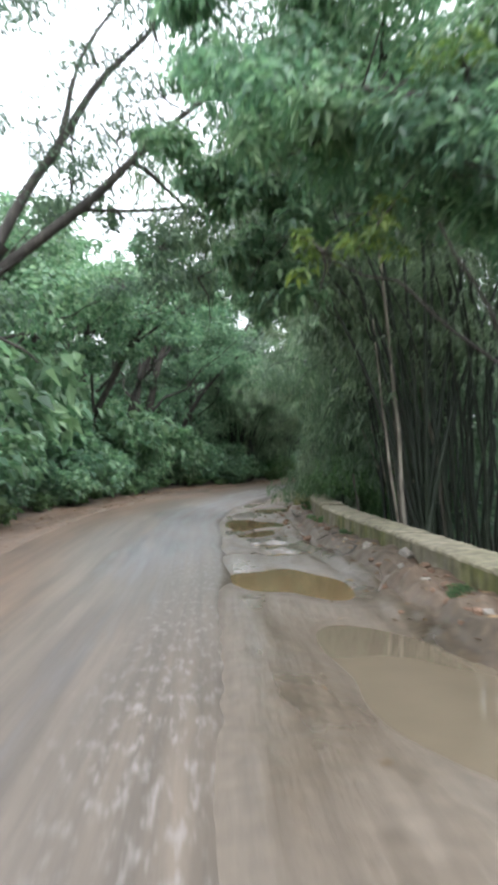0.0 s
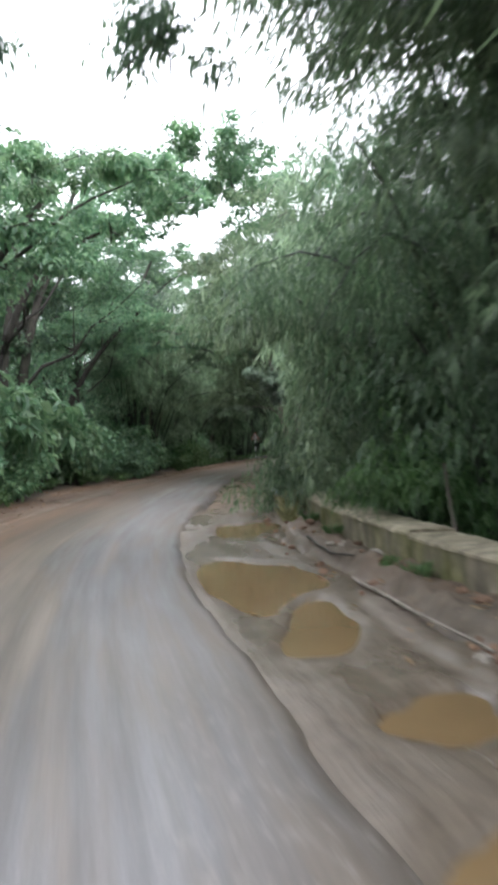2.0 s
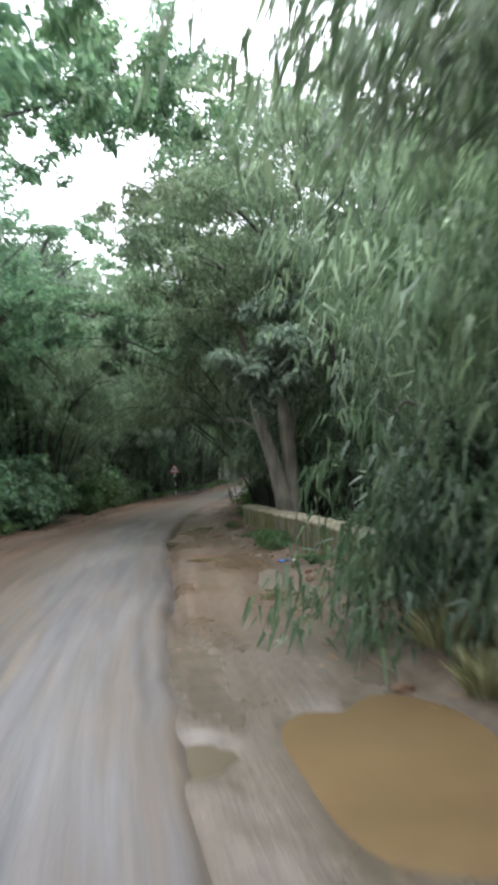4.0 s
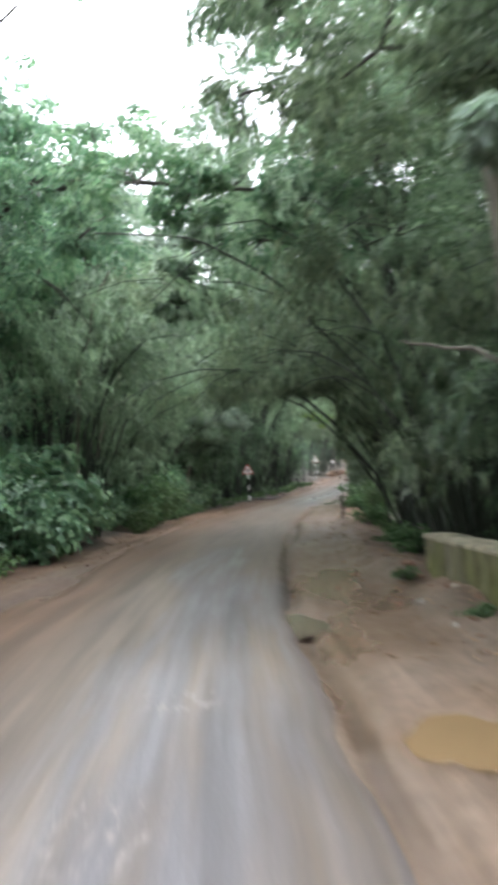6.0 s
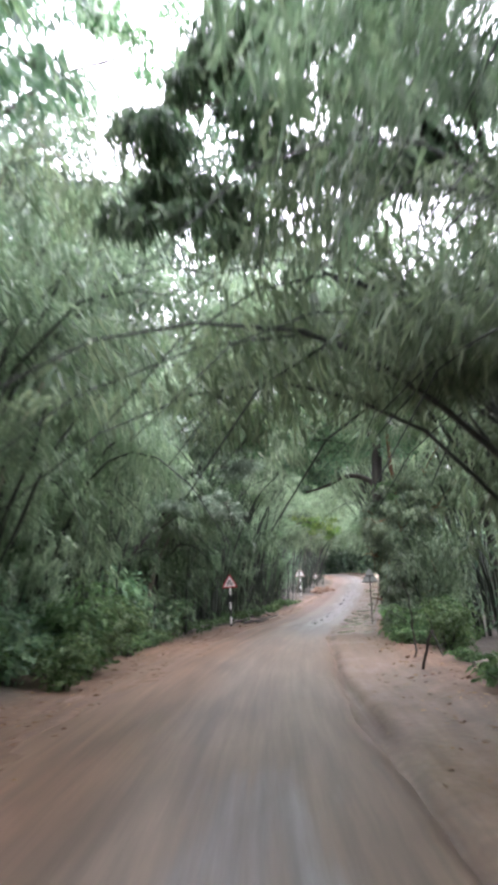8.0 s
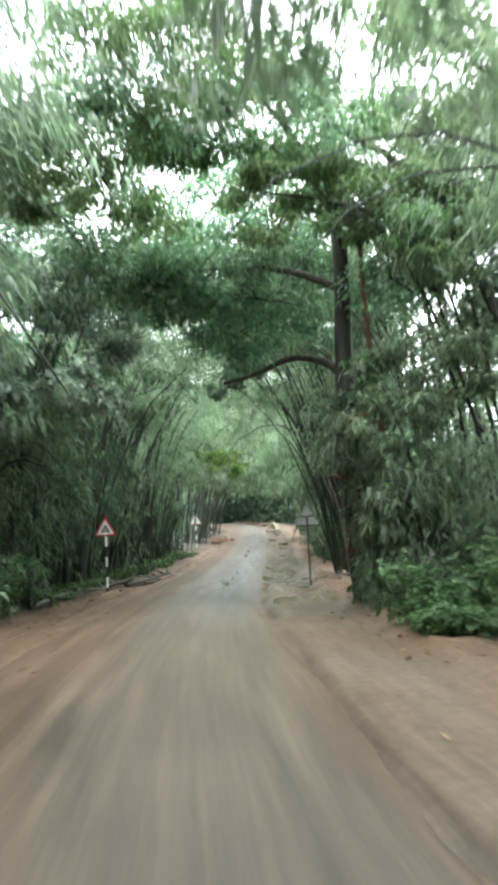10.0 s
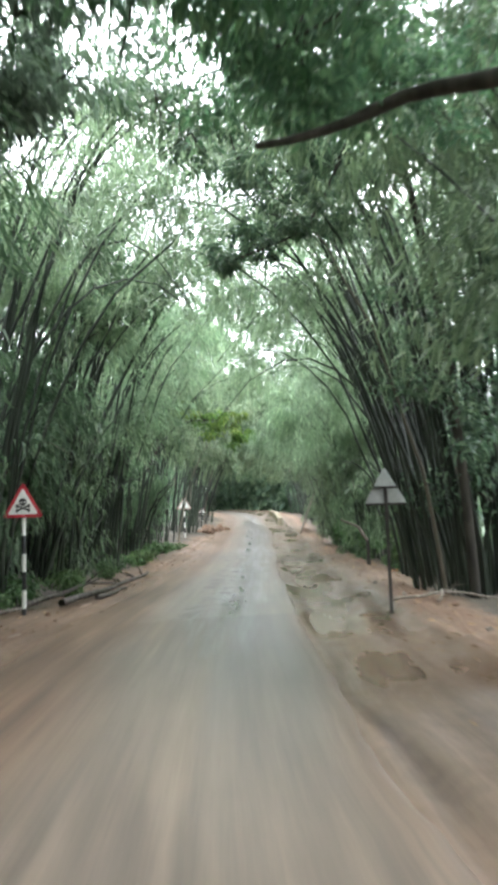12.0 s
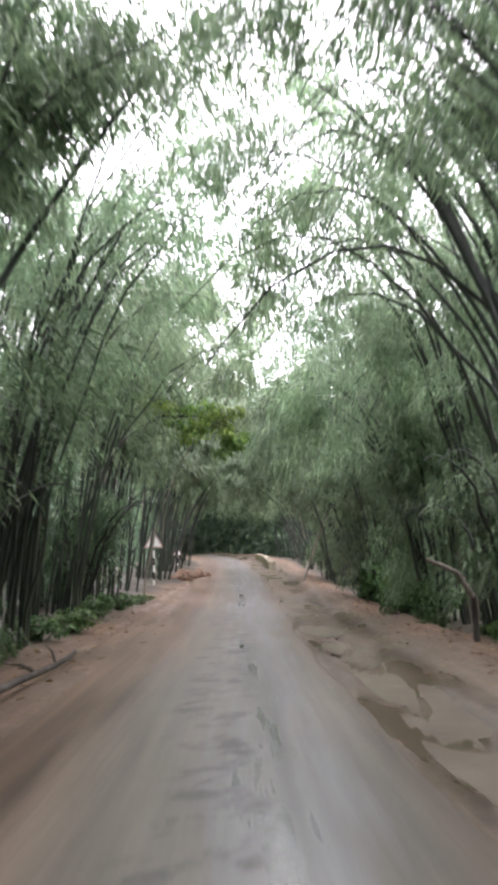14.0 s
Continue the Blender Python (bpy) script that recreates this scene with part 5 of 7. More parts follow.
limb_tree("sapling", "young tree shoots with bright yellow-green leaves", (4.3, 10.9), ([(4.3, 10.9, -0.8), (3.6, 11.0, 2.0), (2.9, 11.0, 3.4)], 0.04, 0.012),
          [([(3.6, 11.0, 2.0), (2.6, 11.0, 2.9), (1.9, 11.0, 3.1)], 0.02, 0.006)],
          [(1.9, 11.0, 3.15, 0.22, 170), (2.4, 10.9, 3.4, 0.25, 170), (3.4, 8.6, 5.0, 0.3, 220), (2.4, 8.4, 5.3, 0.3, 220), (3.0, 10.6, 4.6, 0.25, 160)], YOUNG_LEAF, BARK, 303, (0.055, 0.1), 0.4, category="tree")
# twin-stemmed tree behind the second parapet
limb_tree("tree", "twin-stemmed pale-barked tree leaning out behind the mossy parapet", (4.55, 38.0),
          ([(4.55, 38.0, -0.9), (4.45, 38.0, 0.5), (4.22, 38.0, 1.5), (4.0, 38.0, 2.5), (3.85, 37.9, 3.4), (3.5, 37.6, 4.6)], 0.2, 0.04),
          [([(4.58, 38.05, -0.2), (4.6, 38.08, 1.2), (4.52, 38.1, 2.4), (4.5, 38.0, 3.6), (4.7, 37.8, 6.5)], 0.19, 0.07), ([(4.2, 38.0, 2.05), (3.7, 38.4, 2.4), (3.2, 38.6, 2.5)], 0.03, 0.01),
           ([(4.15, 38.0, 2.1), (4.0, 37.2, 2.9), (3.9, 36.3, 3.6)], 0.03, 0.01), ([(4.0, 37.2, 2.9), (3.5, 36.5, 3.0), (3.0, 36.2, 3.2)], 0.02, 0.006), ([(4.66, 38.1, 1.8), (4.5, 37.2, 2.8), (4.4, 36.3, 3.4)], 0.03, 0.01)],
          [(2.98, 36.2, 3.29, 0.13, 120), (3.4, 36.2, 3.1, 0.18, 200), (3.88, 36.2, 3.74, 0.24, 300), (4.45, 36.2, 3.45, 0.24, 300), (3.7, 36.4, 3.1, 0.3, 300), (4.2, 36.5, 3.3, 0.3, 300), (4.06, 36.3, 2.91, 0.2, 220), (3.59, 36.3, 2.6, 0.17, 150), (4.0, 36.6, 4.3, 0.3, 300)], SILVER_LEAF, PALE_BARK, 304, (0.08, 0.15), 0.45, many=3.6, loose=1.5)
limb_tree("tree", "dark leafy canopy tree arching above the mossy parapet", (5.6, 37.2), ([(5.6, 37.2, -0.9), (5.4, 37.2, 3.0), (5.0, 37.2, 6.0), (4.4, 37.2, 8.0)], 0.06, 0.025),
          [([(5.2, 37.2, 4.5), (3.6, 37.0, 6.2), (2.4, 37.0, 6.8)], 0.05, 0.015)],
          [(2.5, 37.0, 6.4, 0.6, 900), (3.4, 37.2, 6.2, 0.7, 1200), (4.2, 37.6, 6.2, 0.8, 1400), (3.6, 38.4, 7.4, 0.8, 1300), (4.8, 38.6, 5.4, 0.8, 1300), (5.2, 38.8, 3.6, 0.8, 1300), (4.4, 37.0, 8.2, 0.9, 1300),
           (5.6, 39.0, 2.2, 0.7, 1100),
           (1.8, 40.0, 7.2, 0.35, 520), (2.4, 40.0, 7.3, 0.4, 700), (2.75, 40.0, 6.5, 0.38, 700), (3.1, 40.0, 5.8, 0.4, 760), (2.05, 40.0, 6.4, 0.32, 420), (2.65, 40.0, 5.2, 0.32, 480), (3.3, 40.0, 7.0, 0.45, 800),
           (3.9, 40.0, 7.3, 0.5, 900), (2.2, 40.1, 5.4, 0.24, 240), (3.7, 40.2, 4.9, 0.45, 800),
           (2.9, 42.0, 8.2, 0.6, 1100), (4.2, 42.0, 8.3, 0.7, 1200), (5.6, 42.0, 8.0, 0.8, 1300), (5.0, 42.0, 6.6, 0.7, 1200), (3.7, 42.0, 6.8, 0.6, 1000), (6.3, 41.6, 5.2, 0.8, 1200), (4.8, 41.6, 5.2, 0.6, 900),
           (6.8, 42.0, 7.2, 0.7, 1000), (7.2, 42.0, 8.6, 0.7, 1000), (6.2, 42.0, 9.2, 0.7, 1000), (4.8, 42.0, 9.2, 0.7, 900), (5.8, 41.6, 6.6, 0.6, 900), (7.4, 42.0, 6.0, 0.7, 900),
           (1.8, 36.9, 5.5, 0.5, 700), (2.5, 36.8, 5.2, 0.55, 800), (3.2, 36.8, 5.0, 0.55, 800), (3.9, 36.7, 5.2, 0.6, 900), (4.6, 36.9, 4.9, 0.6, 900), (5.3, 37.1, 5.1, 0.6, 900), (2.7, 37.3, 4.4, 0.4, 500), (3.5, 37.2, 4.3, 0.45, 600),
           (5.7, 37.4, 4.2, 0.6, 800), (6.0, 38.5, 5.0, 0.7, 900), (6.6, 38.5, 4.2, 0.7, 900), (6.3, 38.6, 6.2, 0.8, 1000), (7.2, 39.0, 5.2, 0.8, 1000), (5.5, 38.4, 4.7, 0.6, 800), (7.0, 38.8, 3.2, 0.8, 1000), (6.2, 38.4, 3.0, 0.7, 800), (7.6, 39.2, 6.6, 0.9, 900), (4.4, 40.0, 6.0, 0.6, 900), (5.0, 40.2, 5.6, 0.6, 900), (4.0, 40.4, 4.0, 0.55, 800), (5.6, 37.4, 6.5, 0.7, 900), (5.2, 37.6, 7.3, 0.7, 900), (6.3, 38.0, 5.7, 0.7, 900), (6.1, 37.6, 7.4, 0.7, 800), (6.6, 38.2, 4.4, 0.7, 800)], LIT_LEAF, BARK, 305, (0.06, 0.12), 0.36, many=1.4, loose=1.2)
# old creeper-hung tree on the right with one long bough over the road
limb_tree("tree", "old dark forest tree with a long bough across the road", (10.45, 63.2),
          ([(10.45, 63.2, -0.3), (10.3, 63.1, 2.0), (10.2, 63.0, 4.2), (10.35, 63.0, 6.6), (10.2, 63.1, 9.5)], 0.19, 0.12),
          [([(10.25, 63.0, 3.9), (10.35, 63.8, 4.45), (10.2, 64.6, 4.75), (9.7, 64.9, 4.66), (9.3, 65.0, 4.45), (8.7, 65.2, 4.3)], 0.10, 0.03),
           ([(10.3, 63.0, 5.6), (9.4, 64.0, 6.3), (8.2, 64.6, 6.4), (7.0, 65.0, 6.2)], 0.08, 0.02), ([(10.3, 63.1, 6.8), (9.0, 62.0, 8.0), (7.6, 61.6, 8.6)], 0.08, 0.02),
           ([(10.25, 63.1, 8.5), (10.8, 64.6, 9.8), (11.2, 66.0, 10.6)], 0.07, 0.02)],
          [(9.0, 65.1, 5.2, 0.6, 900), (8.2, 64.7, 6.2, 0.8, 1400), (7.0, 65.0, 6.2, 0.8, 1400), (9.4, 64.2, 6.6, 0.7, 1200), (6.0, 64.4, 6.6, 0.8, 1100), (7.6, 61.6, 8.2, 0.9, 1500), (8.8, 62.0, 8.2, 0.9, 1500),
           (6.4, 62.6, 7.8, 0.9, 1300), (10.0, 64.6, 8.4, 0.9, 1400), (11.0, 65.6, 9.8, 1.0, 1400), (8.0, 66.5, 7.6, 0.9, 1200), (10.8, 62.2, 5.6, 0.7, 800),
           (9.5, 66.0, 7.4, 0.7, 900), (10.6, 66.5, 8.0, 0.7, 900), (11.6, 67.0, 8.2, 0.7, 900), (8.6, 66.5, 8.8, 0.7, 900), (10.4, 67.0, 9.5, 0.8, 900), (12.4, 67.0, 7.2, 0.6, 700), (9.6, 66.4, 6.1, 0.45, 500), (10.6, 66.6, 6.7, 0.5, 600), (11.4, 66.8, 6.1, 0.45, 500), (8.8, 66.2, 6.7, 0.5, 600),
           (9.15, 64.4, 5.8, 0.6, 800), (10.4, 64.8, 6.5, 0.6, 800), (9.3, 66.5, 5.9, 0.5, 700), (7.7, 64.9, 6.3, 0.6, 700), (10.3, 66.7, 6.0, 0.5, 700)], SHRUB_LEAF, BARK, 306, (0.07, 0.14), 0.42, clearance=3.6, many=1.8, loose=1.3)
limb_tree("tree", "slim tree with peeling orange bark among the creepers", (10.95, 62.6), ([(10.95, 62.6, -0.3), (10.7, 62.5, 2.0), (10.4, 62.5, 4.6), (10.3, 62.4, 6.5)], 0.07, 0.04), [],
          [(9.5, 61.5, 3.0, 0.25, 260), (9.8, 61.5, 2.0, 0.28, 320), (10.9, 61.5, 2.15, 0.4, 520), (10.2, 61.5, 1.0, 0.38, 460), (10.8, 61.5, 0.4, 0.42, 480), (10.6, 61.6, 3.2, 0.4, 520), (11.2, 61.4, 3.4, 0.45, 560),
           (10.2, 61.7, 2.6, 0.3, 340), (10.35, 62.9, 0.6, 0.35, 500), (10.3, 62.9, 1.3, 0.35, 500), (10.3, 62.85, 2.0, 0.35, 500), (10.25, 62.8, 2.7, 0.35, 500), (9.75, 62.4, 1.0, 0.4, 500), (9.8, 62.6, 2.2, 0.4, 500), (10.0, 62.7, 3.3, 0.4, 500), (10.3, 62.6, 0.3, 0.5, 600), (9.9, 61.8, 1.4, 0.26, 260), (11.3, 61.2, 1.3, 0.45, 520), (11.0, 61.6, 4.4, 0.5, 620), (11.5, 61.4, 5.4, 0.5, 620), (10.4, 62.0, 4.2, 0.3, 300),
           (10.2, 62.6, 0.5, 0.3, 380), (10.1, 62.6, 1.2, 0.26, 320), (10.1, 62.6, 1.9, 0.24, 300), (10.1, 62.6, 2.6, 0.24, 300), (10.05, 62.6, 3.3, 0.22, 260)], LIT_LEAF, RED_BARK, 307, (0.08, 0.16), 0.3, 0.6, many=1.7, loose=1.3)
# silver-leaved tree on the left
limb_tree("tree", "small tree with a fan of pale silvery leaves over the verge", (2.5, 63.4), ([(2.5, 63.4, -0.3), (3.0, 63.1, 2.2), (4.0, 62.8, 3.5)], 0.07, 0.03),
          [([(3.2, 63.0, 2.6), (4.6, 62.6, 3.6), (5.8, 62.4, 3.8)], 0.03, 0.01)],
          [(5.0, 62.5, 3.75, 0.38, 420), (5.6, 62.4, 3.7, 0.32, 320), (4.4, 62.6, 3.6, 0.35, 360), (5.9, 62.5, 3.4, 0.25, 180)], SILVER_LEAF, BARK, 308, (0.07, 0.13), 0.45, 0.15, many=2.4)
limb_tree("tree", "dark canopy tree leaning over the verge behind the sign", (2.2, 66.5), ([(2.2, 66.5, -0.3), (2.6, 66.4, 4.0), (3.6, 66.2, 8.0)], 0.13, 0.06),
          [([(2.8, 66.4, 4.6), (4.6, 66.2, 5.8), (6.4, 66.8, 6.2), (8.0, 67.0, 6.7)], 0.06, 0.012)],
          [(4.6, 66.0, 6.2, 0.8, 1400), (5.8, 66.2, 6.8, 0.8, 1300), (3.4, 66.4, 6.4, 0.9, 1500), (4.2, 65.4, 8.0, 0.9, 1400), (5.4, 64.6, 8.4, 0.9, 1300), (4.2, 60.4, 7.8, 0.9, 1000), (5.4, 62.0, 8.0, 0.8, 1000), (7.0, 67.0, 6.2, 0.5, 600), (7.6, 67.0, 6.6, 0.5, 600), (8.2, 67.0, 7.0, 0.5, 600), (6.8, 67.2, 5.4, 0.45, 500), (7.3, 67.0, 5.5, 0.4, 400), (6.2, 67.0, 6.0, 0.5, 600)], SILVER_LEAF, BARK, 309, (0.07, 0.14), 0.42, many=1.6, clearance=3.6, loose=1.25)
# tall trees beyond the bend whose crowns close the view
limb_tree("tree", "tall forest tree with a broad flat crown beyond the bend", (-4.9, 43.0), ([(-4.9, 43.0, -0.3), (-4.4, 43.2, 5.0), (-3.2, 43.6, 9.0), (-2.4, 44.0, 11.0)], 0.2, 0.08),
          [([(-4.2, 43.3, 6.0), (-2.6, 43.8, 9.4), (-0.7, 44.5, 11.4), (1.3, 45.0, 11.6)], 0.09, 0.02), ([(-4.4, 43.2, 5.0), (-5.2, 43.8, 9.0), (-5.4, 44.0, 11.4)], 0.08, 0.02)],
          [(-5.2, 44.0, 11.6, 0.8, 1300), (-3.9, 44.0, 11.4, 0.8, 1300), (-2.7, 44.0, 11.8, 0.8, 1300), (-1.5, 44.3, 11.2, 0.7, 1100), (-0.5, 44.5, 11.7, 0.7, 1100), (0.7, 45.0, 11.3, 0.6, 900), (1.6, 45.2, 11.5, 0.6, 800),
           (1.4, 44.0, 12.7, 0.8, 1300), (2.6, 44.0, 12.8, 0.8, 1300), (3.9, 44.0, 12.9, 0.8, 1300), (4.8, 44.0, 11.5, 0.8, 1200), (3.5, 44.2, 11.2, 0.7, 1000), (1.6, 44.0, 10.7, 0.7, 1000), (4.2, 44.0, 9.7, 0.7, 1000),
           (-3.4, 44.0, 9.8, 0.8, 1200), (-1.6, 44.2, 9.6, 0.7, 1000), (-4.8, 43.6, 9.0, 0.8, 1200), (0.1, 44.8, 10.0, 0.5, 500), (-2.6, 43.8, 8.2, 0.7, 900)], SHRUB_LEAF, BARK, 310, (0.1, 0.2), 0.5)
limb_tree("tree", "slender forest tree with a high crown leaning over the road", (8.4, 46.6), ([(8.4, 46.6, -0.3), (7.8, 46.4, 5.0), (6.6, 46.2, 9.4), (5.6, 46.0, 11.4)], 0.17, 0.06),
          [([(7.0, 46.3, 8.2), (4.8, 46.0, 10.6), (3.4, 46.0, 12.0)], 0.06, 0.015)],
          [(3.5, 46.0, 12.1, 0.6, 800), (4.6, 46.0, 11.6, 0.7, 1000), (5.7, 46.0, 12.0, 0.7, 1100), (6.8, 46.0, 11.8, 0.8, 1200), (8.0, 46.0, 12.2, 0.8, 1200), (5.4, 46.0, 10.2, 0.7, 900), (7.0, 46.2, 9.8, 0.8, 1100), (4.4, 46.0, 9.6, 0.5, 500)],
          SHRUB_LEAF, BARK, 311, (0.1, 0.2), 0.5)
limb_tree("tree", "bank tree with one high limb reaching across the road", (-5.0, 38.6), ([(-5.0, 38.6, -0.3), (-4.6, 38.5, 4.0), (-3.4, 38.3, 6.6), (-2.0, 38.2, 7.8)], 0.17, 0.07),
          [([(-2.4, 38.2, 7.4), (-0.6, 38.0, 8.2), (1.4, 38.0, 8.8)], 0.06, 0.015)],
          [(-1.8, 38.0, 8.3, 0.5, 800), (-0.9, 38.0, 8.3, 0.5, 800), (0.0, 38.0, 8.7, 0.5, 800), (0.8, 38.0, 8.6, 0.45, 700), (1.6, 38.0, 9.0, 0.45, 700), (-0.4, 38.0, 9.5, 0.5, 700), (0.7, 38.0, 9.7, 0.45, 600)],
          SHRUB_LEAF, BARK, 316, (0.09, 0.17), 0.48)
limb_tree("tree", "tall tree with airy crown clumps beyond the arch", (-2.4, 53.6), ([(-2.4, 53.6, -0.3), (-1.8, 53.4, 4.0), (-0.8, 53.2, 8.0), (0.4, 53.0, 10.4)], 0.17, 0.06),
          [([(-1.0, 53.2, 7.4), (1.2, 53.0, 9.4), (3.2, 53.0, 10.2)], 0.06, 0.015), ([(-1.8, 53.4, 4.4), (-1.6, 53.0, 9.0), (-1.6, 53.0, 12.0)], 0.06, 0.015)],
          [(3.3, 53.0, 10.1, 0.5, 700), (4.2, 52.6, 9.6, 0.5, 700), (2.4, 53.0, 10.4, 0.4, 500), (1.6, 53.0, 10.8, 0.45, 600), (0.5, 53.0, 10.8, 0.55, 800), (-0.7, 53.0, 11.0, 0.6, 900), (-1.7, 53.0, 12.2, 0.6, 800), (0.2, 53.0, 9.4, 0.6, 800), (-1.2, 53.0, 9.6, 0.6, 800),
           (3.5, 53.0, 8.7, 0.45, 500)], SHRUB_LEAF, BARK, 317, (0.08, 0.16), 0.48)
limb_tree("tree", "tall leafy tree rising behind the bamboo clumps", (-0.6, 61.4), ([(-0.6, 61.4, -0.3), (-0.2, 61.3, 5.0), (0.6, 61.1, 8.6), (1.2, 61.0, 10.6)], 0.16, 0.06),
          [([(0.4, 61.2, 8.0), (1.8, 61.0, 9.8), (3.4, 61.0, 10.8)], 0.06, 0.015), ([(-0.2, 61.3, 5.0), (0.0, 61.0, 8.8), (0.2, 61.0, 11.4)], 0.06, 0.015)],
          [(0.4, 61.0, 11.5, 0.7, 700), (1.4, 61.0, 11.2, 0.7, 700), (2.4, 61.0, 11.3, 0.7, 700), (1.0, 61.0, 10.0, 0.7, 700), (2.0, 61.0, 9.8, 0.7, 700), (3.0, 61.0, 10.2, 0.6, 600), (0.2, 61.0, 10.3, 0.6, 600), (3.7, 61.0, 11.0, 0.5, 500), (0.8, 61.0, 8.6, 0.7, 600)],
          SHRUB_LEAF, BARK, 318, (0.11, 0.2), 0.5)
limb_tree("tree", "tall bank tree leaning over the road with pale green crown", (-3.9, 46.4), ([(-3.9, 46.4, -0.3), (-3.3, 46.3, 3.0), (-1.8, 46.1, 5.4), (-0.2, 46.0, 6.8)], 0.16, 0.06),
          [([(-0.6, 46.0, 6.4), (0.8, 43.8, 5.9), (2.2, 42.2, 5.2), (3.4, 42.4, 5.2)], 0.06, 0.015), ([(-1.8, 46.1, 5.4), (-1.4, 46.0, 7.0), (-0.8, 46.0, 8.0)], 0.05, 0.015)],
          [(-1.4, 46.5, 8.0, 0.7, 1100), (-0.6, 46.0, 7.5, 0.6, 1000), (0.0, 44.6, 6.4, 0.5, 800), (0.7, 43.6, 6.0, 0.45, 700), (1.2, 42.4, 5.3, 0.4, 600), (1.8, 42.0, 5.0, 0.38, 560), (2.5, 42.0, 5.2, 0.4, 600), (3.2, 42.4, 5.4, 0.45, 700), (3.9, 43.0, 5.6, 0.5, 800),
           (0.4, 48.0, 5.8, 0.5, 420), (1.1, 48.0, 6.1, 0.4, 300), (0.2, 48.2, 6.9, 0.5, 420), (-0.4, 47.6, 6.4, 0.6, 600), (0.3, 44.6, 5.2, 0.5, 800), (-0.8, 46.0, 6.3, 0.6, 900), (2.9, 42.6, 4.6, 0.35, 420), (-0.4, 46.2, 5.1, 0.6, 900), (3.7, 43.0, 4.7, 0.45, 600)], SHRUB_LEAF, BARK, 322, (0.08, 0.15), 0.42)
limb_tree("tree", "leafy forest tree filling the space above the narrow road", (-1.9, 55.0), ([(-1.9, 55.0, -0.3), (-1.5, 54.8, 3.4), (0.0, 54.4, 6.2), (1.4, 54.1, 7.4)], 0.15, 0.05),
          [([(0.8, 54.2, 7.0), (2.6, 54.0, 7.9), (4.6, 54.0, 8.0)], 0.05, 0.012), ([(-1.5, 54.8, 3.4), (-1.0, 54.4, 6.4), (-0.4, 54.0, 8.6)], 0.05, 0.015)],
          [(0.1, 54.0, 7.7, 0.8, 1300), (1.2, 54.0, 8.3, 0.8, 1200), (2.3, 54.0, 7.8, 0.75, 1200), (3.4, 54.3, 8.4, 0.75, 1200), (4.5, 54.0, 8.0, 0.8, 1200), (5.5, 54.2, 7.3, 0.8, 1200), (0.7, 54.0, 6.4, 0.7, 1100), (2.0, 54.2, 6.4, 0.6, 900),
           (4.3, 54.2, 6.6, 0.7, 1000), (-0.4, 54.2, 6.0, 0.7, 1000), (1.3, 54.4, 5.3, 0.6, 800), (0.2, 54.4, 4.6, 0.6, 800)], SILVER_LEAF, BARK, 323, (0.09, 0.17), 0.44)
# leaning crown on the left at the first bend
limb_tree("tree", "leafy bank tree leaning towards the muddy road", (-5.4, 32.4), ([(-5.4, 32.4, -0.3), (-4.8, 32.3, 3.0), (-3.4, 32.2, 5.6), (-2.2, 32.0, 7.0)], 0.15, 0.06),
          [([(-3.6, 32.2, 5.2), (-1.6, 32.0, 6.8), (0.2, 32.0, 7.6)], 0.06, 0.015), ([(-4.8, 32.3, 3.0), (-5.0, 32.0, 6.0), (-4.8, 32.0, 8.0)], 0.06, 0.02)],
          [(0.1, 32.0, 7.7, 0.45, 700), (-1.1, 32.0, 7.7, 0.55, 900), (-2.4, 32.0, 7.6, 0.6, 1000), (-3.6, 32.0, 7.4, 0.6, 1000), (-4.8, 32.0, 7.7, 0.6, 1000), (-2.1, 32.0, 6.0, 0.6, 900), (-3.4, 32.0, 5.6, 0.6, 900), (0.6, 32.0, 6.9, 0.4, 500), (-0.7, 32.0, 6.3, 0.5, 600)],
          SHRUB_LEAF, BARK, 312, (0.09, 0.18), 0.48)
# feathery mass that arches over the road after the second parapet
limb_tree("tree", "dense feathery tree arching over the road from its bank", (7.6, 48.8), ([(7.6, 48.8, -0.3), (7.2, 48.7, 3.0), (6.0, 48.6, 5.6), (4.6, 48.5, 6.8)], 0.13, 0.05),
          [([(6.0, 48.6, 5.6), (5.6, 48.5, 7.4), (5.2, 48.5, 8.8)], 0.05, 0.015), ([(5.4, 48.5, 6.2), (3.6, 48.5, 6.6), (2.4, 48.5, 6.0)], 0.04, 0.01)],
          [(2.75, 48.5, 6.7, 0.28, 420), (3.3, 48.5, 6.9, 0.34, 600), (3.9, 48.5, 7.2, 0.36, 700), (4.5, 48.5, 7.0, 0.45, 900), (5.3, 48.5, 7.5, 0.5, 1000), (4.4, 48.5, 5.9, 0.5, 900), (3.5, 48.5, 6.0, 0.4, 700), (5.2, 48.5, 6.0, 0.55, 1000),
           (6.0, 48.5, 6.8, 0.6, 1100), (6.4, 48.5, 8.7, 0.6, 1000), (5.2, 48.5, 8.8, 0.45, 600), (2.2, 48.5, 5.0, 0.26, 420), (2.4, 48.5, 5.8, 0.28, 460), (2.9, 48.6, 5.1, 0.34, 500)], BAMBOO_LEAF, BARK, 313, (0.1, 0.18), 0.3, 0.7, many=1.8, loose=1.3)
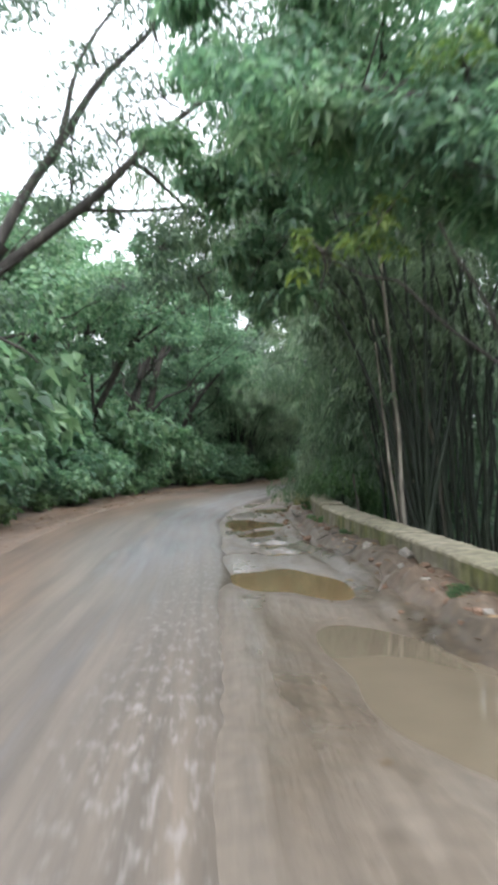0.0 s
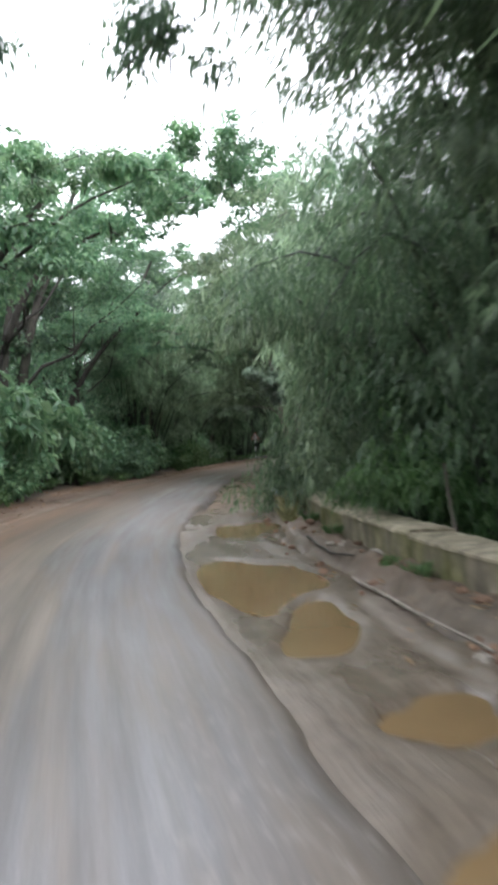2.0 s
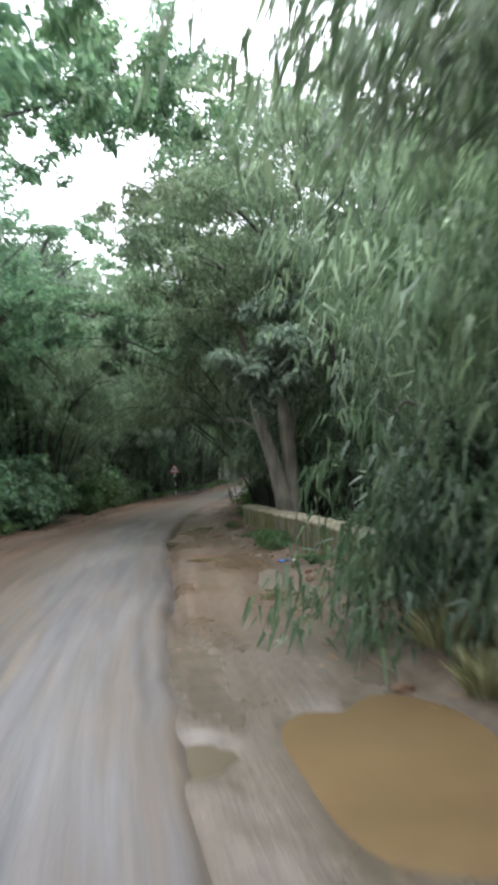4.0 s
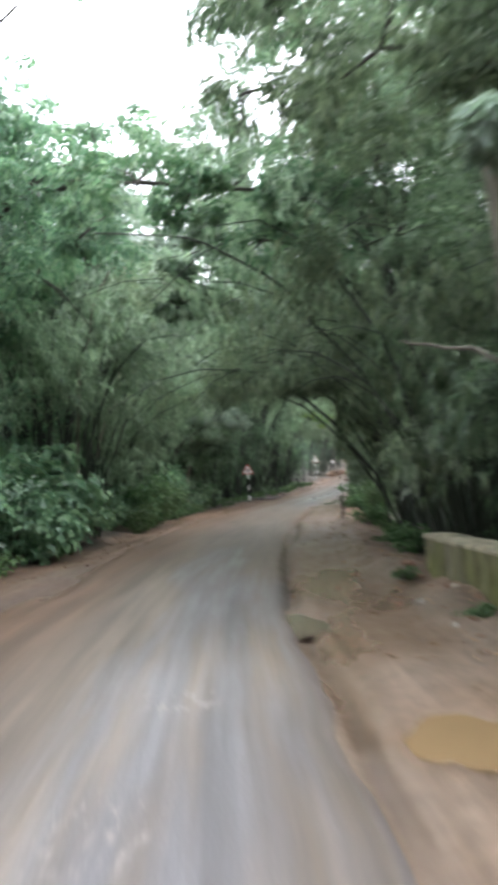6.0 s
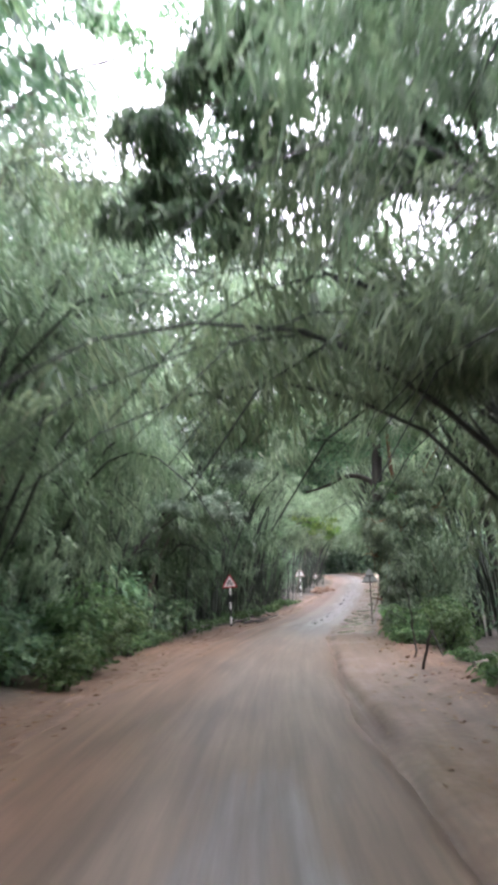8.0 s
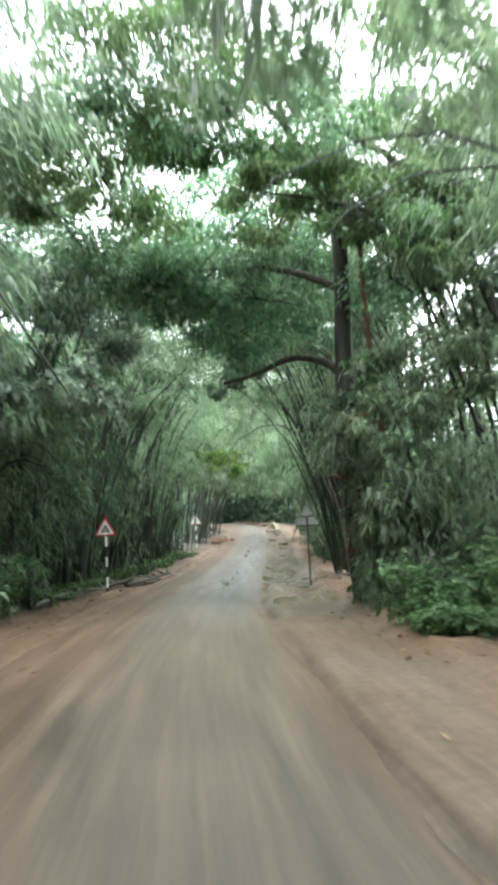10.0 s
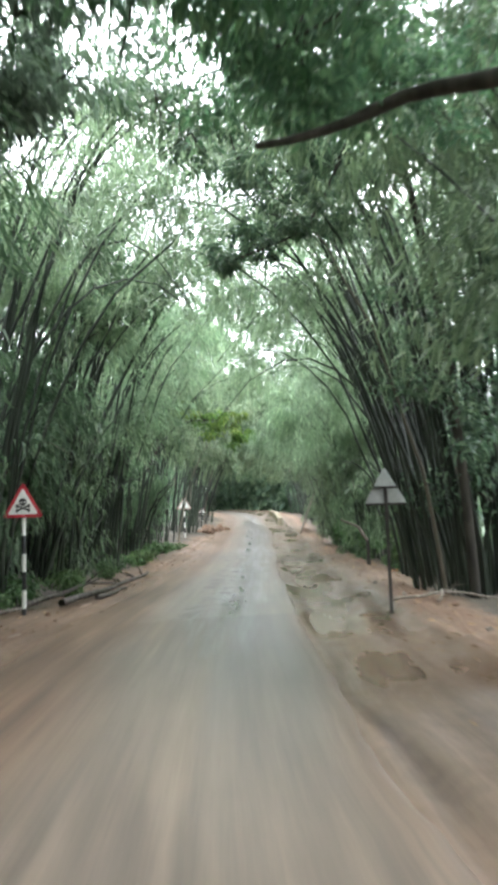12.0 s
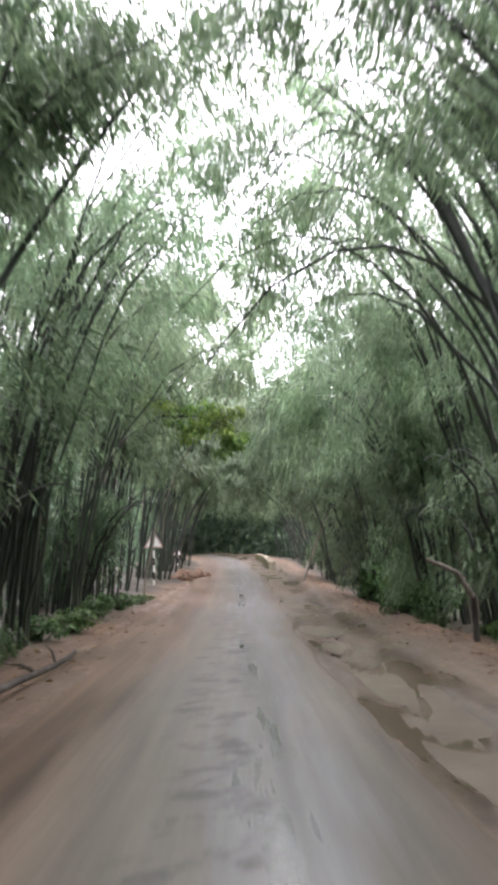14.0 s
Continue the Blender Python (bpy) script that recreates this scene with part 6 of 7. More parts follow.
# yellow-green canopy overhead beside the old tree
limb_tree("tree", "pale yellow-green canopy tree leaning over the road", (12.6, 60.4), ([(12.6, 60.4, -0.3), (12.2, 60.8, 4.0), (11.2, 61.4, 7.0), (9.6, 62.0, 8.2)], 0.13, 0.05),
          [([(11.6, 61.2, 6.0), (9.6, 62.0, 6.8), (8.3, 62.0, 6.8)], 0.05, 0.012)],
          [(10.2, 61.0, 7.0, 0.45, 560), (11.0, 61.0, 7.7, 0.5, 600), (11.1, 61.0, 6.7, 0.45, 520), (10.4, 61.0, 6.1, 0.4, 420), (10.95, 61.0, 5.6, 0.4, 420), (11.6, 61.2, 6.1, 0.45, 420), (8.2, 62.0, 6.9, 0.4, 620), (8.6, 62.0, 7.6, 0.45, 700), (8.6, 62.0, 6.2, 0.3, 300), (9.5, 62.0, 7.3, 0.5, 800), (10.4, 61.8, 8.1, 0.55, 900), (11.9, 61.6, 8.3, 0.6, 900), (11.3, 61.6, 7.2, 0.55, 900), (9.9, 61.9, 6.5, 0.4, 500), (8.0, 58.4, 8.2, 0.7, 700), (9.2, 58.0, 7.0, 0.6, 600), (7.0, 60.0, 7.8, 0.6, 600),
           (5.6, 62.0, 7.0, 0.5, 700), (6.4, 62.0, 7.6, 0.5, 700), (7.2, 62.0, 7.4, 0.5, 700), (6.2, 62.0, 6.2, 0.5, 600), (5.0, 62.0, 6.2, 0.5, 600), (7.4, 62.4, 8.4, 0.6, 700), (6.4, 60.2, 8.6, 0.6, 600), (5.2, 60.0, 8.0, 0.6, 600), (10.2, 62.3, 6.8, 0.3, 350), (10.2, 62.4, 7.6, 0.3, 350), (10.2, 62.2, 4.0, 0.22, 240)],
          OLIVE_LEAF, BARK, 314, (0.075, 0.14), 0.34, 0.5, many=1.9, loose=1.2)
limb_tree("tree", "slender tree with yellowish leaves hanging low over the road", (12.6, 88.4), ([(12.6, 88.4, -0.3), (13.0, 88.3, 2.4), (14.2, 88.1, 4.6), (15.4, 88.0, 5.4)], 0.09, 0.03),
          [([(15.0, 88.0, 5.2), (16.2, 88.0, 5.3), (17.4, 88.0, 4.9)], 0.03, 0.008)],
          [(15.7, 88.0, 5.2, 0.4, 500), (16.5, 88.0, 5.0, 0.45, 600), (17.3, 88.0, 4.7, 0.4, 500), (16.9, 88.2, 5.4, 0.4, 400), (15.0, 88.0, 5.6, 0.45, 400)], YOUNG_LEAF, BARK, 324, (0.1, 0.18), 0.36, 0.4)
# hanging branch in front of the arch of culms
limb_tree("tree", "slender tree with one leafy branch hanging over the road", (14.6, 70.6), ([(14.6, 70.6, -0.3), (14.2, 70.4, 4.0), (13.4, 70.2, 7.0), (12.6, 70.0, 8.6)], 0.09, 0.05),
          [([(12.8, 70.0, 8.3), (12.4, 70.0, 7.4), (12.02, 70.0, 6.4), (11.4, 70.0, 5.6), (10.85, 70.0, 5.3), (9.95, 70.0, 4.95)], 0.04, 0.01), ([(12.6, 70.0, 8.6), (11.2, 70.0, 9.2), (9.8, 70.0, 9.4)], 0.04, 0.01)],
          [(10.1, 70.0, 5.0, 0.2, 260), (10.6, 70.0, 5.4, 0.26, 300), (11.2, 70.0, 5.75, 0.26, 300), (10.9, 70.0, 6.3, 0.35, 380), (11.6, 70.0, 6.6, 0.3, 300), (11.2, 70.0, 8.2, 0.5, 560), (10.2, 70.0, 8.6, 0.5, 520), (12.2, 70.0, 8.2, 0.5, 560), (9.6, 70.0, 9.3, 0.5, 500),
           (10.4, 70.0, 7.5, 0.5, 520), (11.6, 70.0, 7.6, 0.5, 560), (10.4, 70.0, 6.6, 0.4, 360), (9.7, 70.0, 6.9, 0.35, 240), (13.2, 70.0, 7.5, 0.6, 640), (13.8, 70.0, 8.6, 0.6, 640), (9.2, 70.0, 7.4, 0.4, 260), (12.2, 70.0, 7.0, 0.5, 500), (13.05, 71.2, 7.4, 0.6, 900), (12.4, 71.7, 7.9, 0.6, 800), (13.9, 71.8, 6.6, 0.7, 900), (12.8, 71.5, 8.8, 0.7, 800), (14.2, 70.5, 3.2, 0.6, 700), (14.7, 71.0, 1.8, 0.6, 700), (14.0, 70.4, 4.7, 0.7, 800)],
          TREE_LEAF, BARK, 315, (0.07, 0.12), 0.42, many=1.5, loose=1.5)

limb_tree("tree", "dark leafy tree filling the gap behind the leaning culms", (15.8, 70.9), ([(15.8, 70.9, -0.3), (15.6, 70.7, 3.0), (15.2, 70.5, 6.0), (15.0, 70.4, 9.0)], 0.1, 0.04),
          [([(15.6, 70.7, 3.0), (14.8, 70.4, 4.2), (14.3, 70.4, 4.8)], 0.04, 0.01), ([(15.2, 70.5, 6.0), (14.4, 70.5, 7.2), (14.0, 70.6, 7.8)], 0.04, 0.01)],
          [(15.0, 70.4, 2.6, 0.7, 900), (15.3, 70.3, 4.0, 0.8, 1100), (14.8, 70.5, 5.4, 0.8, 1100), (15.4, 70.3, 6.6, 0.8, 1100), (14.6, 70.6, 7.6, 0.8, 1000), (15.4, 70.2, 8.8, 0.9, 1000), (14.4, 70.6, 9.4, 0.8, 800), (16.0, 70.4, 5.2, 0.9, 1100)],
          TREE_LEAF, BARK, 320, (0.08, 0.16), 0.42)
limb_tree("tree", "feathery bank tree with pale foliage leaning over the verge", (7.4, 76.6), ([(7.4, 76.6, -0.3), (7.8, 76.5, 3.0), (8.8, 76.4, 5.6), (9.6, 76.3, 7.2)], 0.08, 0.03),
          [([(8.4, 76.4, 4.6), (9.6, 76.6, 5.6), (10.4, 76.8, 6.2)], 0.03, 0.008)],
          [(10.2, 76.3, 6.3, 0.5, 600), (9.5, 75.8, 7.1, 0.55, 700), (10.7, 77.0, 7.2, 0.5, 500), (9.7, 77.4, 5.7, 0.5, 600), (8.9, 76.4, 6.2, 0.6, 700), (9.0, 76.0, 8.2, 0.6, 600)],
          BAMBOO_LEAF, BARK, 321, (0.1, 0.19), 0.3, 0.5)


def culm_fan(label, x, y, paths, thick, seed, leafy=25):
    """A few long bare culms rising from one stool."""
    rng = np.random.default_rng(seed)
    clump = tagged(new("bamboo_clump"), label, "bamboo", "bamboo clumps along the road")
    o = np.array([x, y, float(ground_z(x, y)) - 0.08])
    clump.location = o
    tips = []
    for pts in paths:
        pts = np.array([(x + rng.normal(0, 0.15), y + rng.normal(0, 0.15), o[2] - 0.3)] + list(pts), float)
        k, t = np.linspace(0, 1, len(pts)), np.linspace(0, 1, 16)
        path = np.stack([np.interp(t, k, pts[:, i]) for i in range(3)], -1)
        for _ in range(3):
            path[1:-1] = (path[:-2] + 2 * path[1:-1] + path[2:]) / 4
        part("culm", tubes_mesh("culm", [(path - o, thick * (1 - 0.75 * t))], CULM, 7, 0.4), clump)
        tips.append(path[11:] - o)
    c = np.concatenate(tips).repeat(leafy // 5, 0) + rng.normal(0, 0.3, (len(tips) * (leafy // 5) * 5, 3))
    p, d = sprays(c, 14, rng, 0.6, 0.7)
    n = len(p)
    v, q = blade_arrays(p, d, rng.uniform(0.13, 0.25, n), rng.uniform(0.026, 0.046, n), rng)
    part("foliage", mesh_from("foliage", v, q, LIT_LEAF, smooth=False), clump)


culm_fan("few long dark bare bamboo culms arching over the verge", 8.3, 77.0,
         [[(9.0, 77, 1.9), (9.9, 77, 4.1), (10.9, 77, 5.9), (12.1, 77, 7.8), (13.4, 77, 9.0)], [(9.1, 77.3, 2.6), (9.7, 77.3, 4.6), (10.4, 77.3, 6.8), (11.3, 77.3, 9.2)],
          [(8.8, 77.1, 2.6), (9.2, 77.1, 5.0), (9.9, 77.1, 8.0), (10.6, 77.1, 10.5)], [(8.6, 76.8, 3.0), (8.8, 76.8, 6.0), (9.2, 76.8, 9.0), (9.6, 76.8, 12.0)]], 0.06, 402)

culm_fan("fan of dark bamboo culms spreading from one stool behind the parapet", 3.85, 16.7,
         [[(3.3, 16.6, 1.6), (2.85, 16.5, 2.9), (2.3, 16.4, 3.9), (1.8, 16.3, 4.8)], [(3.45, 16.6, 1.8), (3.0, 16.5, 3.4), (2.6, 16.4, 4.6), (2.2, 16.3, 5.8)], [(3.6, 16.7, 2.0), (3.3, 16.6, 3.8), (3.0, 16.5, 5.4), (2.6, 16.4, 7.0)],
          [(3.7, 16.6, 2.2), (3.5, 16.5, 4.2), (3.4, 16.4, 6.2), (3.2, 16.3, 8.0)], [(3.9, 16.7, 2.2), (3.95, 16.6, 4.2), (4.0, 16.6, 6.2), (4.1, 16.5, 8.0)], [(4.05, 16.7, 2.0), (4.3, 16.6, 3.8), (4.7, 16.5, 5.6), (5.2, 16.4, 7.2)],
          [(4.1, 16.6, 1.7), (4.6, 16.5, 3.2), (5.2, 16.4, 4.8), (6.0, 16.3, 6.4)], [(3.5, 16.9, 1.8), (3.1, 17.1, 3.4), (2.8, 17.3, 5.0), (2.4, 17.6, 6.6)], [(3.8, 16.4, 2.0), (3.75, 16.1, 4.0), (3.6, 15.9, 6.0), (3.4, 15.7, 7.6)]], 0.045, 404)
culm_fan("thick dark bamboo culms bowing over the road from the bank", 17.92, 75.4,
         [[(16.72, 76.0, 4.39), (16.21, 76.0, 6.26), (15.36, 76.0, 8.00), (14.49, 76.0, 9.04), (13.74, 76.0, 9.80)], [(15.26, 74.0, 6.49), (14.88, 74.0, 7.53), (14.50, 74.0, 8.57)],
          [(17.22, 76.5, 4.99), (16.71, 76.5, 6.86), (15.86, 76.5, 8.60), (14.99, 76.5, 9.64), (14.24, 76.5, 10.40)]], 0.07, 403)

# drooping curtain at the end of the first parapet
bamboo(401, 3.2, 28.5, 190, culms=8, height=3.8, radius=0.2, out=0.35, lean=0.2, droop=1.0, boughs=150, low=0.05, hang=1.0, clearance=0.1, size=0.75,
       label="drooping dark bamboo shoots hanging down to the parapet's end")

bamboo(405, 10.75, 61.7, 170, culms=14, height=5.0, radius=0.5, out=1.0, lean=0.5, droop=0.9, boughs=210, low=0.08, hang=0.9, clearance=2.4, leaf=LIT_LEAF, size=0.8,
       label="young leafy bamboo clump hanging in front of the old tree")

# fresh shoots hanging over the parapet, dry grass at its end
bamboo(406, 3.05, 22.7, 200, culms=10, height=2.1, radius=0.3, out=0.6, lean=0.35, droop=1.0, boughs=110, low=0.1, hang=0.9, clearance=1.2, leaf=GRASS_LEAF, size=0.7, thick=0.012, dry=0.0,
       label="fresh bright green bamboo shoots hanging over the parapet")


def grass_tuft(label, x, y, height, spread, blades, material, seed):
    rng = np.random.default_rng(seed)
    a = rng.uniform(0, 2 * math.pi, blades)
    r = spread * np.sqrt(rng.uniform(0, 1, blades))
    p = np.stack([r * np.cos(a), r * np.sin(a), np.full(blades, -0.02)], -1)
    d = np.stack([np.cos(a) * rng.uniform(0.1, 0.7, blades), np.sin(a) * rng.uniform(0.1, 0.7, blades), np.ones(blades)], -1)
    root = tagged(new("grass_tuft"), label, "grass", "grass tufts")
    root.location = (x, y, float(ground_z(x, y)))
    ln = height * rng.uniform(0.5, 1.15, blades)
    part("grass", leaves_mesh("grass", p, d, ln, np.full(blades, 0.02), rng, material, 0.25), root)


for x, y, height, spread, seed in ((2.26, 26.9, 0.42, 0.1, 1), (2.45, 27.75, 0.5, 0.16, 2), (2.22, 26.3, 0.26, 0.08, 3), (2.75, 27.8, 0.6, 0.18, 8)):
    grass_tuft("pale dry grass tuft at the parapet's end", x, y, height, spread, 150, DRY_GRASS, seed)
for x, y, seed in ((2.36, 23.6, 4), (2.4, 25.3, 5), (2.44, 20.5, 6), (3.72, 35.6, 7)):
    grass_tuft("small green grass tuft at the parapet foot", x - 0.06, y, 0.22, 0.1, 70, GRASS_LEAF, seed)

# hedge of shrubs on the left bank
y = -7.0
while y < 66:
    plant(VARIED.choice(["big", "big", "mid"]) if y < 50 else VARIED.choice(["mid", "pale"]), float(x_left(y)) - VARIED.uniform(0.9, 1.3), y, VARIED.uniform(0, 360),
          VARIED.uniform(0.6, 1.25) * (1.0 if y < 50 else 0.75), VARIED.uniform(0.75, 1.25))
    if y < 52:
        plant("big", float(x_left(y)) - VARIED.uniform(2.2, 3.0), y + 0.6, VARIED.uniform(0, 360), VARIED.uniform(0.95, 1.7) if y < 38 else VARIED.uniform(0.7, 1.0), VARIED.uniform(0.8, 1.3))
    y += VARIED.uniform(1.5, 2.0)


# low weeds and ferns along both verges
for x, y, turn, size in ((3.55, 36.2, 30, 0.34), (3.62, 36.7, 150, 0.3), (3.45, 35.3, 80, 0.22)):
    plant("weed", x, y, turn, size * 1.5, 1.0)
for _ in range(16):
    y = VARIED.uniform(58.3, 63.4)
    plant("weed", float(x_right(y)) - 0.15 + VARIED.uniform(0.1, 0.85), y, VARIED.uniform(0, 360), VARIED.uniform(0.6, 1.0), VARIED.uniform(0.6, 0.9))
for y0, y1, side, gap, kinds in ((54, 66, -1, 0.8, ["weed", "weed", "pale"]), (57, 63.5, 1, 0.8, ["weed", "weed", "pale"]), (76, 92, 1, 1.3, ["weed", "pale"]), (68, 92, -1, 2.0, ["weed"]), (44, 56, 1, 1.6, ["weed"]),
                                 (30.5, 41, 1, 2.0, ["weed"]), (9, 24, 1, 4.0, ["weed"]), (9, 50, -1, 1.6, ["weed", "weed", "mid"])):
    y = y0
    while y < y1:
        x = float(x_left(y)) - VARIED.uniform(0.15, 0.8) if side < 0 else float(x_right(y)) + (VARIED.uniform(0.2, 1.2) if y > 43 else VARIED.uniform(-0.35, -0.2))
        k = VARIED.choice(kinds)
        plant(k, x, y, VARIED.uniform(0, 360), VARIED.uniform(0.5, 1.0) * ((0.35 if y < 28 else 0.6) if y < 43 and side > 0 else 1.0), VARIED.uniform(0.7, 1.1))
        y += gap * VARIED.uniform(0.6, 1.4)


# ---- woods behind ----
def clustered(rng, centres, spread, per):
    p = centres[:, None, :] + np.clip(rng.normal(0, 1, (len(centres), per, 3)), -1.5, 1.5) * np.array(spread)
    return p.reshape(-1, 3), rng.normal(0, 1, (len(centres) * per, 3)) + np.array([0, 0, -0.3])


def far_woods(side, seed):
    """The forest behind the first rows: roof, undergrowth and the depth behind them."""
    rng = np.random.default_rng(seed)

    def place(n, y0, y1, o0, o1, bias=1.0):
        y = rng.uniform(y0, y1, n)
        off = o0 + (o1 - o0) * rng.uniform(0, 1, n) ** bias
        x = (x_left(y) - off) if side < 0 else (x_right(y) + off)
        return x, y, ground_z(x, y), off

    layers = []
    x, y, g, off = place(620, -20, 150, 8.0, 24)
    top = 8.5 + 1.5 * np.sin(y * 0.31 + seed) + 1.2 * np.sin(x * 0.6 + y * 0.17)
    layers.append((np.stack([x, y, g + top - 3.5 * rng.uniform(0, 1, 620) ** 1.5], -1), (1.0, 1.0, 0.6), 46, (0.24, 0.5), 0.45, "woods", "dense green forest canopy behind the roadside"))
    x, y, g, off = place(1100, -10, 150, 2.3, 8, 0.8)
    layers.append((np.stack([x, y, g + 0.3 + 3.0 * rng.uniform(0, 1, 1100) ** 1.4], -1), (0.55, 0.55, 0.4), 34, (0.14, 0.32), 0.45, "undergrowth", "dark tangled forest undergrowth"))
    if side < 0:
        x, y, g, off = place(800, 8, 80, 2.0, 5.5)
        layers.append((np.stack([x, y, g + 0.6 + 3.8 * rng.uniform(0, 1, 800)], -1), (0.5, 0.5, 0.4), 34, (0.14, 0.3), 0.5, "undergrowth", "leafy green thicket under the bank trees"))
    x, y, g, off = place(760, -20, 150, 9, 24)
    layers.append((np.stack([x, y, g + rng.uniform(0, 7, 760)], -1), (1.2, 1.2, 1.0), 40, (0.45, 0.8), 0.5, "woods", "deep shaded forest foliage far from the road"))
    x, y, g, off = place(700, -70, 190, 20, 75)
    layers.append((np.stack([x, y, np.clip(g, 0, 3) + rng.uniform(1.5, 9.5, 700)], -1), (2.2, 2.2, 1.3), 24, (0.9, 1.7), 0.5, "woods", "wide forest cover stretching away from the road"))
    for c, spread, per, size, wide, cat, label in layers:
        p, d = clustered(rng, c, spread, per)
        ok = (p[:, 0] < x_left(p[:, 1]) - 1.2) if side < 0 else (p[:, 0] > x_right(p[:, 1]) + 1.3)
        p, d = p[ok], d[ok]
        ln = rng.uniform(size[0], size[1], len(p))
        # lighter leaf tone for the thicket, darker one for undergrowth in shade
        tagged(new("forest_" + cat, leaves_mesh("forest_" + cat, p, d, ln, ln * wide, rng, SHRUB_LEAF if cat == "undergrowth" and "thicket" in label else TREE_LEAF, 0.25)), label, cat, kind="stuff")
    tr = []
    for i in range(130):
        yy = rng.uniform(-10, 150)
        o = 3.2 + rng.uniform(0, 10)
        xx = float(x_left(yy)) - o if side < 0 else float(x_right(yy)) + o
        zz = float(ground_z(xx, yy))
        h = rng.uniform(6, 9.5)
        t = np.linspace(0, 1, 5)
        path = np.stack([xx + rng.normal(0, 0.5) * t, yy + rng.normal(0, 0.5) * t, zz - 0.3 + h * t], -1)
        tr.append((path, rng.uniform(0.04, 0.13) * (1 - 0.6 * t)))
    tagged(new("forest_trunks", tubes_mesh("forest_trunks", tr, BARK, 6)), "slender dark trunks standing in the forest", "woods", kind="stuff")


far_woods(-1, 51)
far_woods(1, 52)


def end_woods():
    rng = np.random.default_rng(53)
    n = 1700
    x, y = rng.uniform(16, 66, n), rng.uniform(137, 170, n)
    z = rise(y) - 1.0 + rng.uniform(0, 1, n) ** 1.3 * 15
    c = np.stack([x, y, z], -1)
    p, d = clustered(rng, c, (1.3, 1.3, 1.0), 32)
    ok = clear_of_road(p, 4.5)
    p, d = p[ok], d[ok]
    ln = rng.uniform(0.7, 1.2, len(p))
    tagged(new("forest_woods", leaves_mesh("forest_woods", p, d, ln, ln * 0.5, rng, TREE_LEAF, 0.25)), "distant forest closing the end of the road", "woods", kind="stuff")


end_woods()


# ---- small things on the verges ----
def stick(label, points, r0, r1, material=DEADWOOD, name="branch", group="fallen branches", wob=0.03, seed=1, sides=7, twigs=0):
    rng = np.random.default_rng(seed)
    pts = np.array(points, float)
    pts[:, 2] += np.maximum(ground_z(pts[:, 0], pts[:, 1]), rise(pts[:, 1]) - 0.04)
    k, t = np.linspace(0, 1, len(pts)), np.linspace(0, 1, 14)
    path = np.stack([np.interp(t, k, pts[:, i]) for i in range(3)], -1)
    path[1:-1] += rng.normal(0, wob, (12, 3)) * np.array([1, 1, 0.4])
    path[1:-1] = (path[:-2] + 2 * path[1:-1] + path[2:]) / 4
    o = path[0].copy()
    root = tagged(new(name), label, "branch", group)
    root.location = o
    part("stem", tubes_mesh("stem", [(path - o, r0 + (r1 - r0) * t)], material, sides), root)
    for _ in range(twigs):
        i = int(rng.integers(4, 13))
        q = path[i] - o
        e = q + rng.normal(0, 0.22, 3) * np.array([1, 1, 0.6]) + np.array([0, 0, 0.12])
        part("twig", tubes_mesh("twig", [(np.stack([q, (q + e) / 2 + 0.03, e]), np.array([0.5, 0.35, 0.15]) * (r0 + r1) / 2)], material, 5), root)
    return root


PALE_STICK = "long pale fallen branch lying along the muddy verge"
LOG = "long dark wet fallen branch lying along the muddy verge"
stick(LOG, [(8.2, 72.6, 0.10), (8.9, 74.2, 0.09), (9.6, 75.6, 0.12), (10.6, 77.8, 0.10), (11.6, 80.6, 0.10)], 0.065, 0.03, WET_WOOD, seed=1, twigs=5)
stick(LOG, [(7.6, 72.2, 0.14), (8.4, 73.9, 0.16), (9.2, 75.8, 0.22), (10.0, 77.0, 0.10)], 0.05, 0.025, WET_WOOD, seed=2, twigs=4)
stick(LOG, [(9.0, 73.9, 0.06), (9.5, 75.0, 0.05), (9.9, 75.6, 0.07)], 0.05, 0.03, WET_WOOD, seed=3)
stick(LOG, [(5.2, 67.0, 0.12), (6.4, 70.0, 0.2), (7.2, 71.6, 0.1), (7.9, 72.9, 0.12)], 0.045, 0.02, WET_WOOD, seed=4, twigs=3)
stick("thin dark vine trailing along the shaded verge", [(3.6, 64.0, 0.6), (4.6, 66.2, 0.3), (5.6, 68.4, 0.12)], 0.014, 0.008, BARK, seed=5)
stick("thin bamboo pole leaning against the roadside foliage", [(24.35, 98.5, -0.05), (25.05, 98.35, 1.75), (25.75, 98.2, 3.6)], 0.06, 0.04, DEADWOOD, "leaning_pole", wob=0.01, seed=6)
stick("broken pale bamboo stem bent down at the forest edge", [(16.78, 78.0, 0.62), (16.6, 78.05, 0.95), (16.4, 78.1, 1.15), (16.15, 78.2, 1.3)], 0.045, 0.03, DEADWOOD, "broken_stem", wob=0.015, seed=7)
stick("short mast of the broken bamboo stem", [(16.8, 78.0, 0.0), (16.82, 78.02, 0.35), (16.79, 78.0, 0.66)], 0.05, 0.045, BARK, "broken_stem", wob=0.005, seed=77)
stick(PALE_STICK, [(1.87, 20.9, 0.05), (1.93, 19.6, 0.05), (2.05, 18.1, 0.05)], 0.02, 0.011, seed=8, wob=0.012)
stick("thin pale stick lying across the wet mud", [(1.16, 15.75, 0.03), (1.25, 15.45, 0.03), (1.34, 15.2, 0.03)], 0.016, 0.01, seed=9, wob=0.003)
stick("small tuft of broken twigs in the mud", [(2.55, 12.4, 0.02), (2.62, 12.5, 0.08), (2.7, 12.65, 0.16)], 0.014, 0.005, seed=10, twigs=5, wob=0.01)
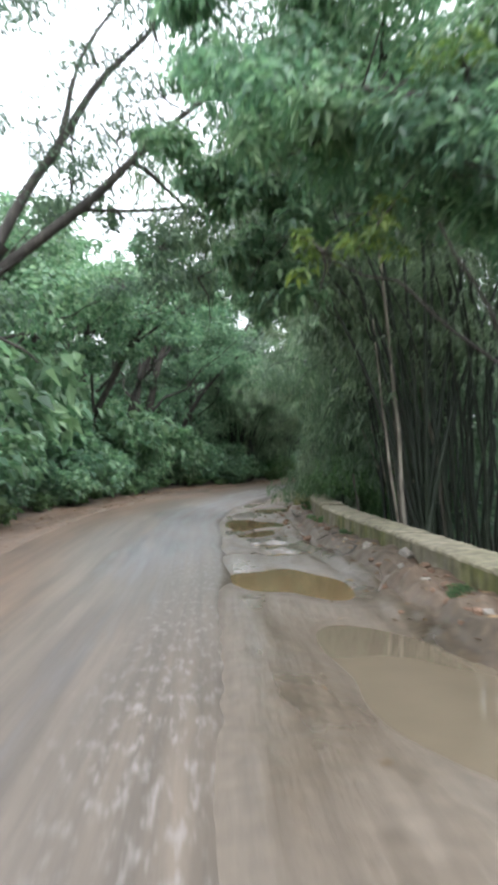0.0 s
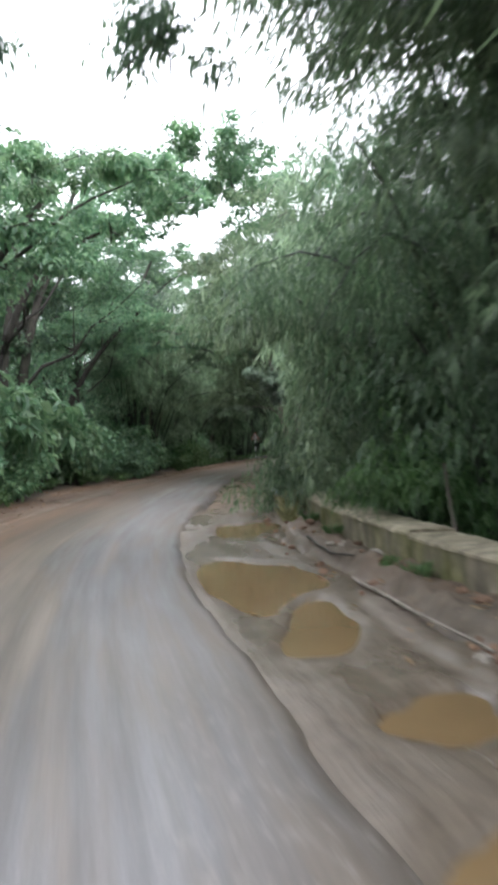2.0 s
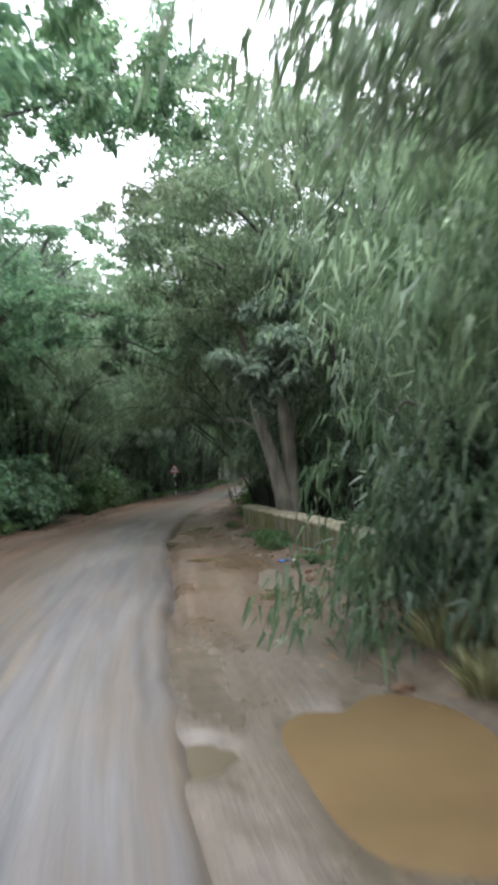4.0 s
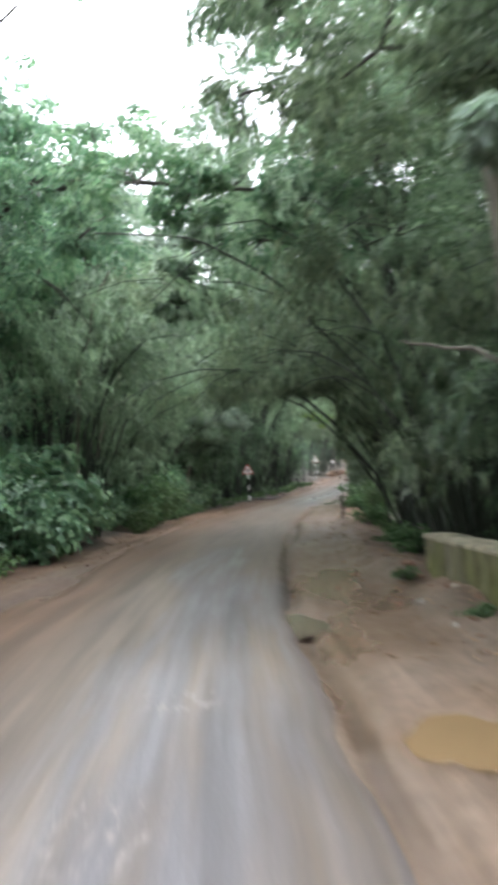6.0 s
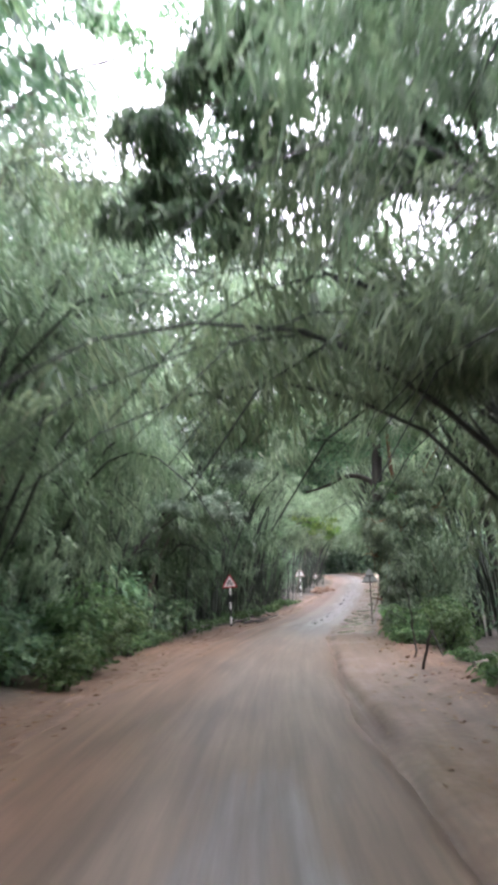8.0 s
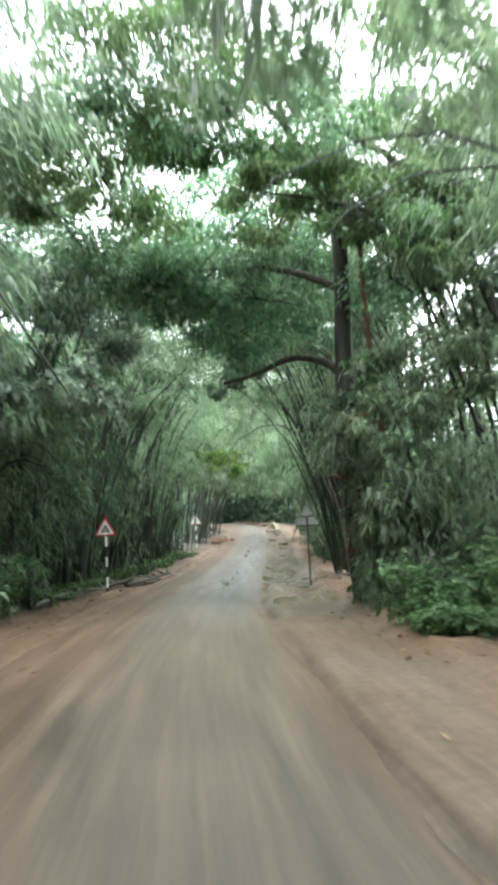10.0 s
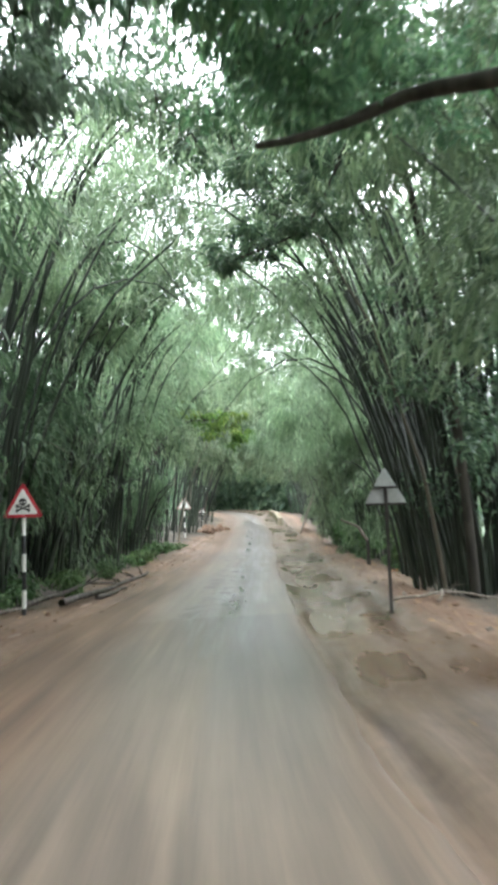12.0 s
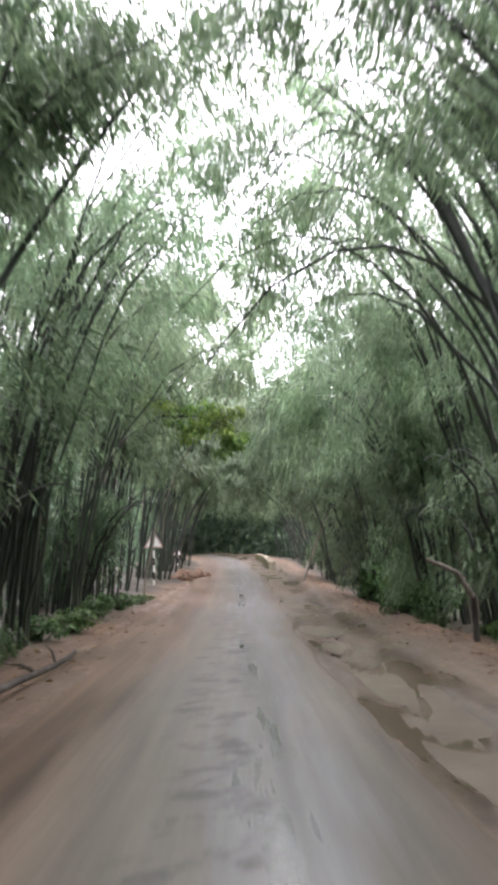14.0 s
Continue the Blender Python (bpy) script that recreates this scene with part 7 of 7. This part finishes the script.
stick("dark stick lying in the scraped mud", [(1.95, 23.6, 0.04), (2.0, 22.6, 0.05), (2.1, 21.8, 0.05)], 0.02, 0.01, BARK, seed=11)
stick("dark bent branch sticking up from the road edge", [(6.9, 53.4, 0.0), (6.7, 52.7, 0.5), (6.45, 52.0, 0.65), (6.3, 51.4, 0.35)], 0.025, 0.01, BARK, seed=12, twigs=3)
stick("dark bent branch sticking up from the road edge", [(7.3, 54.6, 0.0), (7.25, 54.5, 0.7), (7.1, 54.4, 1.35)], 0.02, 0.008, BARK, seed=13, twigs=4)
stick("pale broken branches piled at the forest edge", [(7.2, 52.3, 0.15), (7.9, 52.6, 0.25), (8.6, 53.0, 0.2)], 0.03, 0.015, seed=14, twigs=4)
stick("pale broken branches piled at the forest edge", [(7.0, 51.2, 0.1), (7.5, 52.2, 0.3), (7.9, 53.2, 0.15)], 0.025, 0.012, seed=15, twigs=3)
stick("pale dead branches behind the road sign", [(12.6, 69.9, 0.08), (13.4, 69.6, 0.14), (14.2, 69.4, 0.1)], 0.025, 0.012, seed=16, twigs=4)
stick("pale dead branches behind the road sign", [(12.9, 69.2, 0.06), (13.5, 69.9, 0.12), (14.0, 70.4, 0.08)], 0.02, 0.01, seed=17, twigs=3)
stick("pale bamboo culm standing against the dark clump", [(3.52, 16.5, 0.0), (3.42, 16.5, 1.4), (3.33, 16.5, 2.4), (3.22, 16.5, 3.5), (3.1, 16.5, 4.6)], 0.034, 0.022, DEADWOOD, "dead_culm", wob=0.012, seed=18)
stick("thin pale bamboo culm standing against the dark clump", [(3.48, 16.6, 0.0), (3.27, 16.55, 1.2), (3.16, 16.5, 2.1), (3.02, 16.5, 3.4)], 0.02, 0.013, DEADWOOD, "dead_culm", wob=0.012, seed=28)
stick("pale dead stem hanging above the parapet", [(3.9, 21.4, 0.9), (3.75, 21.3, 1.5), (3.55, 21.1, 2.1)], 0.03, 0.015, DEADWOOD, "dead_culm", wob=0.01, seed=19)
stick("thin dark bamboo culm crossing high over the road", [(4.6, 44.6, 3.0), (3.4, 44.0, 4.4), (2.0, 43.6, 5.0), (0.6, 43.4, 5.0)], 0.03, 0.012, CULM, "leaning_culm", wob=0.02, seed=20)
stick("dark bamboo culm leaning out of the foliage", [(4.4, 23.4, 0.8), (3.5, 22.2, 2.4), (2.6, 21.3, 3.6), (2.0, 20.8, 4.3)], 0.035, 0.015, CULM, "leaning_culm", wob=0.02, seed=21)
stick("short pale broken stick leaning behind the parapet", [(3.42, 22.2, 0.0), (3.36, 22.15, 0.5), (3.26, 22.1, 1.05)], 0.03, 0.02, DEADWOOD, "dead_culm", wob=0.008, seed=23)
stick("thin dry bamboo stem leaning in the hollow behind the parapet", [(4.0, 20.7, 0.1), (3.7, 20.7, 1.1), (3.3, 20.7, 2.0)], 0.016, 0.008, DEADWOOD, "dead_culm", wob=0.01, seed=24)
stick("bent dry bamboo stem lying over the parapet's back", [(3.86, 19.0, 1.7), (3.9, 19.0, 1.15), (4.1, 19.0, 0.95), (4.5, 19.0, 0.85)], 0.02, 0.012, DEADWOOD, "dead_culm", wob=0.01, seed=25)
stick("broken twig lying on the scraped mud", [(2.62, 15.2, 0.06), (2.5, 14.8, 0.07), (2.36, 14.5, 0.06)], 0.012, 0.006, BARK, seed=26, twigs=3, wob=0.01)
stick("broken twig lying on the scraped mud", [(2.5, 17.0, 0.05), (2.32, 17.2, 0.06), (2.2, 17.5, 0.05)], 0.012, 0.006, BARK, seed=27, twigs=2, wob=0.01)
stick("bare bamboo tip standing above the canopy", [(5.4, 29.6, 6.0), (5.0, 29.4, 8.0), (4.6, 29.2, 9.6)], 0.03, 0.008, CULM, "leaning_culm", wob=0.02, seed=22)


def stone(x, y, size, seed, material=STONE, label="rough grey-brown stone half sunk in the mud", name="stone"):
    rng = np.random.default_rng(seed)
    bm = bmesh.new()
    bmesh.ops.create_icosphere(bm, subdivisions=2, radius=1)
    f = rng.uniform(0.6, 1.15, 3) * size * np.array([1, 1, 0.7])
    ph = rng.uniform(0, 6, 6)
    for v in bm.verts:
        n = 1 + 0.22 * math.sin(v.co.x * 4 + ph[0]) * math.sin(v.co.y * 4 + ph[1]) + 0.16 * math.sin(v.co.z * 6 + ph[2] + v.co.x * 3)
        v.co = Vector((v.co.x * f[0], v.co.y * f[1], v.co.z * f[2])) * n
    me = bpy.data.meshes.new(name)
    bm.to_mesh(me)
    bm.free()
    me.materials.append(material)
    ob = tagged(new(name, me), label, name, name + "s on the verge")
    ob.matrix_basis = Matrix.Translation((x, y, float(ground_z(x, y)) + f[2] * 0.3)) @ Matrix.Rotation(rng.uniform(0, 6.28), 4, "Z")
    return ob


STONES = [(3.1, 14.0, 0.13), (2.78, 15.3, 0.07), (2.9, 13.1, 0.05), (2.6, 16.6, 0.06), (2.35, 18.4, 0.06), (2.3, 21.65, 0.085), (2.12, 23.0, 0.06), (2.2, 24.2, 0.05), (3.0, 12.2, 0.05), (3.2, 10.6, 0.06),
          (3.3, 37.0, 0.06), (3.1, 35.2, 0.05), (3.6, 39.6, 0.07), (13.3, 72.0, 0.06), (13.1, 70.4, 0.05), (11.6, 66.4, 0.05), (10.4, 63.4, 0.06), (1.6, 28.9, 0.05), (14.2, 73.2, 0.05), (9.8, 61.8, 0.06)]
for i, (x, y, s) in enumerate(STONES):
    stone(x, y, s, 600 + i)
for i in range(70):
    y = VARIED.uniform(9, 92)
    far = y > 43
    x = float(x_right(y)) + VARIED.uniform(-0.75, 0.25 if far else -0.08) if VARIED.random() < 0.7 else float(x_left(y)) + VARIED.uniform(-0.1, 0.9)
    stone(x, y, VARIED.uniform(0.018, 0.05), 700 + i, RED_SOIL if VARIED.random() < 0.85 else STONE, "small clod of drying brown earth on the verge", "clod")

for i in range(110):
    y = VARIED.uniform(8.8, 42)
    stone(float(x_right(y)) - 0.08 - 0.8 * VARIED.random() ** 1.4, y, VARIED.uniform(0.02, 0.075), 900 + i, RED_SOIL if VARIED.random() < 0.93 else STONE, "lump of scraped brown mud against the parapet foot", "clod")

# heap of red earth and rubble where the road bends away
for i in range(16):
    y = VARIED.uniform(101.5, 106)
    stone(float(x_left(y)) + VARIED.uniform(-0.9, 0.25), y, VARIED.uniform(0.18, 0.38), 800 + i, RED_SOIL, "lump of red earth in a roadside rubble heap", "rubble_lump")


def litter(x, y, size, material, label, seed):
    rng = np.random.default_rng(seed)
    n = 6
    g = np.linspace(-1, 1, n)
    X, Y = np.meshgrid(g, g, indexing="ij")
    Z = 0.35 * np.sin(X * 3 + seed) * np.cos(Y * 2.5) + rng.normal(0, 0.12, X.shape) + 0.4
    me = mesh_from("litter", np.stack([X * size, Y * size * 0.6, Z * size * 0.5], -1).reshape(-1, 3), grid_quads(n, n), material)
    ob = tagged(new("litter", me), label, "litter")
    ob.location = (x, y, float(ground_z(x, y)))


litter(3.2, 34.1, 0.08, plain("blue_plastic", (0.05, 0.16, 0.48), 0.35), "crumpled blue plastic wrapper on the mud", 3)
litter(3.33, 33.97, 0.07, plain("white_plastic", (0.75, 0.76, 0.75), 0.4), "crumpled white plastic scrap on the mud", 4)
litter(16.9, 77.0, 0.12, plain("orange_plastic", (0.60, 0.24, 0.08), 0.4), "crumpled orange wrapper at the forest edge", 5)
litter(2.0, 51.0, 0.07, plain("white_paper", (0.70, 0.70, 0.68), 0.6), "small white paper scrap on the verge", 6)


def fallen_leaves():
    """Dead leaves and bits strewn along the verges."""
    rng = np.random.default_rng(91)
    n = 5200
    y = rng.uniform(5, 100, n)
    right = rng.uniform(0, 1, n) < 0.6
    off = rng.normal(0, 0.55, n)
    x = np.where(right, x_right(y) - 0.15 + off, x_left(y) + 0.1 + off)
    z = ground_z(x, y) + 0.008
    a = rng.uniform(0, 6.28, n)
    d = np.stack([np.cos(a), np.sin(a), rng.uniform(-0.05, 0.25, n)], -1)
    ln = rng.uniform(0.04, 0.13, n)
    tagged(new("fallen_leaves", leaves_mesh("fallen_leaves", np.stack([x, y, z], -1), d, ln, ln * 0.3, rng, DEAD_LEAF, 0.0)), "brown dead leaves strewn along the muddy verges", "leaf litter", kind="stuff")


fallen_leaves()
for thing in SHRUBS.values():
    drop_prototype(thing)
